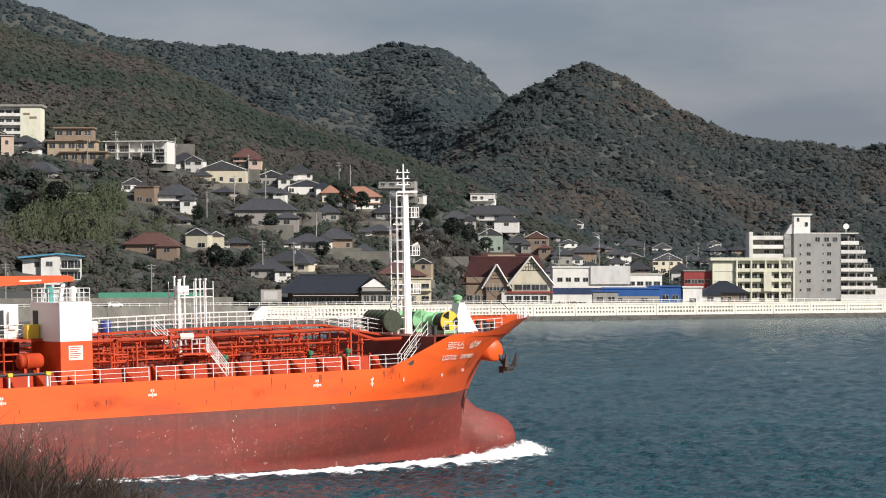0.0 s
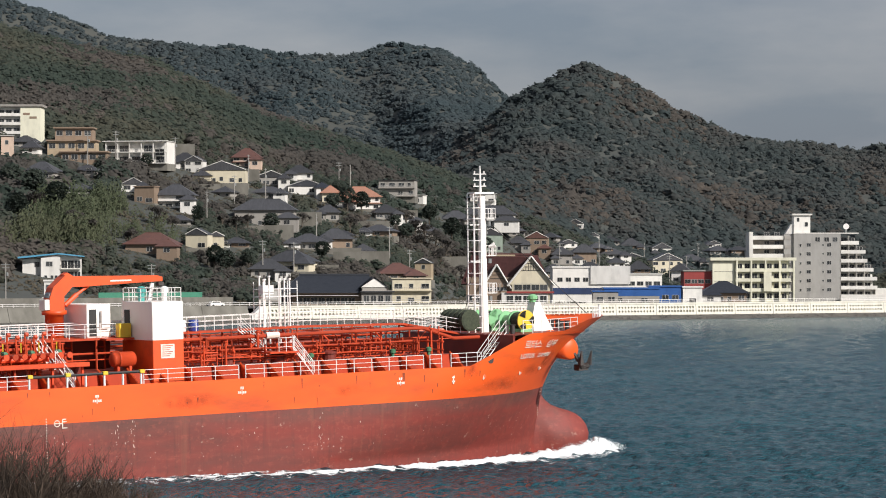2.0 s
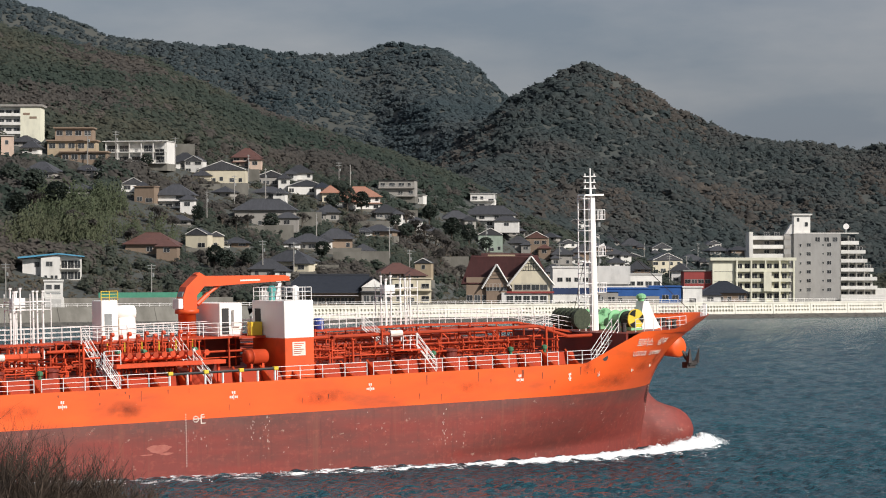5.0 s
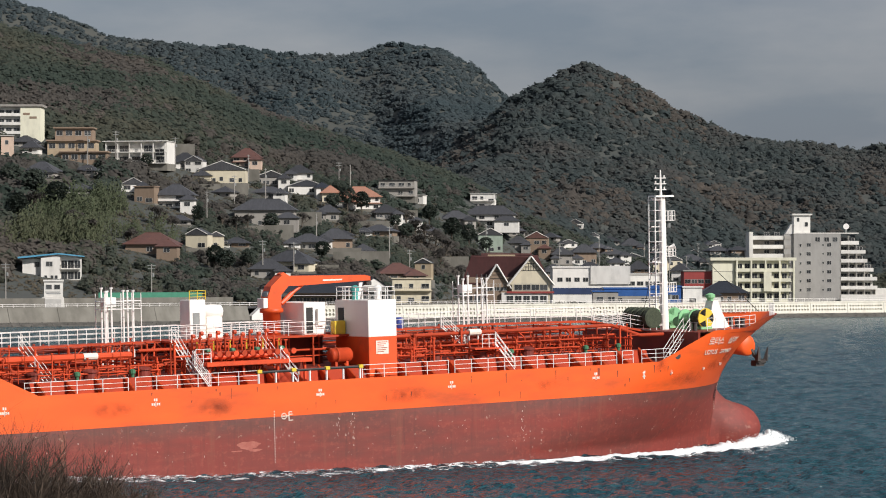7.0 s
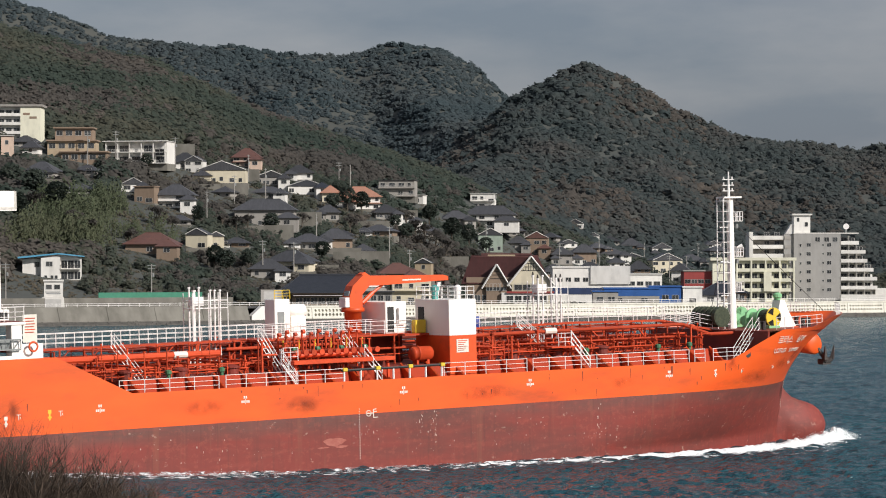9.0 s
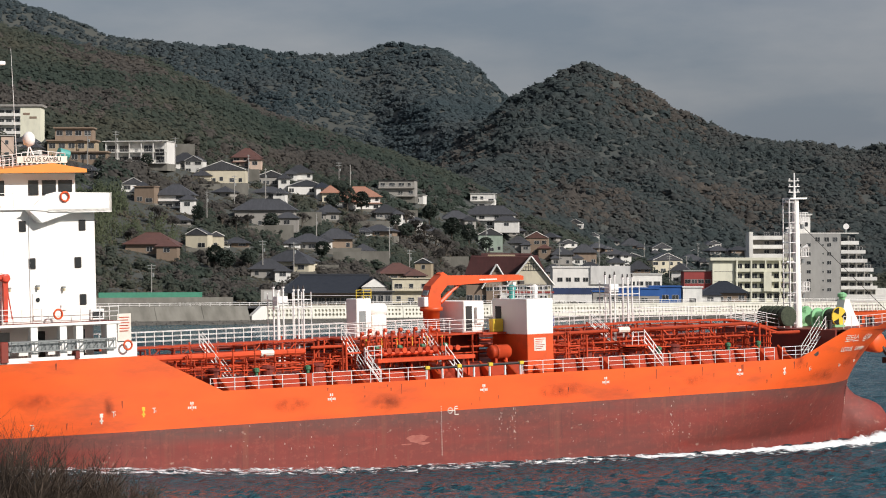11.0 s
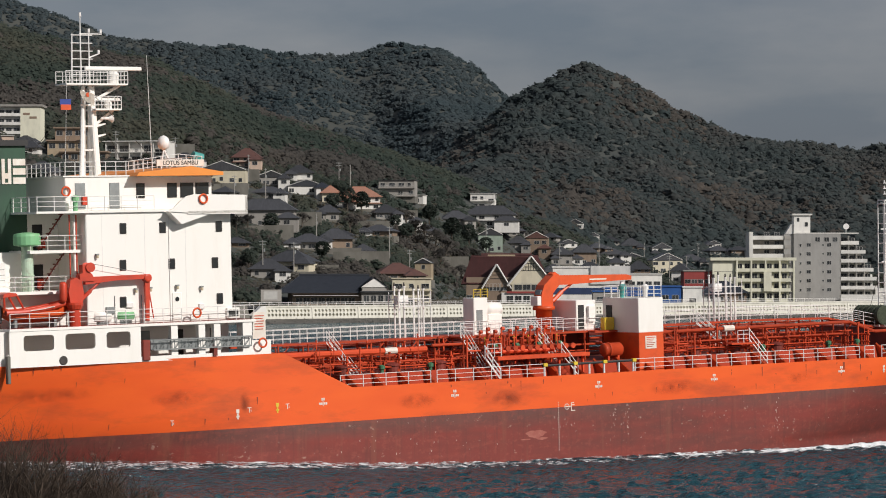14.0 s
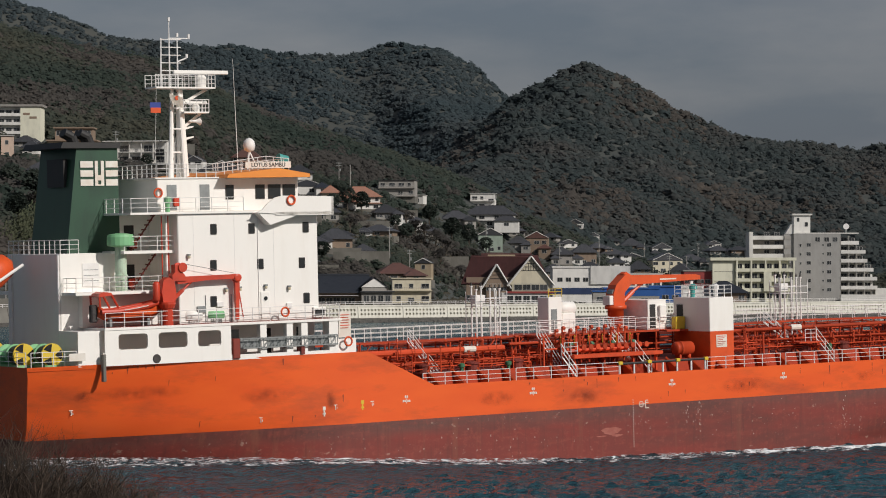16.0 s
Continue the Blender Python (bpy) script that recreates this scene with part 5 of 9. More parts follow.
def stores_crane():
    c = new("stores_crane")
    c.parent = ship
    v = -7.75
    part("crane_post", lathe(bmesh.new(), [(0.42, 12.5), (0.42, 13.7), (0.5, 13.75), (0.62, 14.05), (0.62, 14.2), (0.5, 14.25)], (-46.7, v, 0), n=16), REDCRANE, c, smooth=False)
    part("crane_column", prism(bmesh.new(), [(-47.2, 14.2), (-46.2, 14.2), (-46.1, 14.9), (-46.25, 15.8), (-46.7, 16.05), (-47.15, 15.85), (-47.3, 15.0)], v - 0.34, v + 0.34), REDCRANE, c)
    part("crane_tank", lathe(bmesh.new(), [(0.08, 14.25), (0.24, 14.35), (0.27, 14.5), (0.27, 15.55), (0.22, 15.7), (0.08, 15.76)], (-47.65, v - 0.1, 0), n=14), REDCRANE, c, smooth=True)
    part("tank_bracket", boxed(-47.6, -47.1, v - 0.15, v + 0.1, 14.7, 14.85), REDCRANE, c)
    part("winch_frame", prism(bmesh.new(), [(-46.35, 15.75), (-45.2, 15.75), (-45.35, 16.2), (-45.6, 16.45), (-45.6, 16.95), (-46.15, 16.95), (-46.15, 16.4), (-46.4, 16.2)], v - 0.3, v + 0.3), REDCRANE, c)
    part("crane_winch", lathe(bmesh.new(), [(0.36, -0.42), (0.36, -0.34), (0.22, -0.32), (0.22, 0.32), (0.36, 0.34), (0.36, 0.42)], (-45.55, v, 16.75), "y", 16), REDCRANE, c)
    part("crane_ram", tube(tube(bmesh.new(), (-46.2, v, 14.4), (-45.4, v, 15.05), 0.15, n=9), (-45.4, v, 15.05), (-44.6, v, 15.7), 0.09, n=8), REDCRANE, c)
    part("crane_jib", prism(bmesh.new(), [(-45.9, 16.05), (-41.0, 16.12), (-40.55, 16.02), (-40.55, 15.8), (-41.2, 15.78), (-43.4, 15.74), (-45.9, 15.5)], v - 0.2, v + 0.2), REDCRANE, c, "red stores crane jib")
    part("jib_knuckle", lathe(bmesh.new(), [(0.2, -0.3), (0.3, -0.26), (0.3, 0.26), (0.2, 0.3)], (-40.8, v, 15.85), "y", 14), REDCRANE, c)
    part("crane_tip", prism(bmesh.new(), [(-41.0, 15.8), (-40.6, 15.8), (-40.7, 12.7), (-40.95, 12.7)], v - 0.13, v + 0.13), REDCRANE, c)
    part("jib_strut", tube(bmesh.new(), (-40.7, v, 15.4), (-40.3, v, 12.9), 0.045, n=6), REDCRANE, c)
    part("hoist_wire", tube(bmesh.new(), (-45.5, v, 17.05), (-41.0, v, 16.2), 0.02, n=4), STEEL, c)


stores_crane()


def rescue_boat():
    r = new("rescue_boat")
    r.parent = ship
    prof = [(-52.2, 0.35, 13.3), (-51.4, 0.7, 12.95), (-49.6, 0.8, 12.9), (-48.0, 0.65, 13.0), (-46.9, 0.12, 13.5)]
    b = bmesh.new()
    rings = []
    for u, half, keel in prof:
        rings.append([b.verts.new((u, -7.1 + half * y, keel + dz)) for y, dz in ((-1, 0.75), (-0.95, 0.35), (0, 0), (0.95, 0.35), (1, 0.75))])
    for a, c in zip(rings, rings[1:]):
        for k in range(4):
            b.faces.new((a[k], a[k + 1], c[k + 1], c[k]))
        b.faces.new((a[4], a[0], c[0], c[4]))
    b.faces.new(rings[0])
    b.faces.new(rings[-1][::-1])
    bmesh.ops.recalc_face_normals(b, faces=b.faces)
    part("boat_hull", b, CRANE, r, "orange rescue boat hull")
    for y_ in (-7.85, -6.4):
        part("sponson", piping(bmesh.new(), [(-52.2, y_, 13.65), (-50.6, y_, 13.68), (-48.6, y_ + (0.1 if y_ < -7 else -0.1), 13.95), (-47.0, y_ + (0.45 if y_ < -7 else -0.45), 14.3)], 0.22, n=10), REDCRANE, r, "red inflated side tube")
        part("console_frame", piping(bmesh.new(), [(-52.2, y_ + 0.15, 13.8), (-52.25, y_ + 0.15, 14.9), (-51.3, y_ + 0.15, 14.95), (-50.7, y_ + 0.15, 13.9)], 0.08, n=6), REDCRANE, r)
    part("console_roof", prism(bmesh.new(), [(-52.4, 14.75), (-52.3, 15.0), (-51.9, 15.12), (-51.35, 15.05), (-51.2, 14.85)], -7.85, -6.4), REDCRANE, r, "red canopy over the helm")
    part("outboard_engine", boxed(-52.75, -52.25, -7.4, -6.9, 12.9, 14.2, bevel=0.08), IRON, r)
    part("boat_grab_line", piping(bmesh.new(), [(-50.4, -8.09, 13.75), (-49.4, -8.08, 13.86), (-48.4, -8.0, 14.02)], 0.03, n=5), MARK, r)
    for u in (-51.3, -48.2):
        part("boat_cradle", boxed(u - 0.1, u + 0.1, -7.6, -6.6, 12.5, 13.1), STEEL, r)


rescue_boat()
for u, mt, nm, r0 in ((-44.2, WHITE, "liferaft_canister", 0.42), (-42.3, MINT, "boat_deck_winch", 0.36)):
    part(nm, lathe(bmesh.new(), [(0.1, -0.75), (r0, -0.65), (r0, 0.65), (0.1, 0.75)], (u, -7.0, 13.1), "x", 14), mt, ship, smooth=True)
    part("cradle", boxed(u - 0.5, u + 0.5, -7.2, -6.8, 12.5, 12.8), STEEL, ship)
part("fan_box", boxed(-33.9, -32.8, -7.4, -6.8, 12.6, 13.4, bevel=0.04), WHITE, ship)
part("fan_grille", boxed(-33.75, -32.95, -7.43, -7.39, 12.75, 13.25), BLACK, ship)


def mooring_winch(u, y, w, flip=1, parent_name="mooring_winch", cap=YELLOW):
    m = new(parent_name)
    m.parent = ship
    m.location = (u, y, w)
    m.rotation_euler = (0, 0, radians(-90))
    part("winch_drum", lathe(bmesh.new(), [(0.75, -1.5), (0.75, -1.4), (0.45, -1.38), (0.45, -0.1), (0.8, -0.08), (0.8, 0.05)], (0, 0, 0.95), "x", 18), MINT, m, smooth=False)
    part("rope_coil", lathe(bmesh.new(), [(0.66, 0.05), (0.7, 0.4), (0.64, 0.8), (0.68, 1.3)], (0, 0, 0.95), "x", 18), ROPE, m, "coiled dark mooring rope")
    disc = part("winch_flange", lathe(bmesh.new(), [(0.85, 1.3), (0.85, 1.42), (0.3, 1.44)], (0, 0, 0.95), "x", 20), cap, m)
    for k in range(3):
        a = k * 2 * math.pi / 3
        wedge = bmesh.new()
        vs = [wedge.verts.new((1.46, 0.2 * math.cos(a), 0.95 + 0.2 * math.sin(a)))]
        for q in range(5):
            g = a - 0.5 + q * 0.25
            vs.append(wedge.verts.new((1.46, 0.8 * math.cos(g), 0.95 + 0.8 * math.sin(g))))
        wedge.faces.new(vs)
        bmesh.ops.solidify(wedge, geom=wedge.faces, thickness=0.02)
        part("flange_sector", wedge, BLACK if cap is YELLOW else MINT, disc)
    part("winch_bed", boxed(-1.6, 1.5, -0.6, 0.6, 0.0, 0.22), MINT, m)
    part("winch_gearbox", boxed(-1.9, -1.5, -0.5, 0.5, 0.2, 1.4, bevel=0.06), MINT, m)


mooring_winch(-55.6, -5.2, 9.72)
mooring_winch(-57.0, -3.4, 9.72)
mooring_winch(-56.6, 2.4, 9.72)
part("stern_notice", boxed(-54.9, -53.6, -7.95, -7.9, 10.2, 10.75), MARK, ship)
part("rudder_line", boxed(-52.35, -52.1, -8.3, -7.9, 8.6, 10.6, bevel=0.04), OLDCONCRETE, ship, "weathered wooden fender board")
# free-fall lifeboat on its slip over the stern
lb = new("lifeboat")
lb.parent = ship
part("lifeboat_hull", lathe(bmesh.new(), [(0.1, -3.2), (0.8, -2.6), (1.2, -1.0), (1.25, 1.5), (0.9, 2.8), (0.1, 3.3)], (0, 0, 0), "x", 16), CRANE, lb, smooth=True)
lb.location, lb.rotation_euler = (-58.2, 0.5, 15.9), (0, radians(-28), 0)
part("lifeboat_slip", tube(tube(bmesh.new(), (-57.5, -0.8, 9.8), (-57.5, -0.8, 15.5), 0.14, n=6), (-55.0, -0.8, 17.2), (-61.0, -0.8, 13.6), 0.12, n=6), WHITE, ship)


# ---- forecastle
def foremast():
    m = new("foremast")
    m.parent = ship
    part("mast_column", tube(tube(bmesh.new(), (40.0, 0, 9.1), (40.0, 0, 14.5), 0.40, 0.34, n=14), (40.0, 0, 14.5), (40.0, 0, 20.6), 0.34, 0.30, n=14), WHITE, m, "white tapered mast column", smooth=False)
    lad = bmesh.new()
    for y in (-0.45, 0.45):
        for x in (38.6, 39.3):
            tube(lad, (x + 0.15, y, 9.1), (x + 0.3, y, 20.6), 0.06, n=5)
    w = 9.5
    while w < 20.5:
        for x0, x1, y0, y1 in ((38.8, 39.5, -0.45, -0.45), (38.8, 38.8, -0.45, 0.45), (38.8, 39.5, 0.45, 0.45)):
            tube(lad, (x0, y0, w), (x1, y1, w), 0.04, n=4)
        w += 0.9
    for w in (12.0, 15.0, 18.0, 20.4):
        tube(lad, (38.8, 0, w), (40.0, 0, w), 0.06, n=5)
    part("mast_ladder", lad, RAILWHITE, m, "caged white ladder up the mast")
    for w in (12.3, 15.4, 18.5):
        part("lamp_platform", boxed(40.2, 40.95, -0.5, 0.5, w, w + 0.06), RAILWHITE, m)
        railing("lamp_railing", [(40.3, -0.5, w), (41.0, -0.5, w), (41.0, 0.5, w), (40.3, 0.5, w)], h=0.85, bars=2, step=0.35)
        part("mast_lamp", tube(bmesh.new(), (40.7, 0, w - 0.6), (40.7, 0, w - 0.2), 0.16, n=8), STEEL, m)
    part("mast_top_plate", boxed(38.95, 40.9, -0.55, 0.55, 20.55, 20.7), WHITE, m)
    t = tube(bmesh.new(), (39.9, 0, 20.7), (39.9, 0, 22.9), 0.12, 0.06, n=8)
    for w in (21.2, 21.7, 22.2):
        tube(t, (39.2, 0, w), (40.5, 0, w), 0.045, n=5)
        tube(t, (39.35, 0, w), (39.35, 0, w + 0.25), 0.07, n=6)
        tube(t, (40.3, 0, w), (40.3, 0, w + 0.25), 0.07, n=6)
    part("topmast", t, RAILWHITE, m)
    part("forestay", tube(tube(bmesh.new(), (40.2, 0, 18.6), (50.6, 0, 10.3), 0.03, n=4), (40.2, 0.2, 18.6), (40.6, 4.2, 9.2), 0.03, n=4), IRON, m)
    part("loudspeaker", tube(bmesh.new(), (40.5, -0.3, 16.2), (40.9, -0.5, 16.3), 0.1, 0.25, n=8), RAILWHITE, m)


foremast()
mooring_winch(41.7, -2.2, 9.12)
mooring_winch(42.4, 3.0, 9.12, cap=MINT)
for k in range(5):
    part("rope_drum", lathe(bmesh.new(), [(0.75, 0), (0.9, 0.05), (0.9, 0.5), (0.75, 0.55)], (37.6, -1.6 + k * 0.7, 10.2), "y", 16), ROPE, ship, "stowed dark rope reel")
part("bow_ventilator", prism(bmesh.new(), [(43.4, 9.1), (45.4, 9.1), (44.6, 10.4), (44.1, 11.5), (43.6, 11.5), (43.3, 10.3)], -2.3, -1.3), WHITE, ship, "white sloping bow ventilator")
part("bow_lamp", lathe(bmesh.new(), [(0.25, 11.5), (0.3, 11.7), (0.42, 11.75), (0.42, 12.0), (0.15, 12.15)], (43.7, -1.8, 0), n=12), MINT, ship)
for u, y in ((46.3, -2.2), (47.5, 0.8), (38.6, -5.2)):
    for dx in (0, 0.6):
        part("bollard", lathe(bmesh.new(), [(0.2, 9.1), (0.2, 9.75), (0.26, 9.78), (0.26, 9.85)], (u + dx, y, 0), n=10), IRON, ship)


def anchor():
    a = new("anchor")
    a.parent = ship
    for s_ in (-1, 1):
        y = s_ * (half_breadth(45.4, 8.2))
        y1 = s_ * (abs(y) + 0.55)
        pod = bmesh.new()
        rings = []
        for q, (r0, sx) in ((0.0, (1.12, 0)), (0.35, (1.08, 0.45)), (0.65, (1.0, 0.8)), (0.9, (0.90, 1.0)), (1.0, (0.72, 1.08))):
            cy = y * 0.8 + (y1 - y * 0.8) * q
            rings.append([pod.verts.new((44.1 + sx + r0 * 0.9 * math.cos(2 * math.pi * k / 16), cy, 8.1 - q * 0.55 + r0 * math.sin(2 * math.pi * k / 16))) for k in range(16)])
        for c, d in zip(rings, rings[1:]):
            for k in range(16):
                pod.faces.new((c[k], c[(k + 1) % 16], d[(k + 1) % 16], d[k]))
        pod.faces.new(rings[-1])
        bmesh.ops.recalc_face_normals(pod, faces=pod.faces)
        part("anchor_bolster", pod, ORANGE, ship, "bulging orange anchor bolster", smooth=True)
        an = bmesh.new()
        c = Vector((45.75, y1, 7.1))
        tube(an, c + Vector((-0.5, -s_ * 0.3, 0.5)), c + Vector((0.35, 0.25 * s_, -1.0)), 0.2, n=6)
        box(an, c.x - 0.1, c.x + 0.8, c.y - 0.3, c.y + 0.4, c.z - 1.3, c.z - 0.8)
        for d in (-0.35, 1.0):
            b0 = c + Vector((0.35, 0.1 * s_, -1.0))
            tube(an, b0, b0 + Vector((d * 0.6 - 0.1, 0.3 * s_, 0.15)), 0.27, 0.22, n=5)
            tube(an, b0 + Vector((d * 0.6 - 0.1, 0.3 * s_, 0.15)), b0 + Vector((d * 0.75, 0.35 * s_, 1.35)), 0.26, 0.05, n=4)
        part("anchor_body", an, IRON, a, "dark stockless anchor housed at the bow")


anchor()


# ---- painted marks on the side
def hull_mark(u, w, bars, material=MARK, name="hull_mark"):
    """A painted mark on the side: each stroke a thin piece under the first one."""
    v = -half_breadth(u, w)
    first = None
    for x0, x1, z0, z1 in bars:
        b = boxed(u + x0, u + x1, v - 0.022, v + 0.06, w + z0, w + z1)
        piece = part(name if first is None else "mark_stroke", b, material, first or ship)
        first = first or piece
    return first


for u in (-26.17, -14.05, 0.09, 12.18, 26.34):
    hull_mark(u, 5.87, [(-0.34, -0.22, -0.12, 0.06), (-0.18, -0.06, -0.12, 0.06), (0.08, 0.2, -0.12, 0.06), (0.24, 0.36, -0.12, 0.06), (-0.02, 0.03, -0.22, 0.16), (-0.14, -0.02, 0.2, 0.4), (0.03, 0.15, 0.2, 0.4)])
for u, w in ((31.34, 5.86), (-30.2, 5.7), (-33.6, 5.4)):
    hull_mark(u, w, [(-0.13, 0.13, 0.12, 0.4), (-0.06, 0.06, -0.35, 0.1), (-0.14, 0.14, -0.2, -0.08)], MARK if u > 0 or u < -32 else YELLOW)
for u, w in ((34.4, 5.95), (38.6, 6.1), (41.4, 6.35), (-29.3, 5.85), (-32.6, 5.75), (-38.9, 5.1), (-54.0, 6.4)):
    hull_mark(u, w, [(-0.18, 0.14, 0.1, 0.15), (-0.05, 0.0, -0.25, 0.1), (0.09, 0.13, -0.18, -0.02)])
for k in range(20):
    hull_mark(-4.0, 0.9 + k * 0.2, [(-0.035, 0.035, 0, 0.07)], MARK, "draught_mark")
for k in range(18):
    w = 0.4 + k * 0.22
    u = stem(w) - 0.75 + 0.09 * max(0, 10 - k)
    hull_mark(u, w, [(-0.035, 0.035, 0, 0.07)], MARK, "draught_mark")
load = hull_mark(-3.2, 4.35, [(-0.12, 0.5, -0.02, 0.05), (0.45, 0.52, -0.35, 0.3), (0.5, 0.85, -0.35, -0.29), (0.5, 0.8, 0.1, 0.16), (0.5, 0.75, 0.28, 0.34)], MARK, "load_line")
for k in range(12):
    a0, a1 = 2 * math.pi * k / 12, 2 * math.pi * (k + 1) / 12
    part("load_line_ring", tube(bmesh.new(), (-3.15 + 0.22 * math.cos(a0), -8.2, 4.36 + 0.22 * math.sin(a0)), (-3.15 + 0.22 * math.cos(a1), -8.2, 4.36 + 0.22 * math.sin(a1)), 0.035, n=4), MARK, load)
part("thruster_port", lathe(bmesh.new(), [(0.29, -0.02), (0.29, 0.06), (0.2, 0.06), (0.19, 0.02), (0.01, 0.02)], (35.0, -half_breadth(35.0, 7.25) + 0.02, 7.25), "y", 14), IRON, ship)

# the name on the bow, following the flare
for text, w, size, mid in (("LOTUS SAMBU", 7.35, 0.60, 40.1), ("로터스 삼부", 8.25, 0.80, 40.4)):
    letters = [c for c in text]
    step = size * (0.60 if text[0] == "L" else 0.80)
    for k, ch in enumerate(letters):
        if ch == " ":
            continue
        u = mid + (k - (len(letters) - 1) / 2) * step
        yaw = math.atan2(half_breadth(u - 0.2, w) - half_breadth(u + 0.2, w), 0.4)
        flare = math.atan2(half_breadth(u, w + 0.2) - half_breadth(u, w - 0.2), 0.4)
        m = Matrix.Translation((u, -half_breadth(u, w) - 0.04, w)) @ Matrix.Rotation(yaw, 4, "Z") @ Matrix.Rotation(radians(90) + flare, 4, "X")
        lettering(ch, m, size, MARK, ship, "bow_letter")


# pale scrapes left on the bottom paint by fenders and quays
def scrapes():
    rng = random.Random(31)
    b = bmesh.new()
    for u0, w0, du, dw, count in ((1.6, 3.0, 0.25, 1.1, 16), (2.9, 2.9, 0.2, 1.2, 22), (-3.2, 2.6, 0.6, 1.3, 12), (19.0, 2.6, 0.15, 1.9, 18), (18.8, 1.2, 1.0, 0.8, 14),
                                  (12.4, 2.6, 1.0, 0.9, 6), (-14.0, 2.0, 3.0, 1.2, 12), (-21.0, 2.4, 3.0, 1.2, 18), (34.0, 2.0, 2.0, 1.2, 8), (-34.0, 3.0, 6.0, 0.8, 6),
                                  (40.5, 1.6, 0.8, 1.0, 16), (27.0, 2.4, 3.5, 1.2, 6), (7.0, 1.8, 3.0, 0.9, 6)):
        for k in range(count):
            u, w = rng.gauss(u0, du), rng.gauss(w0, dw * 0.6)
            if not 0.4 < w < 4.2:
                continue
            v = -half_breadth(u, w)
            a, h = rng.uniform(0.02, 0.08), rng.uniform(0.03, 0.17)
            y1 = -half_breadth(u + a, w)
            vs = [b.verts.new(p) for p in ((u, v - 0.012, w), (u + a, y1 - 0.012, w + rng.uniform(-0.03, 0.03)), (u + a * 0.8, y1 - 0.012, w + h), (u + 0.01, v - 0.012, w + h * 0.7))]
            b.faces.new(vs)
    tagged(part("scraped_paint", b, BROWNISH, ship, "pale scraped paint flecks"), kind="stuff")
    patch = bmesh.new()
    for u0, w0, ru, rw, n in ((-6.3, 2.35, 0.95, 0.30, 40), (-5.7, 1.95, 0.55, 0.10, 24), (-7.3, 1.95, 0.5, 0.05, 20)):
        ring = []
        for k in range(n):
            a = 2 * math.pi * k / n
            q = 1 + 0.10 * math.sin(3 * a + u0) + 0.07 * math.sin(7 * a) + rng.uniform(-0.06, 0.06)
            ring.append(patch.verts.new((u0 + ru * q * math.cos(a), -8.207, w0 + rw * q * math.sin(a))))
        patch.faces.new(ring)
    part("rubbed_patch", patch, surface("rubbed_primer", (0.42, 0.15, 0.115), (0.30, 0.075, 0.055), 2.5, 0.7), ship, "pink rubbed primer")


scrapes()


def rust_runs():
    """Brown drips and small rust spots on the orange topsides."""
    rng = random.Random(77)
    rust = surface("rust_run", (0.30, 0.060, 0.022), (0.17, 0.042, 0.022), 3.0, 0.8)
    b = bmesh.new()
    for k in range(46):
        u = rng.uniform(-52, 34)
        top = hull_top(u) - 0.25
        w = rng.uniform(4.8, top) if rng.random() < 0.6 else top
        long = rng.uniform(0.1, 0.55) * (1.5 if w == top else 1.0)
        a = rng.uniform(0.025, 0.07)
        low = max(w - long, 4.45)
        y0, y1 = -half_breadth(u, w) - 0.012, -half_breadth(u, low) - 0.012
        b.faces.new([b.verts.new(p) for p in ((u - a, y0, w), (u - a * 0.3, y1, low), (u + a * 0.4, y1, low + 0.03), (u + a, y0, w + 0.02))])
    tagged(part("rust_run", b, rust, ship, "brown rust drips"), kind="stuff")


rust_runs()



def smudge_paint(name, c, amount):
    """Grime that thins out towards its edge and breaks up in the middle."""
    m = surface(name, c, tuple(k * 0.7 for k in c), 1.5, 0.85)
    n, l = m.node_tree.nodes, m.node_tree.links
    co, mp, g = n.new("ShaderNodeTexCoord"), n.new("ShaderNodeMapping"), n.new("ShaderNodeTexGradient")
    g.gradient_type = "SPHERICAL"
    mp.inputs["Location"].default_value, mp.inputs["Scale"].default_value = (-1, 0, -1), (2, 0, 2)
    l.new(co.outputs["Generated"], mp.inputs["Vector"])
    l.new(mp.outputs["Vector"], g.inputs["Vector"])
    t = n.new("ShaderNodeTexNoise")
    t.inputs["Scale"].default_value, t.inputs["Detail"].default_value = 1.3, 7
    l.new(co.outputs["Object"], t.inputs["Vector"])
    r = n.new("ShaderNodeMapRange")
    r.inputs["From Min"].default_value, r.inputs["From Max"].default_value, r.inputs["To Max"].default_value = 0.30, 0.75, amount
    l.new(t.outputs["Fac"], r.inputs["Value"])
    k = n.new("ShaderNodeMath")
    k.operation = "MULTIPLY"
    l.new(g.outputs["Fac"], k.inputs[0])
    l.new(r.outputs["Result"], k.inputs[1])
    tr, mx = n.new("ShaderNodeBsdfTransparent"), n.new("ShaderNodeMixShader")
    l.new(k.outputs[0], mx.inputs["Fac"])
    l.new(tr.outputs[0], mx.inputs[1])
    l.new(n["Principled BSDF"].outputs[0], mx.inputs[2])
    l.new(mx.outputs[0], n["Material Output"].inputs["Surface"])
    return m


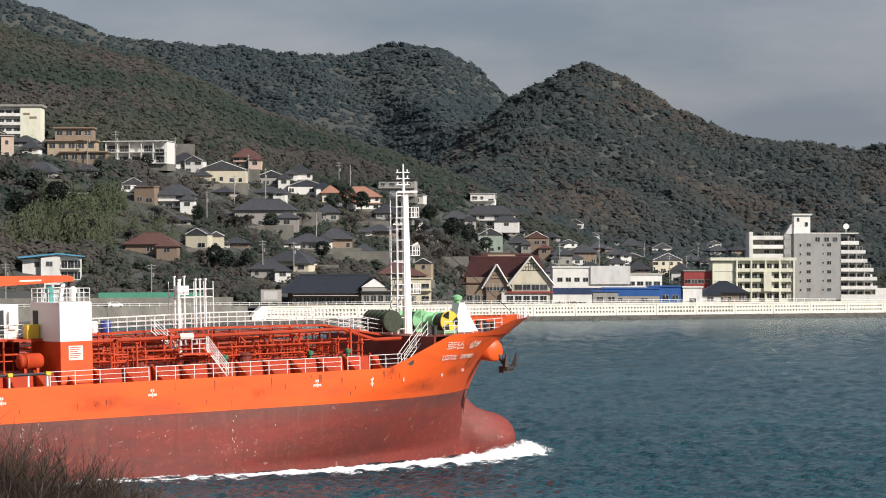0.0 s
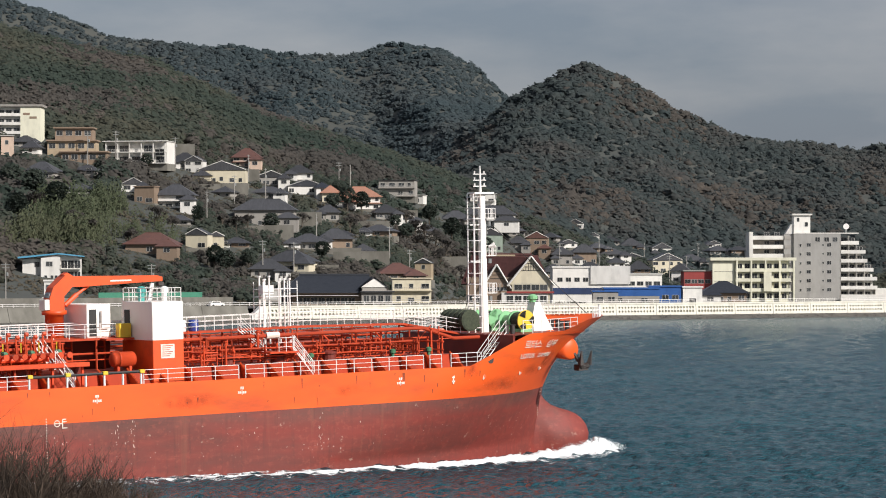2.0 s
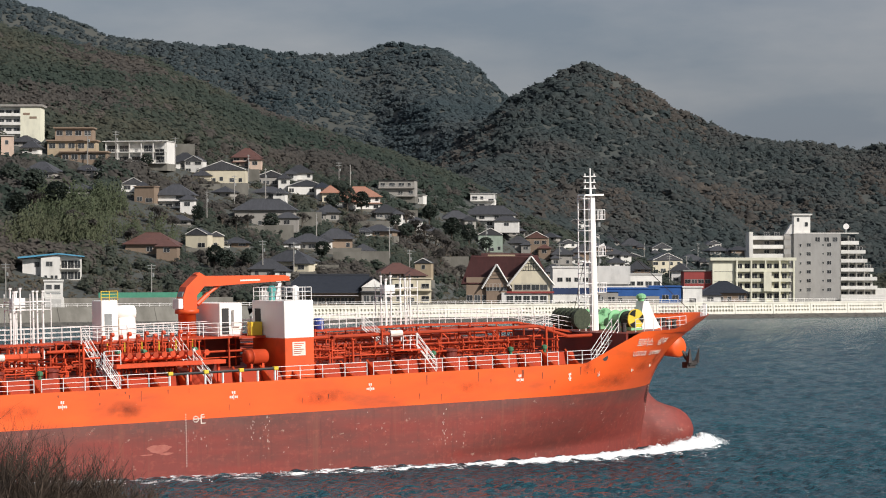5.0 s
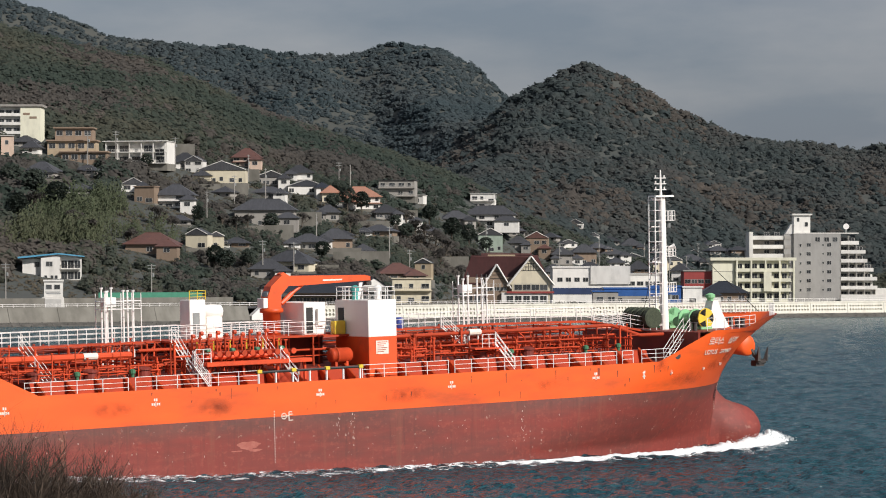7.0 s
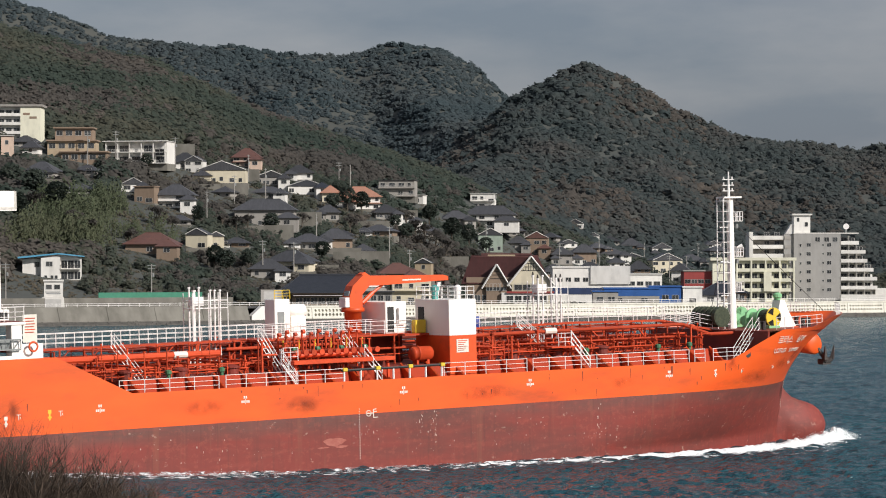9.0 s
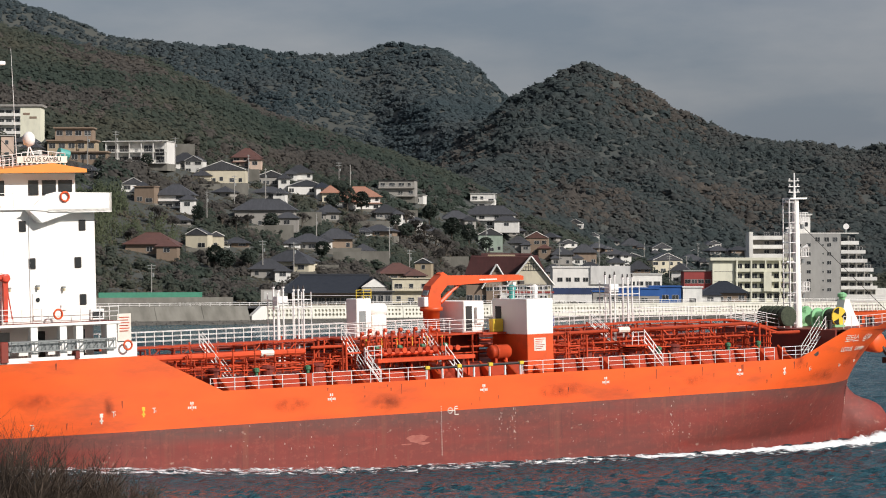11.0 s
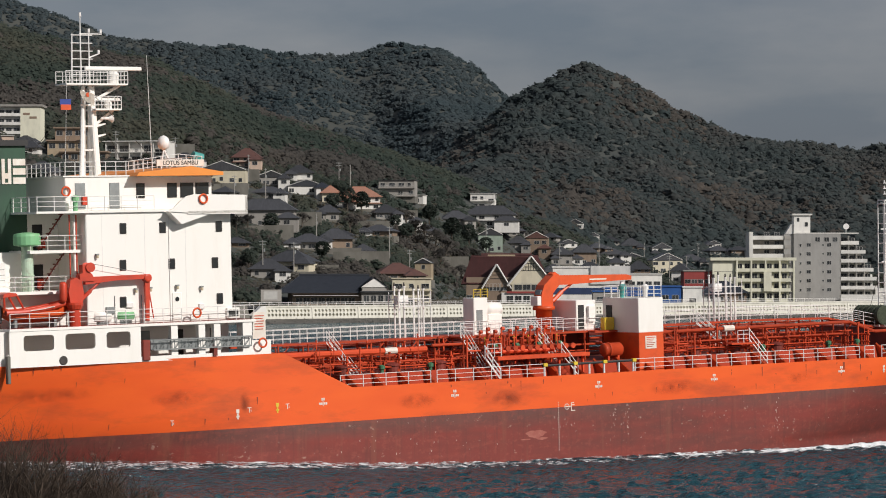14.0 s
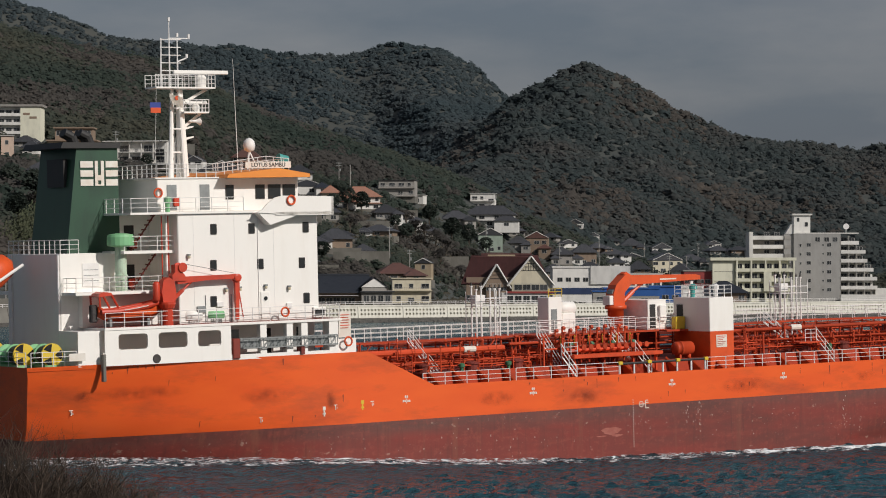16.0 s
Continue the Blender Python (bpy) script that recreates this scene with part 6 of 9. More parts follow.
def smudges():
    grime, rubbed = smudge_paint("hull_grime", (0.07, 0.032, 0.020), 0.75), smudge_paint("hull_rub", (0.34, 0.06, 0.025), 0.6)
    for u0, w0, ru, rw, paint in ((-53.6, 7.5, 0.8, 0.5, grime), (-49.2, 7.6, 4.5, 0.6, rubbed), (-38.5, 6.9, 2.5, 0.7, rubbed), (-33.0, 6.3, 0.5, 0.8, grime), (-9.0, 5.3, 1.6, 0.8, grime),
                                  (-17.5, 5.6, 2.2, 0.7, rubbed), (8.0, 5.4, 3.0, 0.7, rubbed), (21.5, 5.5, 1.4, 0.5, rubbed), (33.2, 6.6, 0.9, 0.9, rubbed), (40.4, 6.2, 1.6, 0.6, rubbed),
                                  (42.2, 6.9, 1.0, 0.9, grime), (36.6, 5.3, 2.5, 0.7, rubbed)):
        b = bmesh.new()
        rows = [[b.verts.new((stern_rake(u, w), -half_breadth(u, w) - 0.02, w)) for u in np.linspace(u0 - ru, u0 + ru, 9)] for w in np.linspace(w0 - rw, w0 + rw, 6)]
        for p, q in zip(rows, rows[1:]):
            for i in range(8):
                b.faces.new((p[i], p[i + 1], q[i + 1], q[i]))
        part("grime_patch", b, paint, ship, smooth=True)


smudges()


# ---------------------------------------------------------------- far shore: walls, road, buildings
def wallpaint(name, c, rough=0.75):
    return surface(name, c, tuple(k * 0.86 for k in c), 0.5, rough, stain=tuple(k * 0.5 for k in c), stain_scale=0.35,
                   stain_amount=0.45, stretch=(1, 1, 0.4), each=0.10)


WHITEWALL = wallpaint("white_render", (0.76, 0.74, 0.69))
GREYWALL = wallpaint("grey_render", (0.33, 0.31, 0.28))
PINKWALL = wallpaint("pink_render", (0.62, 0.47, 0.37))
CREAMWALL = wallpaint("cream_render", (0.62, 0.56, 0.42))
BROWNWALL = wallpaint("brown_render", (0.26, 0.19, 0.135))
GREENWALL = wallpaint("pale_green_render", (0.33, 0.40, 0.33))
TANWALL = wallpaint("tan_render", (0.43, 0.34, 0.23))
APTGREY = wallpaint("grey_apartment_tile", (0.36, 0.35, 0.33))
CREAMBLOCK = wallpaint("pale_cream_concrete", (0.78, 0.76, 0.60))
BLUESHED = wallpaint("blue_cladding", (0.025, 0.10, 0.32), 0.5)
NAVY = wallpaint("navy_cladding", (0.03, 0.05, 0.12), 0.5)
REDBLDG = wallpaint("dark_red_cladding", (0.30, 0.05, 0.045))
TILE = surface("grey_roof_tile", (0.060, 0.061, 0.066), (0.034, 0.035, 0.038), 0.8, 0.5, bump=0.5, bump_scale=2.5, each=0.35, stretch=(2.0, 0.6, 0.6))
BLUETILE = surface("blue_black_roof_tile", (0.028, 0.032, 0.040), (0.018, 0.021, 0.028), 0.8, 0.4, bump=0.5, bump_scale=2.5)
REDROOF = surface("red_brown_roof_tile", (0.13, 0.060, 0.048), (0.09, 0.046, 0.038), 0.8, 0.6, bump=0.4, bump_scale=2.5)
ORANGEROOF = surface("orange_roof_tile", (0.38, 0.19, 0.13), (0.30, 0.15, 0.10), 0.8, 0.6, bump=0.4, bump_scale=2.5)
MAROON = surface("maroon_roof_metal", (0.115, 0.042, 0.038), (0.080, 0.032, 0.030), 0.5, 0.5, bump=0.3, bump_scale=1.5, stretch=(3, 1, 0.3))
FLATROOF = surface("pale_flat_roof", (0.55, 0.54, 0.50), (0.42, 0.41, 0.38), 0.5, 0.8)
SKYBLUE = surface("sky_blue_roof", (0.10, 0.34, 0.50), (0.08, 0.28, 0.42), 0.6, 0.5)
PANE = surface("house_window_glass", (0.035, 0.04, 0.045), (0.06, 0.062, 0.062), 0.3, 0.12, each=0.5)
FRAME = surface("aluminium_window_frame", (0.50, 0.49, 0.46), (0.4, 0.39, 0.37), 1.0, 0.5)
NET = surface("green_mesh_fence", (0.05, 0.22, 0.14), (0.04, 0.17, 0.11), 1.0, 0.8)
POLE = surface("concrete_pole", (0.36, 0.34, 0.31), (0.28, 0.27, 0.25), 1.0, 0.8)
SOLAR = surface("solar_panel", (0.02, 0.03, 0.06), (0.03, 0.04, 0.08), 1.0, 0.25)

BUILT = []          # footprints kept clear of trees: x, y, half width, depth


def window_parts(parent, x, z, w, h, y, name="window"):
    f_ = bmesh.new()
    t = 0.07
    box(f_, x - w / 2, x + w / 2, y - 0.08, y + 0.02, z - t, z)
    box(f_, x - w / 2, x + w / 2, y - 0.08, y + 0.02, z + h, z + h + t)
    box(f_, x - w / 2 - t, x - w / 2, y - 0.08, y + 0.02, z - t, z + h + t)
    box(f_, x + w / 2, x + w / 2 + t, y - 0.08, y + 0.02, z - t, z + h + t)
    if w > 1.2:
        box(f_, x - 0.03, x + 0.03, y - 0.07, y + 0.02, z, z + h)
    fr = part(name, f_, FRAME, parent)
    part("pane", boxed(x - w / 2, x + w / 2, y - 0.035, y + 0.015, z, z + h), PANE, fr if parent.parent is None else parent)


def hip_roof(w, d, z, rise, eave, material, parent, gable=False, axis="x"):
    """A tiled roof with eaves: hipped, or gabled with its ridge along x or y."""
    b = bmesh.new()
    W, D = w / 2 + eave, d / 2 + eave
    low = [(-W, -D), (W, -D), (W, D), (-W, D)]
    a = [b.verts.new((x, y, z)) for x, y in low]
    a2 = [b.verts.new((x, y, z - 0.18)) for x, y in low]
    if axis == "x":
        k = W if gable else max(W - D, 0.3)
        r = [b.verts.new((-k, 0, z + rise)), b.verts.new((k, 0, z + rise))]
        b.faces.new((a[0], a[1], r[1], r[0]))
        b.faces.new((a[2], a[3], r[0], r[1]))
        b.faces.new((a[1], a[2], r[1]))
        b.faces.new((a[3], a[0], r[0]))
    else:
        k = D
        r = [b.verts.new((0, -k, z + rise)), b.verts.new((0, k, z + rise))]
        b.faces.new((a[0], r[0], r[1], a[3]))
        b.faces.new((a[1], a[2], r[1], r[0]))
        b.faces.new((a[0], a[1], r[0]))
        b.faces.new((a[2], a[3], r[1]))
    for i in range(4):
        j = (i + 1) % 4
        b.faces.new((a[j], a[i], a2[i], a2[j]))
    b.faces.new(a2[::-1])
    bmesh.ops.recalc_face_normals(b, faces=b.faces)
    ob = part("roof", b, material, parent)
    # ridge capping
    c = bmesh.new()
    tube(c, r[0].co if False else (((-k, 0, z + rise)) if axis == "x" else (0, -k, z + rise)), ((k, 0, z + rise) if axis == "x" else (0, k, z + rise)), 0.16, n=6)
    part("ridge", c, material, ob if parent.parent is None else parent)
    return ob


LABELS = {"hip": "two-tone Japanese house with a dark hipped tile roof", "gab": "small house with a gabled tile roof on the hillside", "flat": "flat-roofed concrete house on the hillside"}


def house(x, y, z, w, d, h, style, wall, roof, storeys, turn, label=""):
    rng = random.Random(int(x * 7 + y))
    t = thing("house", label or f"{wall.name.split('_')[0] if 'pale' not in wall.name else 'pale green'}-walled house with a {roof.name.replace('_', ' ')}", "house", pose(x, y, z, 0, 0, turn), "hillside houses")
    BUILT.append((x, y, w / 2 + 1.5, d))
    part("plinth", boxed(-w / 2 - 0.3, w / 2 + 0.3, -d / 2 - 0.2, d / 2, -2.2, 0.35), OLDCONCRETE, t)
    if style == "flat":
        part("wall", boxed(-w / 2, w / 2, -d / 2, d / 2, 0.3, h - 0.25), wall, t)
        part("roof", boxed(-w / 2 - 0.35, w / 2 + 0.35, -d / 2 - 0.5, d / 2 + 0.2, h - 0.25, h, bevel=0.03), roof, t)
        body = h - 0.25
        base = 0.0
    else:
        rise = min(h * 0.40, w * 0.26, 3.2) if style == "gab" else min(h * 0.50, d * 0.46, 3.8)
        body = h - rise
        part("wall", boxed(-w / 2 + 0.2, w / 2 - 0.2, -d / 2, d / 2, 0.3, body + 0.02), wall, t)
        if style == "gab":
            g = bmesh.new()
            prism(g, [(-w / 2 + 0.2, body), (w / 2 - 0.2, body), (0, body + rise - 0.2)], -d / 2, d / 2)
            part("gable", g, wall, t)
            hip_roof(w - 0.6, d, body - 0.02, rise, 0.3, roof, t, True, "y")
            for s_ in (-1, 1):
                part("barge_board", tube(bmesh.new(), (s_ * w / 2, -d / 2 - 0.34, body - 0.02), (0, -d / 2 - 0.34, body + rise), 0.13, n=4), WHITEWALL if wall is not WHITEWALL else FRAME, t)
        else:
            hip_roof(w - 0.6, d, body, rise, 1.0, roof, t)
        base = 0.0
    if storeys == 2 and style == "hip" and w > 8:
        part("pent_roof", prism(bmesh.new(), [(-w / 2 - 0.5, body * 0.48), (w / 2 + 0.5, body * 0.48), (w / 2 + 0.2, body * 0.48 + 0.35), (-w / 2 - 0.2, body * 0.48 + 0.35)], -d / 2 - 0.9, -d / 2 + 0.05), roof, t)
    if style != "flat" and w > 7.5:
        # a lower wing with its own roof
        s_, ww, wd, wh = rng.choice((-1, 1)), w * rng.uniform(0.34, 0.5), d * 0.6, min(body * 0.8, 3.0)
        cx = s_ * (w / 2 - ww * 0.3)
        wing = new("wing")
        wing.parent = t
        wing.location = (cx, -d / 2 - wd * 0.22, 0)
        part("wing_wall", boxed(-ww / 2, ww / 2, -wd / 2, wd / 2, -2.0, wh), wall if rng.random() < 0.6 else WHITEWALL, wing)
        hip_roof(ww, wd, wh, wd * 0.34, 0.6, roof, wing)
        window_parts(wing, 0, 0.9, min(1.9, ww * 0.6), 1.3, -wd / 2)
    if style == "flat" and w > 20:
        # deep eaves on slim columns and tall glazing behind the balconies
        part("eaves", boxed(-w / 2 - 0.8, w / 2 + 0.8, -d / 2 - 1.9, -d / 2 - 0.5, h - 0.3, h + 0.02, bevel=0.03), wall, t)
        for k in range(6):
            xx = -w / 2 + 0.3 + (w - 0.6) * k / 5
            part("column", boxed(xx - 0.17, xx + 0.17, -d / 2 - 1.35, -d / 2 - 1.0, 0.3, h - 0.3), wall, t)
        for s in range(storeys):
            for k in range(5):
                if (k + s) % 4 != 3:
                    window_parts(t, -w / 2 + w * (k + 0.5) / 5, 0.7 + s * (body - 0.4) / storeys, w / 5 * 0.72, 2.2, -d / 2)
    n = max(1, int(w / 3.0)) if not (style == "flat" and w > 20) else 0
    for s in range(storeys):
        hs = (body - 0.4) / storeys
        for k in range(n):
            if rng.random() < 0.15:
                continue
            ww = rng.choice((1.2, 1.7, 2.2)) if w > 6 else 1.1
            window_parts(t, -w / 2 + w * (k + 0.5) / n + rng.uniform(-0.3, 0.3), 0.4 + s * hs + (0.35 if s == 0 and rng.random() < 0.5 else 0.8) * min(hs / 2.6, 1), min(ww, w / n * 0.75), min(1.35, hs * 0.5), -d / 2)
    if style == "flat" and w > 10:
        for s in range(storeys):
            zb = 0.35 + s * (body - 0.3) / storeys
            part("balcony", boxed(-w / 2 - 0.2, w / 2 + 0.2, -d / 2 - 1.3, -d / 2, zb, zb + 0.28), wall, t)
            bb = bmesh.new()
            tube(bb, (-w / 2 - 0.1, -d / 2 - 1.2, zb + 1.2), (w / 2 + 0.1, -d / 2 - 1.2, zb + 1.2), 0.05, n=4)
            for k in range(int(w / 0.6)):
                xx = -w / 2 + k * 0.6
                tube(bb, (xx, -d / 2 - 1.2, zb + 0.28), (xx, -d / 2 - 1.2, zb + 1.2), 0.03, n=4)
            part("balustrade", bb, FRAME, t)
        if wall is WHITEWALL:
            for k in range(6):
                part("solar_panel", prism(bmesh.new(), [(-1 + k * 1.7, h + 0.15), (0.6 + k * 1.7, h + 0.15), (0.6 + k * 1.7, h + 0.22), (-1 + k * 1.7, h + 0.22)], -3.5, 0.5), SOLAR, t)
                o = t.children[-1]
                o.rotation_euler = (radians(14), 0, 0)
    return t


house(-134.8, 950.9, 44.4, 10.4, 7.8, 6.6, "hip", GREYWALL, TILE, 1, -12)
house(-143.8, 989.0, 54.5, 5.9, 6.0, 5.3, "hip", WHITEWALL, TILE, 1, -7)
house(-150.0, 973.0, 52.7, 4.3, 6.0, 8.0, "flat", PINKWALL, FLATROOF, 2, 8)
house(-121.1, 943.5, 39.5, 9.4, 7.1, 3.8, "hip", WHITEWALL, TILE, 1, 2)
house(-108.7, 1015.0, 52.0, 22.6, 10.0, 8.5, "flat", WHITEWALL, FLATROOF, 2, -11)
house(-75.3, 1085.9, 53.5, 10.4, 7.8, 7.6, "hip", PINKWALL, REDROOF, 2, -2)
house(-79.9, 1026.0, 45.4, 17.6, 10.0, 8.4, "gab", CREAMWALL, TILE, 1, -1)
house(-90.0, 1028.0, 49.4, 7.0, 6.0, 6.4, "gab", WHITEWALL, TILE, 2, -10)
house(-105.3, 960.2, 40.5, 8.4, 6.3, 5.2, "gab", WHITEWALL, TILE, 1, 7)
house(-99.2, 946.0, 36.3, 6.8, 6.0, 6.2, "flat", BROWNWALL, BROWNWALL, 1, -11)
house(-89.9, 951.8, 34.9, 12.7, 9.5, 8.5, "hip", WHITEWALL, TILE, 2, -3)
house(-94.1, 1030.7, 50.9, 9.9, 7.4, 6.2, "hip", GREYWALL, TILE, 1, 0)
house(-60.7, 967.0, 29.1, 20.6, 10.0, 9.6, "hip", GREYWALL, TILE, 1, -2)
house(-64.4, 1060.6, 45.6, 12.2, 9.2, 5.9, "gab", GREYWALL, TILE, 1, 2)
house(-55.5, 1088.8, 48.6, 10.2, 7.6, 6.1, "hip", WHITEWALL, TILE, 1, 7)
house(-51.9, 1057.0, 42.1, 14.5, 10.0, 5.9, "gab", WHITEWALL, BLUETILE, 1, 13)
house(-63.0, 1027.6, 40.2, 12.3, 9.2, 4.5, "hip", GREYWALL, TILE, 1, -6)
house(-41.8, 1049.0, 38.6, 6.7, 6.0, 7.1, "hip", CREAMWALL, ORANGEROOF, 1, 4)
house(-31.3, 1055.0, 36.6, 15.5, 10.0, 8.8, "hip", WHITEWALL, ORANGEROOF, 2, 5)
house(-17.9, 1126.0, 43.0, 14.3, 10.0, 7.0, "flat", GREYWALL, TILE, 2, -6)
house(-9.2, 1141.0, 40.4, 3.9, 6.0, 4.1, "flat", WHITEWALL, FLATROOF, 1, -14)
house(-21.2, 1041.4, 32.6, 9.1, 6.9, 5.8, "hip", GREYWALL, TILE, 1, 13)
house(17.7, 1239.0, 40.3, 10.6, 8.0, 7.4, "flat", WHITEWALL, FLATROOF, 2, -6)
house(19.9, 1201.0, 31.9, 21.5, 10.0, 9.6, "hip", WHITEWALL, TILE, 2, -5)
house(5.0, 1143.4, 31.5, 11.8, 8.9, 6.8, "hip", GREYWALL, TILE, 1, 11)
house(19.0, 1141.8, 21.1, 10.2, 7.7, 10.0, "gab", GREENWALL, TILE, 1, 2)
house(-44.5, 934.9, 21.0, 13.0, 9.8, 5.4, "hip", GREYWALL, TILE, 1, -1)
house(-36.2, 946.2, 21.4, 11.3, 8.5, 7.0, "hip", BROWNWALL, TILE, 1, 8)
house(-47.3, 885.0, 13.8, 14.1, 10.0, 6.9, "hip", CREAMWALL, TILE, 2, -13)
house(-53.6, 865.2, 11.8, 11.2, 8.4, 6.2, "hip", GREYWALL, TILE, 1, 6)
house(-89.5, 871.0, 19.1, 15.6, 10.0, 6.9, "hip", BROWNWALL, REDROOF, 1, -4)
house(-77.0, 892.0, 20.9, 7.5, 6.0, 6.8, "gab", CREAMWALL, TILE, 1, -11)
house(-72.1, 898.0, 21.0, 5.4, 6.0, 5.7, "gab", CREAMWALL, TILE, 1, 4)
house(-14.9, 904.9, 10.2, 13.0, 9.7, 6.5, "hip", BROWNWALL, REDROOF, 1, 12)
house(-6.4, 959.0, 10.6, 5.9, 6.0, 7.8, "gab", TANWALL, TILE, 2, -8)
house(-41.0, 1008.0, 31.7, 8.0, 6.0, 6.0, "hip", GREYWALL, TILE, 1, 4)
house(40.1, 1205.8, 20.4, 10.1, 7.6, 10.1, "gab", BROWNWALL, REDROOF, 2, -6)
house(50.2, 1200.3, 16.1, 8.9, 6.6, 7.7, "hip", GREYWALL, TILE, 1, 7)
house(60.5, 1215.9, 16.1, 10.4, 7.8, 9.2, "hip", BROWNWALL, TILE, 1, 6)
house(70.0, 1490.2, 35.2, 8.6, 6.5, 5.4, "gab", WHITEWALL, TILE, 1, -8)
house(77.0, 1461.0, 27.8, 7.0, 6.0, 5.5, "gab", WHITEWALL, TILE, 1, 9)
house(86.6, 1477.0, 26.2, 10.6, 8.0, 5.3, "hip", GREYWALL, TILE, 1, 4)
house(98.4, 1481.2, 22.7, 11.2, 8.4, 7.7, "hip", BROWNWALL, TILE, 1, 5)
house(75.5, 1263.5, 18.6, 12.1, 9.1, 5.0, "hip", WHITEWALL, TILE, 1, 9)
house(84.6, 1222.8, 10.7, 10.2, 7.7, 7.3, "hip", BROWNWALL, TILE, 2, -2)
house(113.8, 1478.0, 19.7, 10.6, 8.0, 8.3, "gab", WHITEWALL, TILE, 1, 7)
house(98.7, 1258.0, 12.1, 14.0, 10.0, 9.5, "gab", CREAMWALL, TILE, 2, 11)
house(103.7, 1232.0, 8.7, 7.9, 6.0, 7.9, "hip", WHITEWALL, TILE, 1, -11)
house(128.6, 1470.0, 15.6, 13.5, 10.0, 6.4, "hip", GREYWALL, TILE, 1, 10)
house(31.9, 1192.2, 21.8, 8.6, 6.4, 6.7, "hip", GREYWALL, TILE, 1, -3)
house(29.3, 1213.5, 28.2, 12.1, 9.1, 5.3, "hip", GREYWALL, TILE, 1, -1)
house(-22.6, 997.5, 25.9, 11.9, 8.9, 4.4, "hip", BROWNWALL, TILE, 1, -10)
house(-148.1, 1002.4, 57.6, 9.2, 6.9, 4.4, "hip", GREYWALL, TILE, 1, 6)
house(61.9, 1190.4, 10.9, 11.9, 8.9, 6.6, "hip", GREYWALL, TILE, 1, -6)
house(75.4, 1196.6, 8.9, 9.5, 7.2, 6.7, "hip", WHITEWALL, TILE, 1, 10)
house(-59.3, 994.0, 33.8, 5.9, 6.0, 4.0, "hip", GREYWALL, TILE, 1, 15)
house(-48.4, 986.0, 30.1, 7.1, 6.0, 3.9, "hip", WHITEWALL, TILE, 1, -9)
house(-34.0, 967.0, 24.7, 6.7, 6.0, 3.3, "hip", GREYWALL, TILE, 1, 4)
house(-26.5, 938.0, 18.8, 6.5, 6.0, 4.3, "hip", GREYWALL, TILE, 1, 11)
house(-13.6, 1064.2, 30.9, 8.5, 6.4, 4.2, "gab", WHITEWALL, TILE, 1, 9)
house(-5.7, 1072.0, 26.7, 7.5, 6.0, 4.7, "hip", GREYWALL, TILE, 1, 17)
house(-77.1, 1000.0, 39.9, 7.0, 6.0, 4.0, "hip", GREYWALL, TILE, 1, -19)
house(-85.9, 924.0, 28.9, 6.4, 6.0, 3.7, "hip", GREYWALL, TILE, 1, -3)
house(-66.3, 907.1, 21.4, 8.1, 6.1, 3.6, "hip", BROWNWALL, TILE, 1, -1)
house(-122.8, 975.3, 47.1, 8.7, 6.6, 3.5, "hip", GREYWALL, TILE, 1, -17)
house(47.4, 1244.0, 26.5, 7.4, 6.0, 4.0, "hip", GREYWALL, TILE, 1, -20)
house(54.1, 1241.2, 23.5, 8.7, 6.5, 4.0, "gab", WHITEWALL, TILE, 1, 13)
house(69.0, 1265.3, 21.7, 8.8, 6.6, 4.5, "hip", BROWNWALL, TILE, 1, 19)
house(75.8, 1241.0, 15.1, 7.4, 6.0, 4.5, "hip", WHITEWALL, TILE, 1, 11)
house(96.4, 1438.3, 17.3, 11.5, 8.6, 5.2, "gab", GREYWALL, TILE, 1, -7)
house(107.6, 1483.9, 21.5, 10.4, 7.8, 4.7, "hip", GREYWALL, TILE, 1, 8)
house(116.0, 1459.8, 16.2, 10.2, 7.6, 5.2, "hip", BROWNWALL, TILE, 1, -8)
house(122.1, 1445.8, 11.6, 10.1, 7.6, 5.8, "hip", WHITEWALL, TILE, 1, 10)
house(134.6, 1512.4, 19.8, 9.1, 6.8, 4.8, "gab", WHITEWALL, TILE, 1, -9)
house(45.9, 1173.5, 11.4, 9.4, 7.0, 5.1, "hip", BROWNWALL, TILE, 1, 11)
house(54.5, 1170.1, 9.1, 8.2, 6.1, 5.1, "hip", WHITEWALL, TILE, 1, 20)
house(147.5, 1521.6, 21.7, 12.1, 9.1, 4.9, "hip", GREYWALL, TILE, 1, 19)
house(158.5, 1518.0, 22.3, 10.6, 7.9, 4.2, "hip", BROWNWALL, TILE, 1, 15)
house(146.3, 1540.5, 25.4, 9.2, 6.9, 4.3, "gab", WHITEWALL, TILE, 1, 17)


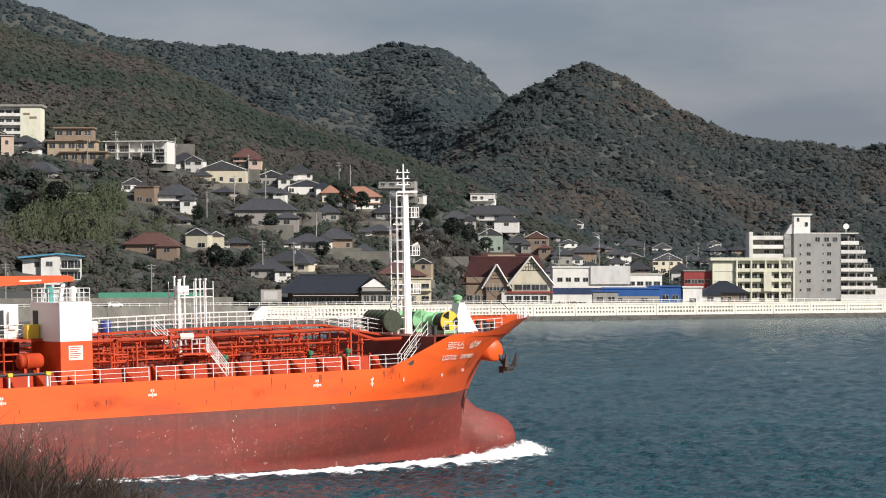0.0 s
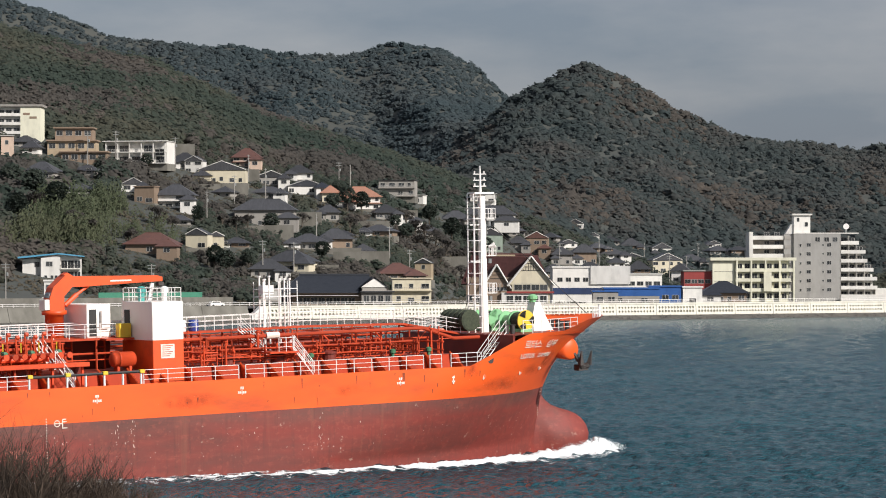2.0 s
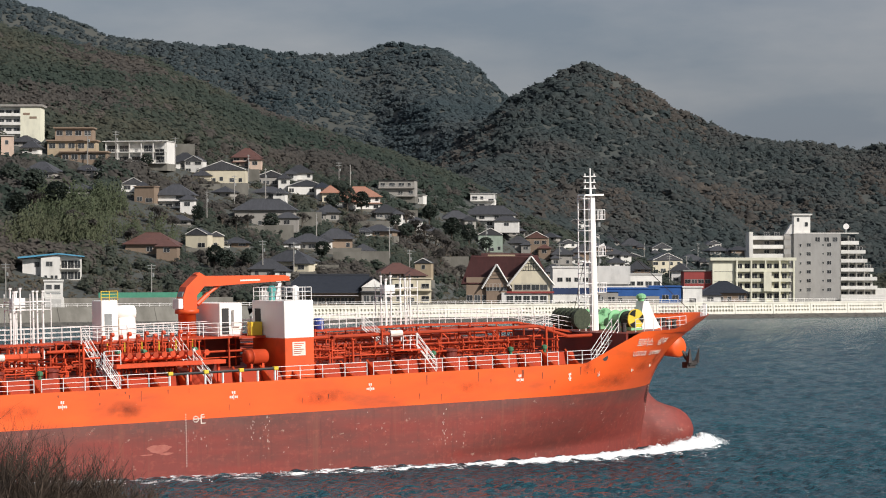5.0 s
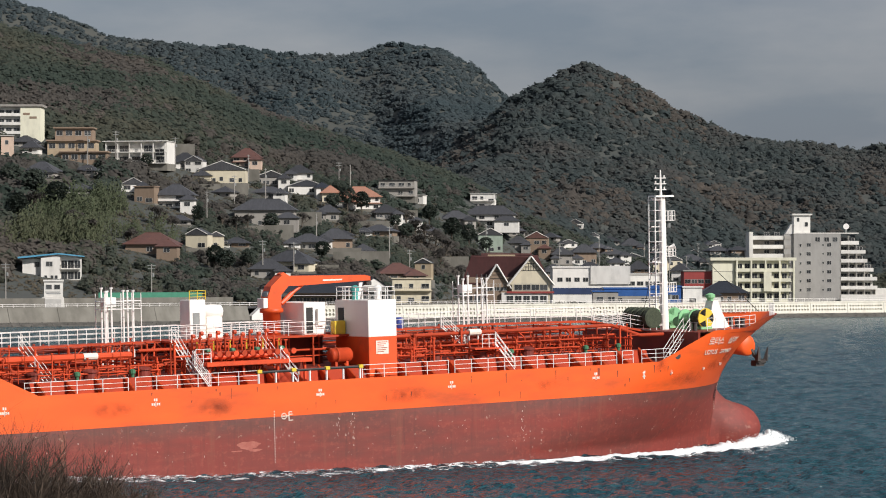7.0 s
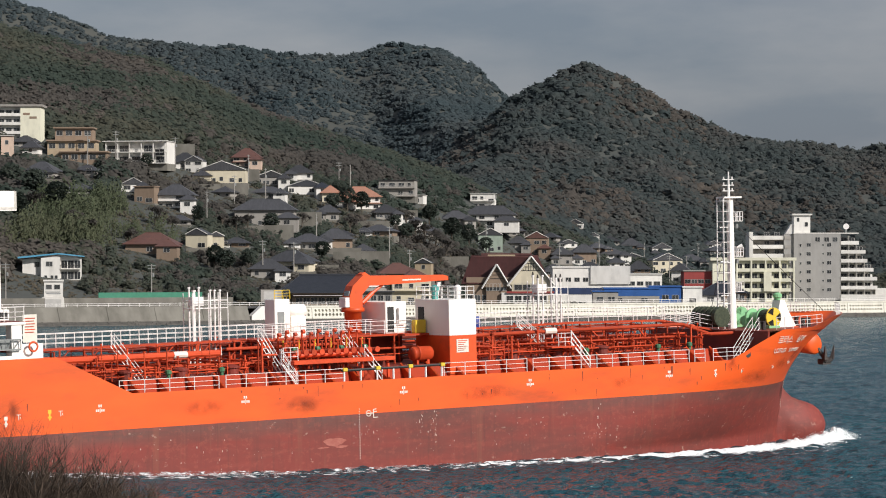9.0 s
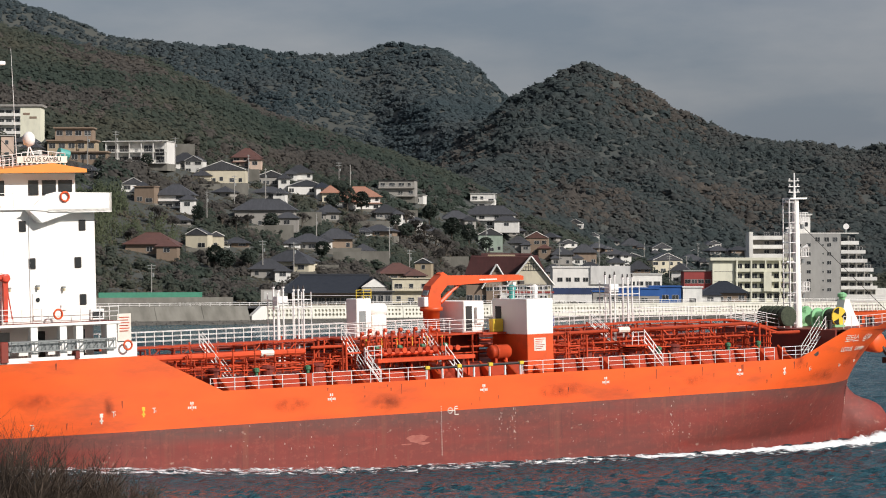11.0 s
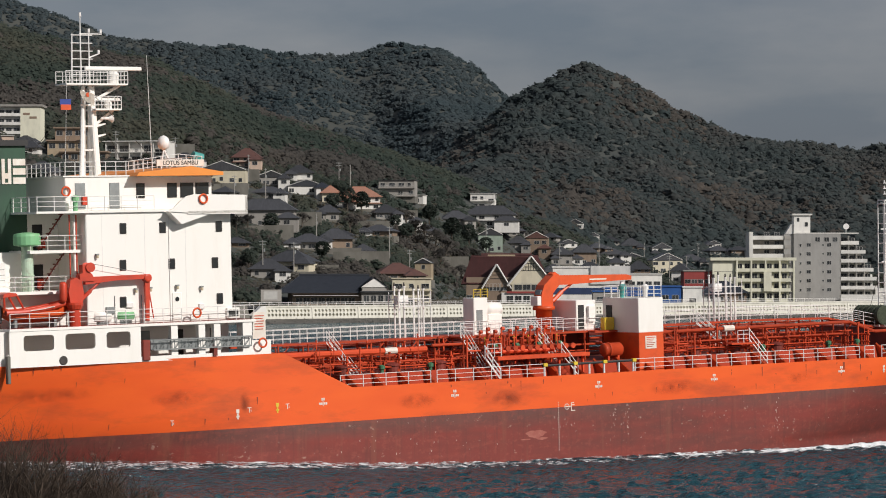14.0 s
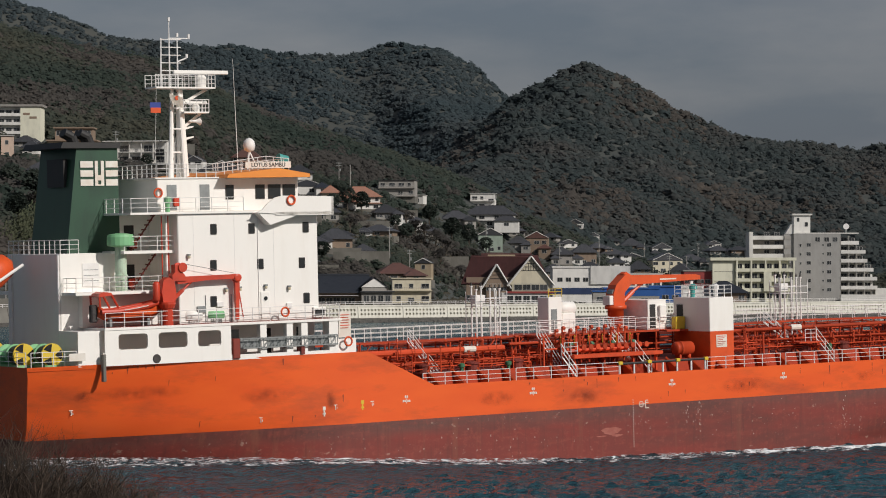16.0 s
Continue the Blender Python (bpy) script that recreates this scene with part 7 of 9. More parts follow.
def seawall():
    ang = math.degrees(math.atan(0.61))
    x0 = -48.4
    wall = thing("seawall", "pale concrete seawall with rows of round openings", "seawall", pose(x0, shore(x0), 0, 0, 0, ang), kind="structure")
    cell, rows_ = 1.12, 2
    n = 12
    size = (n + 1) * cell

    def panel(dx, count, r):
        b = bmesh.new()

        def face(x, z, y):
            return b.verts.new((x, y + (z - 1.3) * 0.12, z))

        box(b, 0, size, 0.02, 1.6, -0.5, 1.5)
        box(b, 0, size, 0.75, 1.7, 1.4, 4.72)
        # lip, sill and the plain strip between panels
        for xa, xb, za, zb in ((0, size, 1.3, 1.75), (0, size, 1.75 + 2 * 1.12, 4.4), (0, cell * 0.5, 1.75, 1.75 + 2.24), (size - cell * 0.5, size, 1.75, 1.75 + 2.24)):
            b.faces.new((face(xa, za, 0), face(xb, za, 0), face(xb, zb, 0), face(xa, zb, 0)))
        for i in range(count):
            for j in range(rows_):
                cx, cz = cell * (1.0 + i), 1.75 + 1.12 * (j + 0.5)
                ring, sq = [], []
                for k in range(8):
                    a = math.pi / 8 + k * math.pi / 4
                    ring.append((cx + r * math.cos(a), cz + r * 1.05 * math.sin(a)))
                    m_ = max(abs(math.cos(a)), abs(math.sin(a)))
                    sq.append((cx + 0.56 * math.cos(a) / m_, cz + 0.56 * math.sin(a) / m_))
                o = [face(px_, pz, 0) for px_, pz in sq]
                f1 = [face(px_, pz, 0) for px_, pz in ring]
                f2 = [face(px_, pz, 0.55) for px_, pz in ring]
                for k in range(8):
                    q = (k + 1) % 8
                    b.faces.new((o[k], o[q], f1[q], f1[k]))
                    b.faces.new((f1[k], f1[q], f2[q], f2[k]))
                cs = [face(cx + sx * 0.56, cz + sz * 0.56, 0) for sx, sz in ((1, 1), (-1, 1), (-1, -1), (1, -1))]
                for c, k in zip(cs, (0, 2, 4, 6)):
                    b.faces.new((o[k], c, o[(k + 1) % 8]))
        box(b, -0.05, size + 0.05, 0.22, 1.0, 4.4, 4.85)
        tube(b, (0.05, 0.02, 1.3), (0.05, 0.42, 4.6), 0.22, n=4)
        return mesh_of("panel", b, CONCRETE)

    wide, fine = panel(0, n, 0.40), panel(0, n, 0.33)
    for k in range(18):
        o = new("panel", wide if k < 2 or k in (9, 10) else fine)
        o.parent = wall
        o.location = (k * size, 0, 0)
    part("end_stair", prism(bmesh.new(), [(-4.5, 1.0), (-0.1, 1.0), (-0.1, 4.8), (-1.4, 4.8), (-4.5, 2.2)], -0.6, 1.4), WHITEWALL, wall)
    part("rock_apron", prism(bmesh.new(), [(-4.6, -0.6), (-3.4, 0.25), (-0.6, 1.05), (0.1, 1.25), (0.1, -0.6)], -90, 250), ROCK, wall)
    apron = wall.children[-1]
    apron.data.transform(Matrix(((0, 1, 0, 0), (1, 0, 0, 0), (0, 0, 1, 0), (0, 0, 0, 1))))
    apron.data.flip_normals()
    # boulders at the foot
    rng = random.Random(12)
    b = bmesh.new()
    for k in range(1100):
        u = rng.uniform(-90, 250)
        c = Vector((u, rng.uniform(-3.6, -0.2), 0.0))
        c.z = 0.25 + 0.9 * (3.4 + c.y) / 3.4 - 0.1
        s = rng.uniform(0.3, 0.62)
        vs = [b.verts.new(c + Vector((rng.uniform(0.7, 1.2) * x, rng.uniform(0.7, 1.2) * y, rng.uniform(0.5, 0.9) * z)) * s) for x, y, z in ((1, 0, 0), (-1, 0, 0), (0, 1, 0), (0, -1, 0), (0, 0, 1), (0, 0, -1))]
        for q in ((0, 2, 4), (2, 1, 4), (1, 3, 4), (3, 0, 4), (2, 0, 5), (1, 2, 5), (3, 1, 5), (0, 3, 5)):
            b.faces.new([vs[i] for i in q])
    tagged(part("boulders", b, ROCK, wall), kind="stuff")
    # the older sloping wall and road beyond its end
    old = thing("road_wall", "weathered grey sloping seawall under the coast road", "retaining wall", pose(x0, shore(x0), 0, 0, 0, ang), kind="structure")
    for k in range(12):
        xa = -5.0 - k * 14.0
        b = bmesh.new()
        v = [b.verts.new(p) for p in ((xa - 13.9, -1.5, -0.5), (xa, -1.5, -0.5), (xa, 1.2, 4.9), (xa - 13.9, 1.2, 4.9), (xa - 13.9, 2.2, 4.9), (xa, 2.2, 4.9), (xa, 2.2, -0.5), (xa - 13.9, 2.2, -0.5))]
        for q in ((0, 1, 2, 3), (3, 2, 5, 4), (4, 5, 6, 7), (0, 3, 4, 7), (1, 6, 5, 2)):
            b.faces.new([v[i] for i in q])
        part("panel", b, OLDCONCRETE, old)
    part("roadway", boxed(-175, 252, 2.2, 11.0, 4.2, 4.62), ASPHALT, old)
    part("hill_wall", boxed(-110, -4, 11.5, 12.3, 4.2, 7.2), OLDCONCRETE, old)
    fence = bmesh.new()
    for z in (5.25, 5.75):
        tube(fence, (-173, 1.7, z), (250, 1.7, z), 0.06, n=4)
    part("guard_rail", fence, RAILWHITE, old)
    post = mesh_of("rail_post", boxed(-0.05, 0.05, 1.65, 1.75, 4.8, 5.85), RAILWHITE)
    for k in range(140):
        o = new("rail_post", post)
        o.parent = old
        o.location = (-172 + k * 3.0, 0, 0)
    part("net_fence", boxed(-44, -13, 12.4, 12.5, 6.4, 8.6), NET, old, "green mesh slope fence")


seawall()


def apartment():
    """Seven-storey block: grey end wall, open corridors to one side, stepped balconies to the other."""
    t = thing("apartment_building", "seven-storey grey and white apartment block with stepped balconies", "apartment building", pose(115.5, 930, 4.2, 0, 0, 0))
    BUILT.append((124, 940, 30, 40))
    m = 0.186
    st = 2.95
    part("end_wall", boxed(0, 15.4, 0, 14, -1, 22.2), APTGREY, t, "plain grey tiled end wall")
    part("parapet", boxed(-0.1, 21.3, -0.1, 14, 22.2, 22.55), WHITEWALL, t)
    # windows of the end wall
    for k in range(6):
        z = 3.2 + k * st
        window_parts(t, 2.2 if k < 6 else 0, z, 0.55, 0.8, 0, "stair_window")
        window_parts(t, 4.9, z + 0.9 * 0, 1.25, 1.1, 0)
        window_parts(t, 13.2 - 1.6, z, 1.35, 1.1, 0)
        window_parts(t, 9.6, z + 0.3, 0.45, 0.6, 0)
    for x in (7.8, 10.8, 13.6):
        window_parts(t, x, 19.6, 1.5, 1.4, 0)
    # corridor wing
    part("corridor_wing", boxed(-13.6, 0, 3.2, 12, -1, 21.6), GREYWALL, t)
    part("corridor_end", boxed(-14.6, -13.4, 0.6, 12, -1, 22.8), WHITEWALL, t)
    part("stair_shaft", boxed(-3.2, 0.0, 0.7, 6, -1, 22.0), APTGREY, t)
    for k in range(8):
        z = k * st - 0.4
        part("corridor_rail", boxed(-13.5, -3.2, 0.9, 1.1, z, z + 1.25), WHITEWALL, t)
        part("corridor_floor", boxed(-13.5, -3.2, 1.1, 3.3, z, z + 0.2), WHITEWALL, t)
        if k:
            part("landing_rail", boxed(-3.0, -1.0, 0.55, 0.72, z, z + 1.1), BLACK if k < 5 else GREYWALL, t)
        for x in (-8.6, -5.2):
            window_parts(t, x, z + 1.35, 1.6, 1.1, 3.2)
    # lift tower
    part("lift_tower", boxed(0.2, 5.6, 1.5, 7.5, 22.2, 28.3), WHITEWALL, t, "white lift tower")
    part("tower_cap", boxed(-0.4, 6.2, 0.9, 8.1, 28.3, 28.8), WHITEWALL, t)
    part("tower_buttress", prism(bmesh.new(), [(-2.6, 22.2), (0.3, 22.2), (0.3, 25.4), (-0.6, 25.4)], 2, 6), WHITEWALL, t)
    window_parts(t, 4.3, 24.6, 0.9, 1.4, 1.5)
    window_parts(t, 1.6, 26.2, 0.7, 1.2, 1.5)
    # stepped balconies
    ends = (27.6, 27.5, 27.4, 26.2, 24.2, 23.6, 21.4)
    for k, e in enumerate(ends):
        z = 0.9 + k * st
        part("flat_wall", boxed(15.4, e - 1.2, 2.6, 13, z - 0.9, z + st - 0.9), WHITEWALL, t)
        bal = part("balcony", boxed(15.2, e, 0.0, 0.2, z, z + 1.2), WHITEWALL, t)
        part("balcony_floor", boxed(15.2, e, 0.2, 2.7, z, z + 0.2), WHITEWALL, bal)
        part("balcony_end", boxed(e - 0.2, e, 0.2, 9.0, z, z + 1.2), WHITEWALL, bal)
        n = int((e - 15.4) / 2.6)
        for i in range(n):
            window_parts(t, 16.8 + i * 2.6, z + 0.5, 1.8, 1.7, 2.6)
            if i:
                part("divider", boxed(15.5 + i * 2.6, 15.62 + i * 2.6, 0.2, 2.6, z + 0.2, z + st), WHITEWALL, bal)
    part("garden_wall", boxed(15.2, 40, -1.5, -1.2, -0.5, 2.2), WHITEWALL, t)
    part("podium", boxed(27.0, 46, 1, 12, -0.5, 4.2), WHITEWALL, t)
    dish = lathe(bmesh.new(), [(0.2, 0.25), (0.7, 0.12), (1.0, -0.15)], (17.4, 1.5, 24.6), "y", 14)
    tube(dish, (17.4, 1.6, 22.5), (17.4, 1.7, 24.5), 0.1, n=6)
    part("dish_aerial", dish, RAILWHITE, t)


apartment()


def cream_block():
    t = thing("office_building", "cream four-storey concrete block with long balconies", "building", pose(86.5, 912, 4.2, 0, 0, 0))
    BUILT.append((98, 918, 16, 16))
    part("wall", boxed(1.2, 25.5, 1.4, 14, -1, 13.4), CREAMBLOCK, t)
    part("end_panel", boxed(0.6, 7.6, 1.0, 13.5, -1, 13.0), CREAMBLOCK, t)
    part("roof_slab", boxed(-0.2, 27.6, 0.0, 14.5, 13.3, 14.3, bevel=0.04), CREAMBLOCK, t)
    for k in range(3):
        part("panel_joint", boxed(1.0, 7.2, 0.97, 1.05, 3.5 + k * 3.1, 3.62 + k * 3.1), OLDCONCRETE, t)
    for k in range(4):
        z = 0.2 + k * 3.2
        x0 = 8.0
        if k:
            part("balcony", boxed(x0, 26.4 if k == 3 else 25.8, 0.1, 0.3, z - 0.1, z + 1.0), CREAMBLOCK, t)
            part("balcony_floor", boxed(x0, 26.2, 0.3, 1.5, z - 0.1, z + 0.1), CREAMBLOCK, t)
        for i in range(7):
            window_parts(t, 9.4 + i * 2.4, z + 1.0, 1.5, 1.5, 1.4)
    for i in range(5):
        part("pier", boxed(8.2 + i * 4.6, 8.7 + i * 4.6, 0.05, 1.4, -1, 13.3), CREAMBLOCK, t)
    part("service_box", boxed(17.0, 19.5, -0.6, 0.1, 3.4, 9.6), CREAMBLOCK, t)


cream_block()


def shed(name, label, x0, x1, y, z1, wall, roof, d=14.0, band=None, roof_rise=0.0, windows=0, wz=3.0, base=4.2, label_cat="building", band_z=(2.9, 4.9)):
    t = thing(name, label, label_cat, pose(x0, y, base))
    BUILT.append(((x0 + x1) / 2, y + d / 2, (x1 - x0) / 2 + 2, d))
    w, h = x1 - x0, z1 - base
    part("wall", boxed(0, w, 0, d, -1, h), wall, t)
    part("roof", boxed(-0.3, w + 0.3, -0.3, d + 0.3, h, h + 0.45, bevel=0.03), roof, t)
    if band:
        part("band", boxed(-0.02, w + 0.02, -0.06, 0.05, band_z[0], band_z[1]), band, t)
    for k in range(windows):
        window_parts(t, w * (k + 0.6) / (windows + 0.2), wz, min(1.9, w / (windows + 1)), 1.2, 0)
    return t


shed("warehouse", "long white warehouse with a dark blue lower band", 33.4, 56.5, 860, 15.2, WHITEWALL, WHITEWALL, 20, NAVY, windows=0, wz=6.2)
for k in range(4):
    window_parts(bpy.data.objects["warehouse"], 2.2 + k * 2.6, 6.8, 1.5, 1.2, 0)
part("upper_block", boxed(11.5, 23.6, -0.5, 19, 6.0, 11.6), WHITEWALL, bpy.data.objects["warehouse"])
shed("shed", "grey plank shed with a deep blue fascia", 48.0, 64.5, 842, 8.9, GREYWALL, BLUESHED, 8, BLUESHED, windows=2, wz=0.8, band_z=(2.6, 4.68))
shed("shed", "grey plank-fronted shed with a blue roof", 44.5, 52.0, 838, 8.0, GREYWALL, BLUESHED, 6, windows=2, wz=1.2)
shed("shed", "bright blue shed with small windows", 62.0, 71.5, 848, 9.4, BLUESHED, BLUESHED, 10, windows=3, wz=1.6)
shed("shed", "white flat-roofed shed on the waterfront", 72.0, 77.8, 848, 9.2, WHITEWALL, WHITEWALL, 10, windows=1, wz=0.6)
shed("red_building", "dark red metal-clad building", 78.0, 87.0, 915, 14.0, REDBLDG, GREYWALL, 12, windows=4, wz=6.0)
shed("annex", "white two-storey annex behind the sheds", 57.5, 68.5, 884, 13.0, WHITEWALL, FLATROOF, 12, windows=4, wz=5.5)
house(86.6, 873, 4.2, 13.6, 10, 6.8, "hip", BROWNWALL, BLUETILE, 1, 0, "dark hip-roofed house behind the seawall")
house(-9.5, 846, 4.2, 1.0 * 11.6, 8, 8.0, "flat", CREAMWALL, CREAMWALL, 2, 3, "cream flat-roofed two-storey house on the waterfront")


def hall():
    """The big maroon-roofed timber-gabled house by the water."""
    t = thing("gabled_hall", "maroon-roofed hall with two white timbered gables", "building", pose(6.0, 845, 4.2, 0, 0, 0))
    BUILT.append((18, 855, 16, 22))
    part("wall", boxed(1.0, 25.0, 1.5, 16, -1, 8.2), BROWNWALL, t)
    part("lower_storey", boxed(11.5, 25.4, -0.4, 16, -1, 3.6), WHITEWALL, t)
    # big roof, ridge along x
    r = bmesh.new()
    prism(r, [(-0.4, 6.4), (3.6, 14.6), (22.5, 14.9), (26.4, 6.4)], 8.0, 9.2)
    part("roof_core", r, MAROON, t)
    b = bmesh.new()
    v = [b.verts.new(p) for p in ((-0.6, 1.2, 6.2), (12.5, 1.2, 6.2), (21.0, 8.4, 14.8), (2.6, 8.4, 14.8), (-0.6, 1.6, 5.9), (12.5, 1.6, 5.9))]
    b.faces.new((v[0], v[1], v[2], v[3]))
    b.faces.new((v[0], v[4], v[5], v[1]))
    bmesh.ops.solidify(b, geom=b.faces[:], thickness=0.25)
    part("roof", b, MAROON, t)
    part("ridge", boxed(5.5, 20.8, 8.0, 9.2, 14.7, 15.4), MAROON, t)
    part("ridge_panel", boxed(7.5, 15.8, 7.9, 8.05, 14.5, 15.0), TANWALL, t)
    # gables: base x0..x1, foot z, apex z, depth
    for x0, x1, z0, z1, y0, wall_m in ((13.2, 27.4, 6.0, 14.6, -0.6, CREAMWALL), (5.6, 14.4, 5.2, 12.2, 0.4, BROWNWALL)):
        xm = (x0 + x1) / 2
        g = prism(bmesh.new(), [(x0 + 0.7, z0), (x1 - 0.7, z0), (xm, z1 - 0.7)], y0 + 0.2, y0 + 9)
        part("gable_wall", g, wall_m, t)
        part("gable_base", boxed(x0 + 1.4, x1 - 1.4, y0 + 0.3, y0 + 8, 0, z0 + 0.4), wall_m, t)
        for s_, xa in ((-1, x0), (1, x1)):
            pb = bmesh.new()
            vs = [pb.verts.new(p) for p in ((xa, y0 - 0.4, z0 - 0.3), (xm, y0 - 0.4, z1), (xm, y0 + 10, z1), (xa, y0 + 10, z0 - 0.3))]
            pb.faces.new(vs)
            bmesh.ops.solidify(pb, geom=pb.faces[:], thickness=0.3)
            part("gable_roof", pb, MAROON, t)
            part("barge_board", tube(bmesh.new(), (xa, y0 - 0.5, z0 - 0.4), (xm, y0 - 0.5, z1 - 0.1), 0.26, n=4), WHITEWALL, t)
        for k in range(-3, 4):
            hgt = (z1 - z0) * 0.55 * (1 - abs(k) / 5)
            if wall_m is CREAMWALL:
                part("timber", boxed(xm + k * 0.75 - 0.07, xm + k * 0.75 + 0.07, y0 + 0.1, y0 + 0.25, z1 - 4.4, max(z1 - 4.4 + 0.3, z1 - 1.2 - abs(k) * 0.95)), BLACK, t)
        for zz in (z1 - 4.4, z1 - 3.3, z1 - 2.3):
            half = (z1 - zz) * (x1 - x0) / 2 / (z1 - z0) - 0.8
            if half > 0.2:
                part("timber", boxed(xm - half, xm + half, y0 + 0.08, y0 + 0.22, zz - 0.08, zz + 0.08), BLACK, t)
        for k in range(4 if wall_m is CREAMWALL else 3):
            n = 4 if wall_m is CREAMWALL else 3
            span = (x1 - x0) * 0.72
            window_parts(t, xm - span / 2 + span * (k + 0.5) / n, z0 - 1.6 if n == 4 else z0 - 1.0, span / n * 0.86, 2.0, y0 + 0.25)
    part("red_band", boxed(13.0, 27.2, -0.95, -0.75, 3.4, 4.0), REDBLDG, t)
    for k in range(5):
        window_parts(t, 14.0 + k * 2.5, 0.9, 1.9, 1.7, -0.4)
    for k in range(4):
        window_parts(t, 2.0 + k * 2.3, 0.8, 1.7, 2.0, 1.5)


hall()


def black_inn():
    t = thing("inn", "long low building with a black tiled roof by the seawall", "building", pose(-45.5, 818, 4.2, 0, 0, 10))
    BUILT.append((-30, 828, 18, 22))
    part("wall", boxed(2, 26, 1, 12, -1, 4.2), BROWNWALL, t)
    b = bmesh.new()
    v = [b.verts.new(p) for p in ((-1.5, -0.4, 3.9), (29.5, -0.4, 3.9), (29.5, 13.4, 3.9), (-1.5, 13.4, 3.9), (5.0, 6.5, 8.9), (25.0, 6.5, 8.9), (-1.5, -0.4, 3.65), (29.5, -0.4, 3.65))]
    for q in ((0, 1, 5, 4), (2, 3, 4, 5), (1, 2, 5), (3, 0, 4), (0, 6, 7, 1)):
        b.faces.new([v[i] for i in q])
    bmesh.ops.recalc_face_normals(b, faces=b.faces)
    part("roof", b, BLUETILE, t)
    part("ridge", boxed(4.6, 25.4, 6.3, 6.7, 8.8, 9.3), BLUETILE, t)
    part("veranda_roof", boxed(2, 21, -1.6, 1.0, 2.9, 3.05), FRAME, t)
    for k in range(8):
        window_parts(t, 4 + k * 2.2, 0.6, 1.8, 1.7, 1.0)
    part("porch_wall", boxed(22.0, 31.0, -1.2, 6, -1, 4.4), GREYWALL, t)
    g = bmesh.new()
    prism(g, [(21.8, 5.4), (29.6, 5.4), (25.7, 8.0)], -1.5, 7)
    part("porch_gable", g, WHITEWALL, t)
    for xa in (21.4, 30.0):
        pb = bmesh.new()
        pb.faces.new([pb.verts.new(p) for p in ((xa, -1.9, 5.2), (25.7, -1.9, 8.3), (25.7, 8, 8.3), (xa, 8, 5.2))])
        bmesh.ops.solidify(pb, geom=pb.faces[:], thickness=0.25)
        part("porch_roof", pb, BLUETILE, t)
    part("porch_upper", boxed(22.2, 29.3, -1.3, 6, 4.3, 5.5), GREYWALL, t)
    part("porch_eave", boxed(21.5, 31.5, -2.2, 6.3, 3.9, 4.3), TILE, t)
    for k in range(4):
        window_parts(t, 23.4 + k * 2.1, 1.2, 1.5, 1.8, -1.2)
    s_ = thing("billboard", "faded signboard standing beside the inn", "signboard", pose(-49.0, 806, 4.4, 0, 0, 14))
    part("board", boxed(-3.0, 3.0, 0, 0.12, 1.2, 4.6), GREYWALL, s_)
    part("board_patch", boxed(-2.2, 1.8, -0.02, 0.0, 1.8, 4.1), FRAME, s_)
    for x in (-2.8, 0, 2.8):
        part("board_leg", boxed(x - 0.1, x + 0.1, 0.1, 0.3, -0.6, 4.4), POLE, s_)


black_inn()


def corner_block():
    """The white block of flats high on the slope, with balconies on one face."""
    t = thing("hillside_flats", "white three-storey flats with balconies and a blank end wall", "apartment building", pose(-151.5, 1013, 60.5, 0, 0, 0))
    BUILT.append((-151, 1018, 12, 12))
    part("wall", boxed(-14, 0, 0.8, 11, -4, 12.4), WHITEWALL, t)
    part("end_wall", boxed(0, 7.2, -0.6, 10, -4, 12.4), CREAMBLOCK, t)
    part("roof", boxed(-14.5, 7.9, -1.2, 11.5, 12.4, 13.2, bevel=0.04), GREYWALL, t)
    for k in range(4):
        z = -0.6 + k * 3.2
        bal = part("balcony", boxed(-14, 0, -0.6, -0.4, z, z + 1.1), WHITEWALL, t)
        part("balcony_floor", boxed(-14, 0, -0.4, 0.9, z, z + 0.2), WHITEWALL, bal)
        for i in range(5):
            window_parts(t, -12.4 + i * 2.7, z + 0.4, 1.9, 1.8, 0.8)
    for k, (x, w) in enumerate(((2.2, 2.4), (4.6, 2.6))):
        part("sign_bar", boxed(x - w / 2, x + w / 2, -0.66, -0.6, 9.4 - k * 1.3, 10.2 - k * 1.3), BROWNWALL, t)


corner_block()


def stepped_house():
    t = thing("stepped_house", "brown terraced concrete house stepping down the slope", "house", pose(-139.5, 990, 51.0, 0, 0, 0), "hillside houses")
    BUILT.append((-131, 996, 12, 14))
    for i, (x0, x1, y0, z0, z1) in enumerate(((0.5, 17.5, 2.5, -3, 8.6), (2.8, 16.0, 5.0, 8.6, 13.2), (5.5, 21.5, 0.5, -4, 4.6))):
        part("wall", boxed(x0, x1, y0, y0 + 9, z0, z1), BROWNWALL if i else TANWALL, t)
        part("roof", boxed(x0 - 0.5, x1 + 0.6, y0 - 1.0, y0 + 9, z1, z1 + 0.5), BROWNWALL, t)
        n = int((x1 - x0) / 3)
        for k in range(n):
            window_parts(t, x0 + (x1 - x0) * (k + 0.5) / n, z1 - 2.4, 2.1, 1.7, y0)


stepped_house()


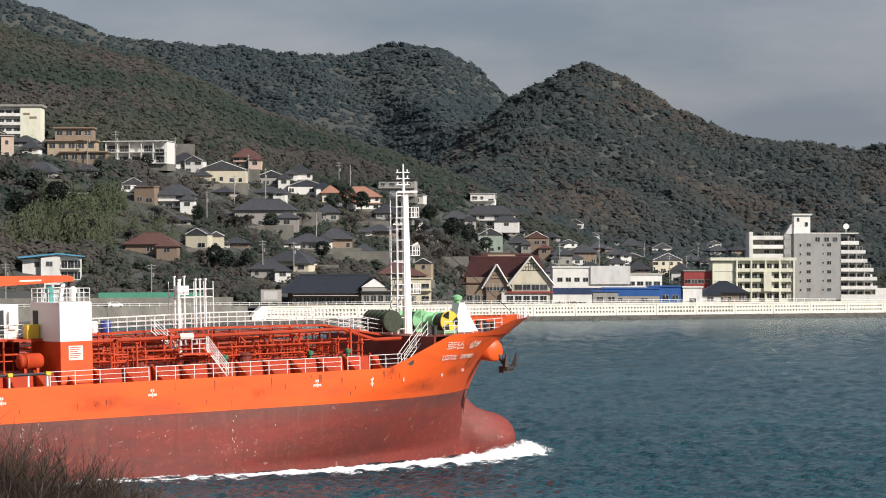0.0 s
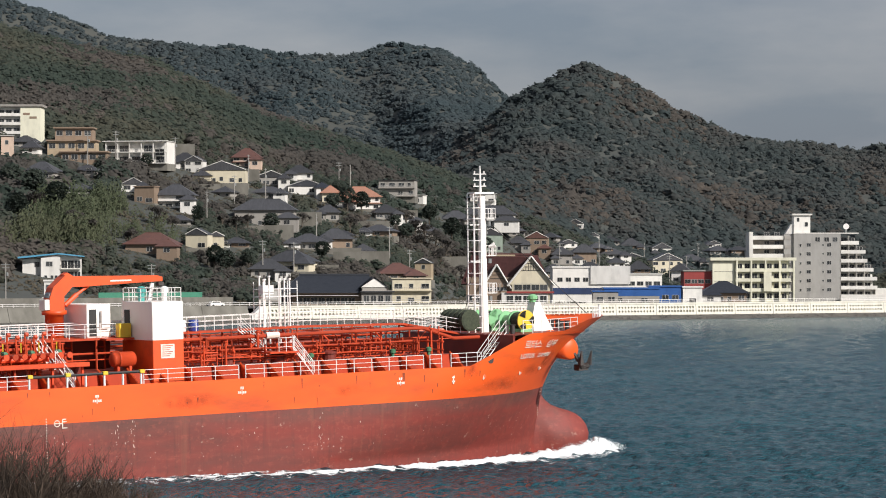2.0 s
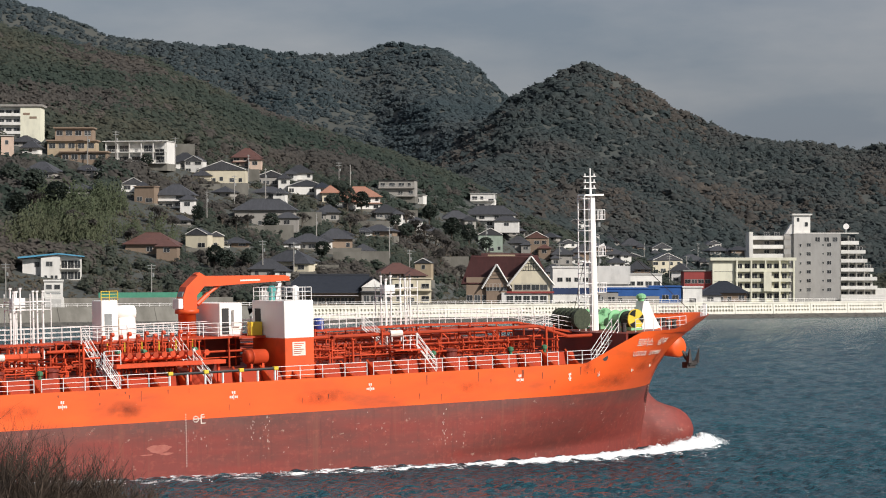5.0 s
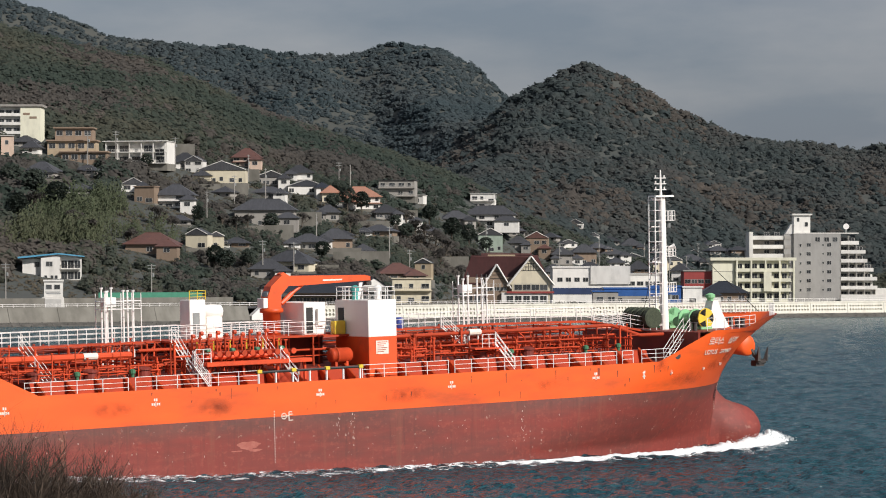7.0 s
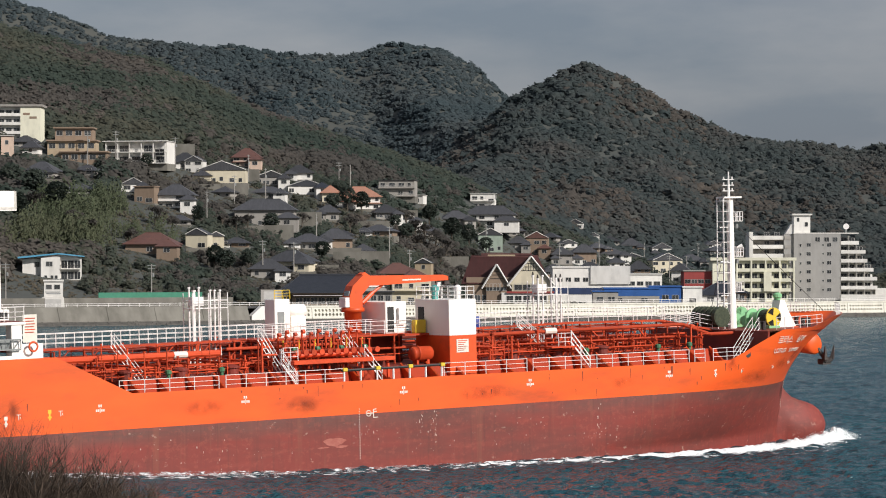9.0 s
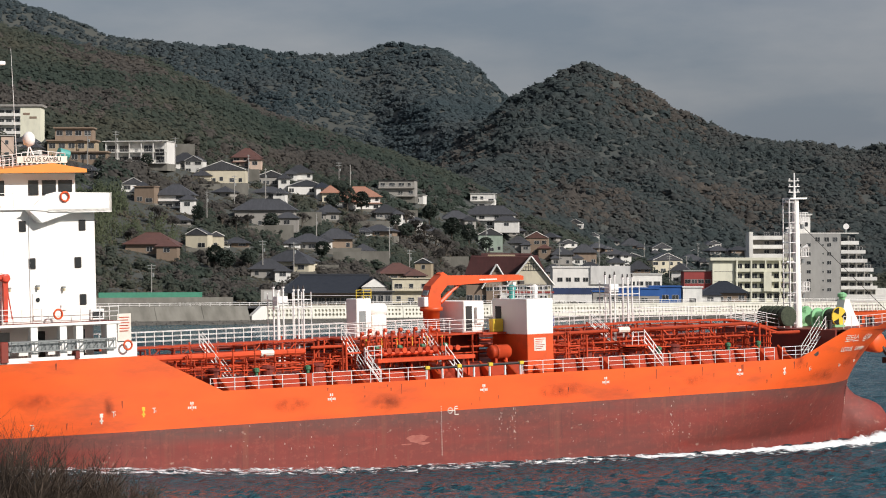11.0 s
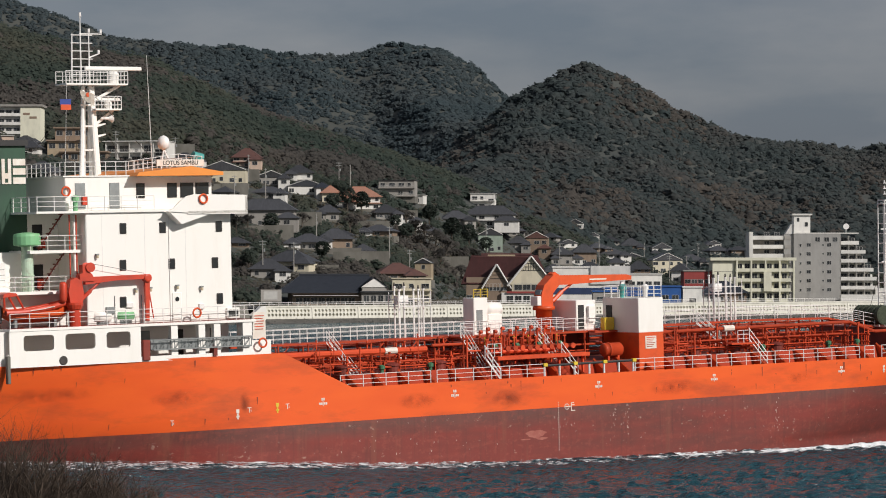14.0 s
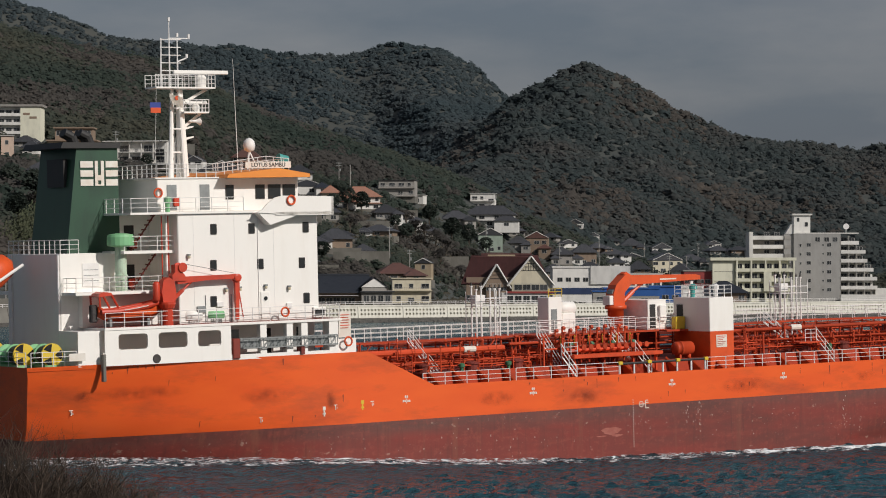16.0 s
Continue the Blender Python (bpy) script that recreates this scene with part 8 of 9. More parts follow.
def blue_roof_house():
    t = thing("house", "white two-storey house with a sky-blue monopitch roof", "house", pose(-122.0, 815, 11.5, 0, 0, 4), "hillside houses")
    BUILT.append((-114, 820, 11, 10))
    part("plinth", boxed(-0.5, 18, -0.6, 9, -5, 0.2), OLDCONCRETE, t)
    part("wall", boxed(0.6, 7.0, 1.0, 8, 0, 6.2), WHITEWALL, t)
    part("front_wall", prism(bmesh.new(), [(6.0, 0), (11.5, 0), (11.5, 7.3), (6.0, 6.6)], -0.5, 8), WHITEWALL, t)
    part("balcony_wall", prism(bmesh.new(), [(11.5, 0), (17.2, 0), (17.2, 6.7), (11.5, 7.3)], 0.8, 8), WHITEWALL, t)
    part("roof", prism(bmesh.new(), [(-0.6, 6.4), (11.0, 7.6), (18.0, 6.9), (18.0, 7.2), (11.0, 8.0), (-0.6, 6.9)], -1.2, 9), SKYBLUE, t)
    bal = part("balcony", boxed(11.5, 17.4, -0.7, 0.8, 3.3, 3.5), WHITEWALL, t)
    b = bmesh.new()
    for k in range(16):
        tube(b, (11.6 + k * 0.38, -0.65, 3.5), (11.6 + k * 0.38, -0.65, 4.5), 0.04, n=4)
    tube(b, (11.5, -0.65, 4.5), (17.4, -0.65, 4.5), 0.06, n=4)
    part("balustrade", b, IRON, bal)
    window_parts(t, 8.4, 4.2, 1.8, 1.3, -0.5)
    window_parts(t, 4.8, 4.0, 1.4, 1.4, 1.0)
    for k in range(3):
        window_parts(t, 12.6 + k * 1.9, 0.5, 1.6, 2.1, 0.8)
        window_parts(t, 12.6 + k * 1.9, 3.7, 1.6, 2.1, 0.8)
    for x in (7.4, 9.2, 10.4):
        window_parts(t, x, 0.6, 0.7, 0.9, -0.5)


blue_roof_house()

tower = thing("lookout_tower", "small white two-storey harbour lookout beside the road", "tower", pose(-103.8, 752, 4.7, 0, 0, 8))
tower.scale = (1.2, 1.2, 1.12)
part("lower_wall", prism(bmesh.new(), [(-2.6, -1), (2.6, -1), (2.4, 2.4), (-2.4, 2.4)], -2.2, 2.2), WHITEWALL, tower)
part("upper_wall", boxed(-2.0, 2.2, -2.0, 2.0, 2.4, 6.2, bevel=0.05), WHITEWALL, tower)
part("roof", boxed(-2.2, 2.4, -2.3, 2.2, 6.2, 6.6), WHITEWALL, tower)
for x in (-0.9, 0.9):
    window_parts(tower, x, 4.4, 1.2, 1.0, -2.0)
part("shutter", boxed(-1.8, 1.8, -2.26, -2.15, 0.0, 2.0), FRAME, tower)
part("sign_bar", boxed(-1.7, 1.6, -2.04, -1.99, 3.6, 3.8), STEEL, tower)
part("sign_bar", boxed(-1.5, 1.7, -2.04, -1.99, 3.2, 3.4), STEEL, tower)


def retaining(x0, x1, y, z0, z1, label="weathered concrete retaining wall on the slope"):
    t = thing("retaining_wall", label, "retaining wall", pose(0, 0, 0), "slope walls", kind="structure")
    n = max(1, round((x1 - x0) / 8))
    w = (x1 - x0) / n
    for k in range(n):
        part("panel", boxed(x0 + k * w, x0 + (k + 1) * w - 0.08, y, y + 1.0, z0, z1 + 0.15 * (k % 2)), OLDCONCRETE, t)


retaining(-100.9, -91.5, 1041.0, 52.6, 60.8)
retaining(-88.1, -69.0, 1002.0, 39.7, 44.9)
retaining(-35.5, -17.2, 913.0, 13.6, 20.4)
retaining(-46.8, -32.6, 886.0, 11.8, 16.0)
retaining(-68.6, -49.7, 941.0, 23.8, 29.2)
retaining(-54.7, -42.0, 980.0, 27.7, 34.4)
retaining(-2.9, 9.5, 1030.0, 12.0, 19.1)
retaining(-135.2, -125.9, 933.0, 38.6, 44.4)
retaining(-91.7, -67.7, 1043.0, 47.0, 51.5)
retaining(-37.1, -19.0, 1008.0, 27.3, 31.7)
retaining(-20.2, -9.5, 1075.0, 32.1, 37.1)
retaining(-80.2, -67.8, 882.0, 17.1, 21.3)
retaining(-41.7, -26.8, 930.0, 17.3, 21.6)
retaining(-54.4, -38.8, 866.0, 9.8, 13.9)


# ---- utility poles
def pole_mesh():
    p = thing("utility_pole", "grey concrete utility pole with crossarms", "utility pole", pose(0, 0, 0), "utility poles")
    part("pole", tube(bmesh.new(), (0, 0, -1), (0, 0, 11.5), 0.2, 0.13, n=7), POLE, p)
    for z, w in ((11.0, 1.2), (10.1, 1.0)):
        part("crossarm", boxed(-w, w, -0.09, 0.09, z, z + 0.14), STEEL, p)
    part("transformer", lathe(bmesh.new(), [(0.28, 7.9), (0.3, 8.0), (0.3, 8.8), (0.2, 8.9)], (0.45, 0, 0), n=10), STEEL, p)
    return p


POLE_THING = pole_mesh()
POLE_THING.matrix_world = pose(-120.1, 776.0, ground_z(-120.1, 776.0))
copy_thing(POLE_THING, pose(-82.3, 798.0, ground_z(-82.3, 798.0), 0, 0, 10))
copy_thing(POLE_THING, pose(-77.9, 932.0, ground_z(-77.9, 932.0), 0, 0, 68))
copy_thing(POLE_THING, pose(-17.8, 939.0, ground_z(-17.8, 939.0), 0, 0, 39))
copy_thing(POLE_THING, pose(-124.4, 989.0, ground_z(-124.4, 989.0), 0, 0, 3))
copy_thing(POLE_THING, pose(-116.2, 1003.0, ground_z(-116.2, 1003.0), 0, 0, 20))
copy_thing(POLE_THING, pose(-55.0, 862.0, ground_z(-55.0, 862.0), 0, 0, 6))
copy_thing(POLE_THING, pose(-72.5, 982.0, ground_z(-72.5, 982.0), 0, 0, 48))
copy_thing(POLE_THING, pose(-71.4, 1037.0, ground_z(-71.4, 1037.0), 0, 0, 63))
copy_thing(POLE_THING, pose(-40.0, 1086.0, ground_z(-40.0, 1086.0), 0, 0, 21))
copy_thing(POLE_THING, pose(-35.7, 1087.0, ground_z(-35.7, 1087.0), 0, 0, 77))
copy_thing(POLE_THING, pose(-45.8, 867.0, ground_z(-45.8, 867.0), 0, 0, 35))
copy_thing(POLE_THING, pose(-10.9, 921.0, ground_z(-10.9, 921.0), 0, 0, 39))
copy_thing(POLE_THING, pose(17.2, 1129.0, ground_z(17.2, 1129.0), 0, 0, 43))
copy_thing(POLE_THING, pose(102.3, 1437.0, ground_z(102.3, 1437.0), 0, 0, 70))
copy_thing(POLE_THING, pose(106.3, 1233.0, ground_z(106.3, 1233.0), 0, 0, 31))
copy_thing(POLE_THING, pose(132.9, 1473.0, ground_z(132.9, 1473.0), 0, 0, 17))
copy_thing(POLE_THING, pose(122.5, 1248.0, ground_z(122.5, 1248.0), 0, 0, 63))
copy_thing(POLE_THING, pose(119.4, 1180.0, ground_z(119.4, 1180.0), 0, 0, 22))
copy_thing(POLE_THING, pose(48.8, 1184.0, ground_z(48.8, 1184.0), 0, 0, 4))
copy_thing(POLE_THING, pose(67.7, 1226.0, ground_z(67.7, 1226.0), 0, 0, 69))
copy_thing(POLE_THING, pose(97.8, 1220.0, ground_z(97.8, 1220.0), 0, 0, 11))
copy_thing(POLE_THING, pose(-96.9, 1022.0, ground_z(-96.9, 1022.0), 0, 0, 1))
copy_thing(POLE_THING, pose(-41.9, 936.0, ground_z(-41.9, 936.0), 0, 0, 85))
copy_thing(POLE_THING, pose(-63.9, 1017.0, ground_z(-63.9, 1017.0), 0, 0, 70))



# ---- a car on the coast road
def road_car():
    c = thing("car", "white estate car driving on the coast road", "car")
    b = prism(bmesh.new(), [(-2.1, 0.3), (2.1, 0.3), (2.15, 0.8), (1.2, 0.95), (0.7, 1.5), (-1.6, 1.5), (-2.05, 0.95)], -0.82, 0.82)
    part("body", b, WHITE, c)
    part("side_glass", prism(bmesh.new(), [(-1.7, 0.98), (1.0, 0.98), (0.62, 1.4), (-1.5, 1.4)], -0.84, 0.84), GLASS, c)
    for x in (-1.35, 1.35):
        for y in (-0.8, 0.8):
            w = part("wheel", lathe(bmesh.new(), [(0.3, -0.1), (0.33, -0.08), (0.33, 0.08), (0.3, 0.1)], (x, y, 0.33), "y", 14), BLACK, c)
    return c


car = road_car()



# ---------------------------------------------------------------- woods
ICO = np.array([(-0.5257, 0.8507, 0), (0.5257, 0.8507, 0), (-0.5257, -0.8507, 0), (0.5257, -0.8507, 0), (0, -0.5257, 0.8507), (0, 0.5257, 0.8507),
                (0, -0.5257, -0.8507), (0, 0.5257, -0.8507), (0.8507, 0, -0.5257), (0.8507, 0, 0.5257), (-0.8507, 0, -0.5257), (-0.8507, 0, 0.5257)])
ICO_F = np.array([(0, 11, 5), (0, 5, 1), (0, 1, 7), (0, 7, 10), (0, 10, 11), (1, 5, 9), (5, 11, 4), (11, 10, 2), (10, 7, 6), (7, 1, 8),
                  (3, 9, 4), (3, 4, 2), (3, 2, 6), (3, 6, 8), (3, 8, 9), (4, 9, 5), (2, 4, 11), (6, 2, 10), (8, 6, 7), (9, 8, 1)])


def clumps(name, centres, radii, material, label, rng, tall=1.0, parent=None, rough=0.35):
    """Many irregular lumps in one object."""
    n = len(centres)
    v = np.repeat(ICO[None], n, 0) * rng.uniform(1 - rough, 1 + rough, (n, 12, 1))
    a = rng.uniform(0, 2 * np.pi, n)
    c, s = np.cos(a)[:, None], np.sin(a)[:, None]
    x, y = v[..., 0] * c - v[..., 1] * s, v[..., 0] * s + v[..., 1] * c
    v = np.stack([x, y, v[..., 2] * tall], -1) * radii[:, None, None] + centres[:, None, :]
    f_ = (ICO_F[None] + 12 * np.arange(n)[:, None, None]).reshape(-1, 3)
    ob = new(name, numbered_mesh(name, v.reshape(-1, 3), f_, material, True))
    if parent:
        ob.parent = parent
    tagged(ob, label, "woods", kind="stuff")
    return ob


def leafage(name, centres, radii, per, leaf, material, label, rng, tall=1.0, parent=None, single=False, soft=False, upright=False):
    """Crowns of many small leaf sprays: per sprays on each crown, each a bent pair of facets turned roughly outward."""
    n = len(centres)
    d = rng.normal(0, 1, (n, per, 3))
    d[..., 2] = np.abs(d[..., 2]) * 1.1 - 0.35
    d /= np.linalg.norm(d, axis=2)[..., None]
    p = centres[:, None, :] + d * radii[:, None, None] * np.array([1, 1, tall]) * rng.uniform(*((0.78, 0.95) if soft else (0.55, 1.08)), (n, per, 1))
    nrm = d * 0.5 + np.array([0.2, -0.35, 0.7]) + rng.normal(0, 0.18, d.shape)
    if soft:
        nrm = d * 0.45 + np.array([0.22, -0.36, 0.62]) + rng.normal(0, 0.16, d.shape)
    nrm /= np.linalg.norm(nrm, axis=2)[..., None]
    t1 = np.cross(nrm, (np.array([1.0, 0, 0]) + rng.normal(0, 0.25, d.shape)) if upright else rng.normal(0, 1, d.shape))
    t1 /= np.linalg.norm(t1, axis=2)[..., None]
    t2 = np.cross(nrm, t1)
    size = leaf * radii[:, None, None] * rng.uniform(0.6, 1.4, (n, per, 1))
    size2 = size * (rng.uniform(0.15, 0.3, (n, per, 1)) if upright else rng.uniform(0.5, 1.0, (n, per, 1)))
    quad = np.stack([p - t1 * size, p - t2 * size2 - nrm * size * 0.25, p + t1 * size, p + t2 * size2 - nrm * size * 0.25], 2).reshape(-1, 4, 3)
    if single:
        quad = np.stack([quad[:, 0] * 1.1 - quad[:, 2] * 0.1, quad[:, 1], quad[:, 2] * 0.5 + quad[:, 3] * 0.5], 1)
    k = np.arange(len(quad))[:, None] * quad.shape[1]
    f_ = k + np.array([[0, 1, 2]]) if single else np.concatenate([k + np.array([[0, 1, 2]]), k + np.array([[0, 2, 3]])])
    ob = new(name, numbered_mesh(name, quad.reshape(-1, 3), f_, material))
    if parent:
        ob.parent = parent
    tagged(ob, label, "woods", kind="stuff")
    return ob


def clear_of_buildings(x, y, reach=16.0):
    keep = np.ones(len(x), bool)
    for bx, by, hw, d in BUILT:
        keep &= ~((np.abs(x - bx) < hw) & (y > by - d / 2 - reach) & (y < by + d / 2 + 1.5))
    return keep


def woods():
    rng = np.random.default_rng(5)
    # distant hills: soft crowns of leaf sprays, evergreen and bare trees in drifts; haze in the ridge colour
    n = 50000
    y = 1290 + 1330 * rng.uniform(0, 1, n) ** 0.85
    x = rng.uniform(-0.172, 0.172, n) * y
    z = ground(x, y)
    up = (ground(x, y + 14) - z) / 14
    fronting = (up > -0.05) | (np.abs(y - 1950) < 50) | (np.abs(y - 2500) < 50)
    x, y, z = x[fronting], y[fronting], z[fronting]
    m = len(x)
    big = 0.5 + 0.5 * np.sin(x * 0.031 + 2 * np.sin(y * 0.013)) * np.sin(y * 0.027 + x * 0.011)
    size = rng.uniform(2.0, 4.4, m) * (0.75 + 0.5 * big)
    size = np.where(rng.uniform(0, 1, m) < 0.04, size * 1.5, size)
    drift = np.sin(x * 0.045 + 1.7 * np.sin(y * 0.011)) + np.sin(y * 0.021 - x * 0.018 + 1.0) + rng.normal(0, 0.7, m)
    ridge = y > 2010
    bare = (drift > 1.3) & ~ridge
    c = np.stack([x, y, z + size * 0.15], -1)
    for pick, material, label in ((ridge, RIDGEWOODS, "far ridge woods with distance haze in their blue-green colour"),
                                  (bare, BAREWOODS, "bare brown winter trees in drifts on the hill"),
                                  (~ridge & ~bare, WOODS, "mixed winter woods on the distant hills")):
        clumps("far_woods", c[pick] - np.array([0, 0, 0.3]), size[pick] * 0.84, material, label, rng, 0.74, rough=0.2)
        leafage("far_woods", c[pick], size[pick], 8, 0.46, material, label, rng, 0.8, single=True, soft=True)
    # near slope above and between the houses
    n = 17000
    y = rng.uniform(800, 1300, n)
    x = rng.uniform(-0.172, 0.06, n) * y
    ok = (y > shore(x) + 22) & (ground(x, y) > 5.0)
    ok &= clear_of_buildings(x, y)
    x, y = x[ok], y[ok]
    z = ground(x, y)
    upper = np.clip((z - (50 - 0.16 * (x + 60))) / 12, 0, 1)         # thick woods above the houses
    town = (x > -105) & (upper < 0.5)
    patch = np.sin(x * 0.09 + 1.0) * np.sin(y * 0.07) + 0.5 * np.sin(x * 0.23)
    keep = rng.uniform(0, 1, len(x)) < np.where(town, np.where(patch > 0.0, 0.75, 0.35), 1.0)
    x, y, z, upper, town, patch = x[keep], y[keep], z[keep], upper[keep], town[keep], patch[keep]
    m = len(x)
    size = np.where(town, rng.uniform(0.8, 2.5, m), rng.uniform(1.6, 4.2, m))
    grove = (x > -130) & (x < -84) & (z > 20) & (z < 38)
    drift = np.sin(x * 0.07 + 2.0 * np.sin(y * 0.02)) + np.sin(y * 0.043 - x * 0.03 + 0.6) + rng.normal(0, 0.6, m)
    bare = (drift > np.where(town, 0.5, 0.75)) & ~grove
    c = np.stack([x, y, z + size * 0.5], -1)
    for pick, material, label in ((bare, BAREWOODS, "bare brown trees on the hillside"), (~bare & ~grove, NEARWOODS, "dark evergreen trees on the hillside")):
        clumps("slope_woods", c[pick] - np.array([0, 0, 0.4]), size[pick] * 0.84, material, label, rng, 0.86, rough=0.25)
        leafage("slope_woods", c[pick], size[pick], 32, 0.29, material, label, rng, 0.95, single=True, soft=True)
    leafage("bamboo_grove", c[grove], size[grove] * 0.6, 60, 0.42, BAMBOO, "yellow-green bamboo grove below the houses", rng, 3.0, upright=True)
    # dry grass and low scrub over the open slope
    n = 19000
    y = rng.uniform(790, 1180, n)
    x = rng.uniform(-0.172, 0.05, n) * y
    ok = (y > shore(x) + 15) & clear_of_buildings(x, y, 1.0)
    x, y = x[ok], y[ok]
    z = ground(x, y)
    size = rng.uniform(0.35, 1.0, len(x)) * (1 + 0.4 * np.sin(x * 0.2) * np.sin(y * 0.15))
    leafage("dry_scrub", np.stack([x, y, z + size * 0.1], -1), size, 8, 0.6, SCRUB, "dry brown grass and scrub between the houses", rng, 0.6, soft=True, single=True)
    # valley floor and the foot of the hills to the east
    n = 3800
    y = rng.uniform(1000, 1310, n)
    x = rng.uniform(0.03, 0.172, n) * y
    ok = clear_of_buildings(x, y, 9) & (y > shore(x) + 90)
    x, y = x[ok], y[ok]
    z = ground(x, y)
    m = len(x)
    size = rng.uniform(0.8, 2.2, m) * np.where(y > 1240, 1.4, 1)
    leafage("valley_shrubs", np.stack([x, y, z + size * 0.45], -1), size, 22, 0.44, NEARWOODS, "dark shrubs and garden trees among the valley houses", rng, single=True)


woods()


def garden_tree():
    t = thing("tree", "dark evergreen garden tree among the houses", "tree", pose(0, 0, 0), "garden trees")
    b = tube(bmesh.new(), (0, 0, -0.6), (0.1, 0, 2.4), 0.26, 0.17, n=7)
    for a, h in ((0.4, 2.0), (2.2, 2.3), (4.0, 1.8), (5.3, 2.5)):
        tube(b, (0.05, 0, h - 0.3), (1.3 * math.cos(a), 1.3 * math.sin(a), h + 1.4), 0.10, 0.04, n=5)
    part("trunk", b, BARK, t)
    rng = np.random.default_rng(8)
    n = 150
    d = rng.normal(0, 1, (n, 3))
    d /= np.linalg.norm(d, axis=1)[:, None]
    c = d * rng.uniform(0.55, 1.0, (n, 1)) ** 0.5 * np.array([2.1, 2.1, 1.9]) + np.array([0, 0, 4.0])
    crown = leafage("crown", c, rng.uniform(0.35, 0.75, n), 10, 0.45, NEARWOODS, "dense dark green foliage", rng, 1.0, t)
    del crown["category"]
    del crown["kind"]
    return t


TREE_THING = garden_tree()
TREE_THING.matrix_world = pose(-44.5, 1065.0, ground_z(-44.5, 1065.0))
copy_thing(TREE_THING, pose(-39.3, 1067.0, ground_z(-39.3, 1067.0), 0, 0, 0)).scale = (1.2, 1.2, 1.08)
copy_thing(TREE_THING, pose(-57.5, 945.0, ground_z(-57.5, 945.0), 0, 0, 67)).scale = (1.3, 1.3, 1.24)
copy_thing(TREE_THING, pose(-38.9, 908.0, ground_z(-38.9, 908.0), 0, 0, 134)).scale = (1.1, 1.1, 1.10)
copy_thing(TREE_THING, pose(-30.0, 1040.0, ground_z(-30.0, 1040.0), 0, 0, 201)).scale = (1.3, 1.3, 1.37)
copy_thing(TREE_THING, pose(-35.2, 1040.0, ground_z(-35.2, 1040.0), 0, 0, 268)).scale = (1.4, 1.4, 1.54)
copy_thing(TREE_THING, pose(-40.1, 1033.0, ground_z(-40.1, 1033.0), 0, 0, 335)).scale = (1.2, 1.2, 1.08)
copy_thing(TREE_THING, pose(-17.2, 1024.0, ground_z(-17.2, 1024.0), 0, 0, 42)).scale = (1.0, 1.0, 0.95)
copy_thing(TREE_THING, pose(-5.3, 1094.0, ground_z(-5.3, 1094.0), 0, 0, 109)).scale = (1.3, 1.3, 1.30)
copy_thing(TREE_THING, pose(3.5, 1093.0, ground_z(3.5, 1093.0), 0, 0, 176)).scale = (1.5, 1.5, 1.58)
copy_thing(TREE_THING, pose(10.2, 1110.0, ground_z(10.2, 1110.0), 0, 0, 243)).scale = (1.4, 1.4, 1.54)
copy_thing(TREE_THING, pose(17.2, 1129.0, ground_z(17.2, 1129.0), 0, 0, 310)).scale = (1.2, 1.2, 1.08)
copy_thing(TREE_THING, pose(32.6, 1198.0, ground_z(32.6, 1198.0), 0, 0, 17)).scale = (1.0, 1.0, 0.95)
copy_thing(TREE_THING, pose(-65.6, 854.0, ground_z(-65.6, 854.0), 0, 0, 84)).scale = (1.3, 1.3, 1.30)
copy_thing(TREE_THING, pose(-69.5, 860.0, ground_z(-69.5, 860.0), 0, 0, 151)).scale = (1.2, 1.2, 1.26)
copy_thing(TREE_THING, pose(-80.6, 928.0, ground_z(-80.6, 928.0), 0, 0, 218)).scale = (1.0, 1.0, 1.10)
copy_thing(TREE_THING, pose(-45.1, 944.0, ground_z(-45.1, 944.0), 0, 0, 285)).scale = (1.0, 1.0, 0.90)
copy_thing(TREE_THING, pose(-140.4, 919.0, ground_z(-140.4, 919.0), 0, 0, 352)).scale = (1.6, 1.6, 1.52)
copy_thing(TREE_THING, pose(-131.9, 911.0, ground_z(-131.9, 911.0), 0, 0, 59)).scale = (1.8, 1.8, 1.80)
copy_thing(TREE_THING, pose(-123.3, 901.0, ground_z(-123.3, 901.0), 0, 0, 126)).scale = (1.6, 1.6, 1.68)
copy_thing(TREE_THING, pose(-132.1, 876.0, ground_z(-132.1, 876.0), 0, 0, 193)).scale = (1.5, 1.5, 1.65)
copy_thing(TREE_THING, pose(-105.4, 1006.0, ground_z(-105.4, 1006.0), 0, 0, 260)).scale = (1.0, 1.0, 0.90)
copy_thing(TREE_THING, pose(-13.0, 1015.0, ground_z(-13.0, 1015.0), 0, 0, 327)).scale = (1.2, 1.2, 1.14)
copy_thing(TREE_THING, pose(-59.9, 870.0, ground_z(-59.9, 870.0), 0, 0, 34)).scale = (1.1, 1.1, 1.10)



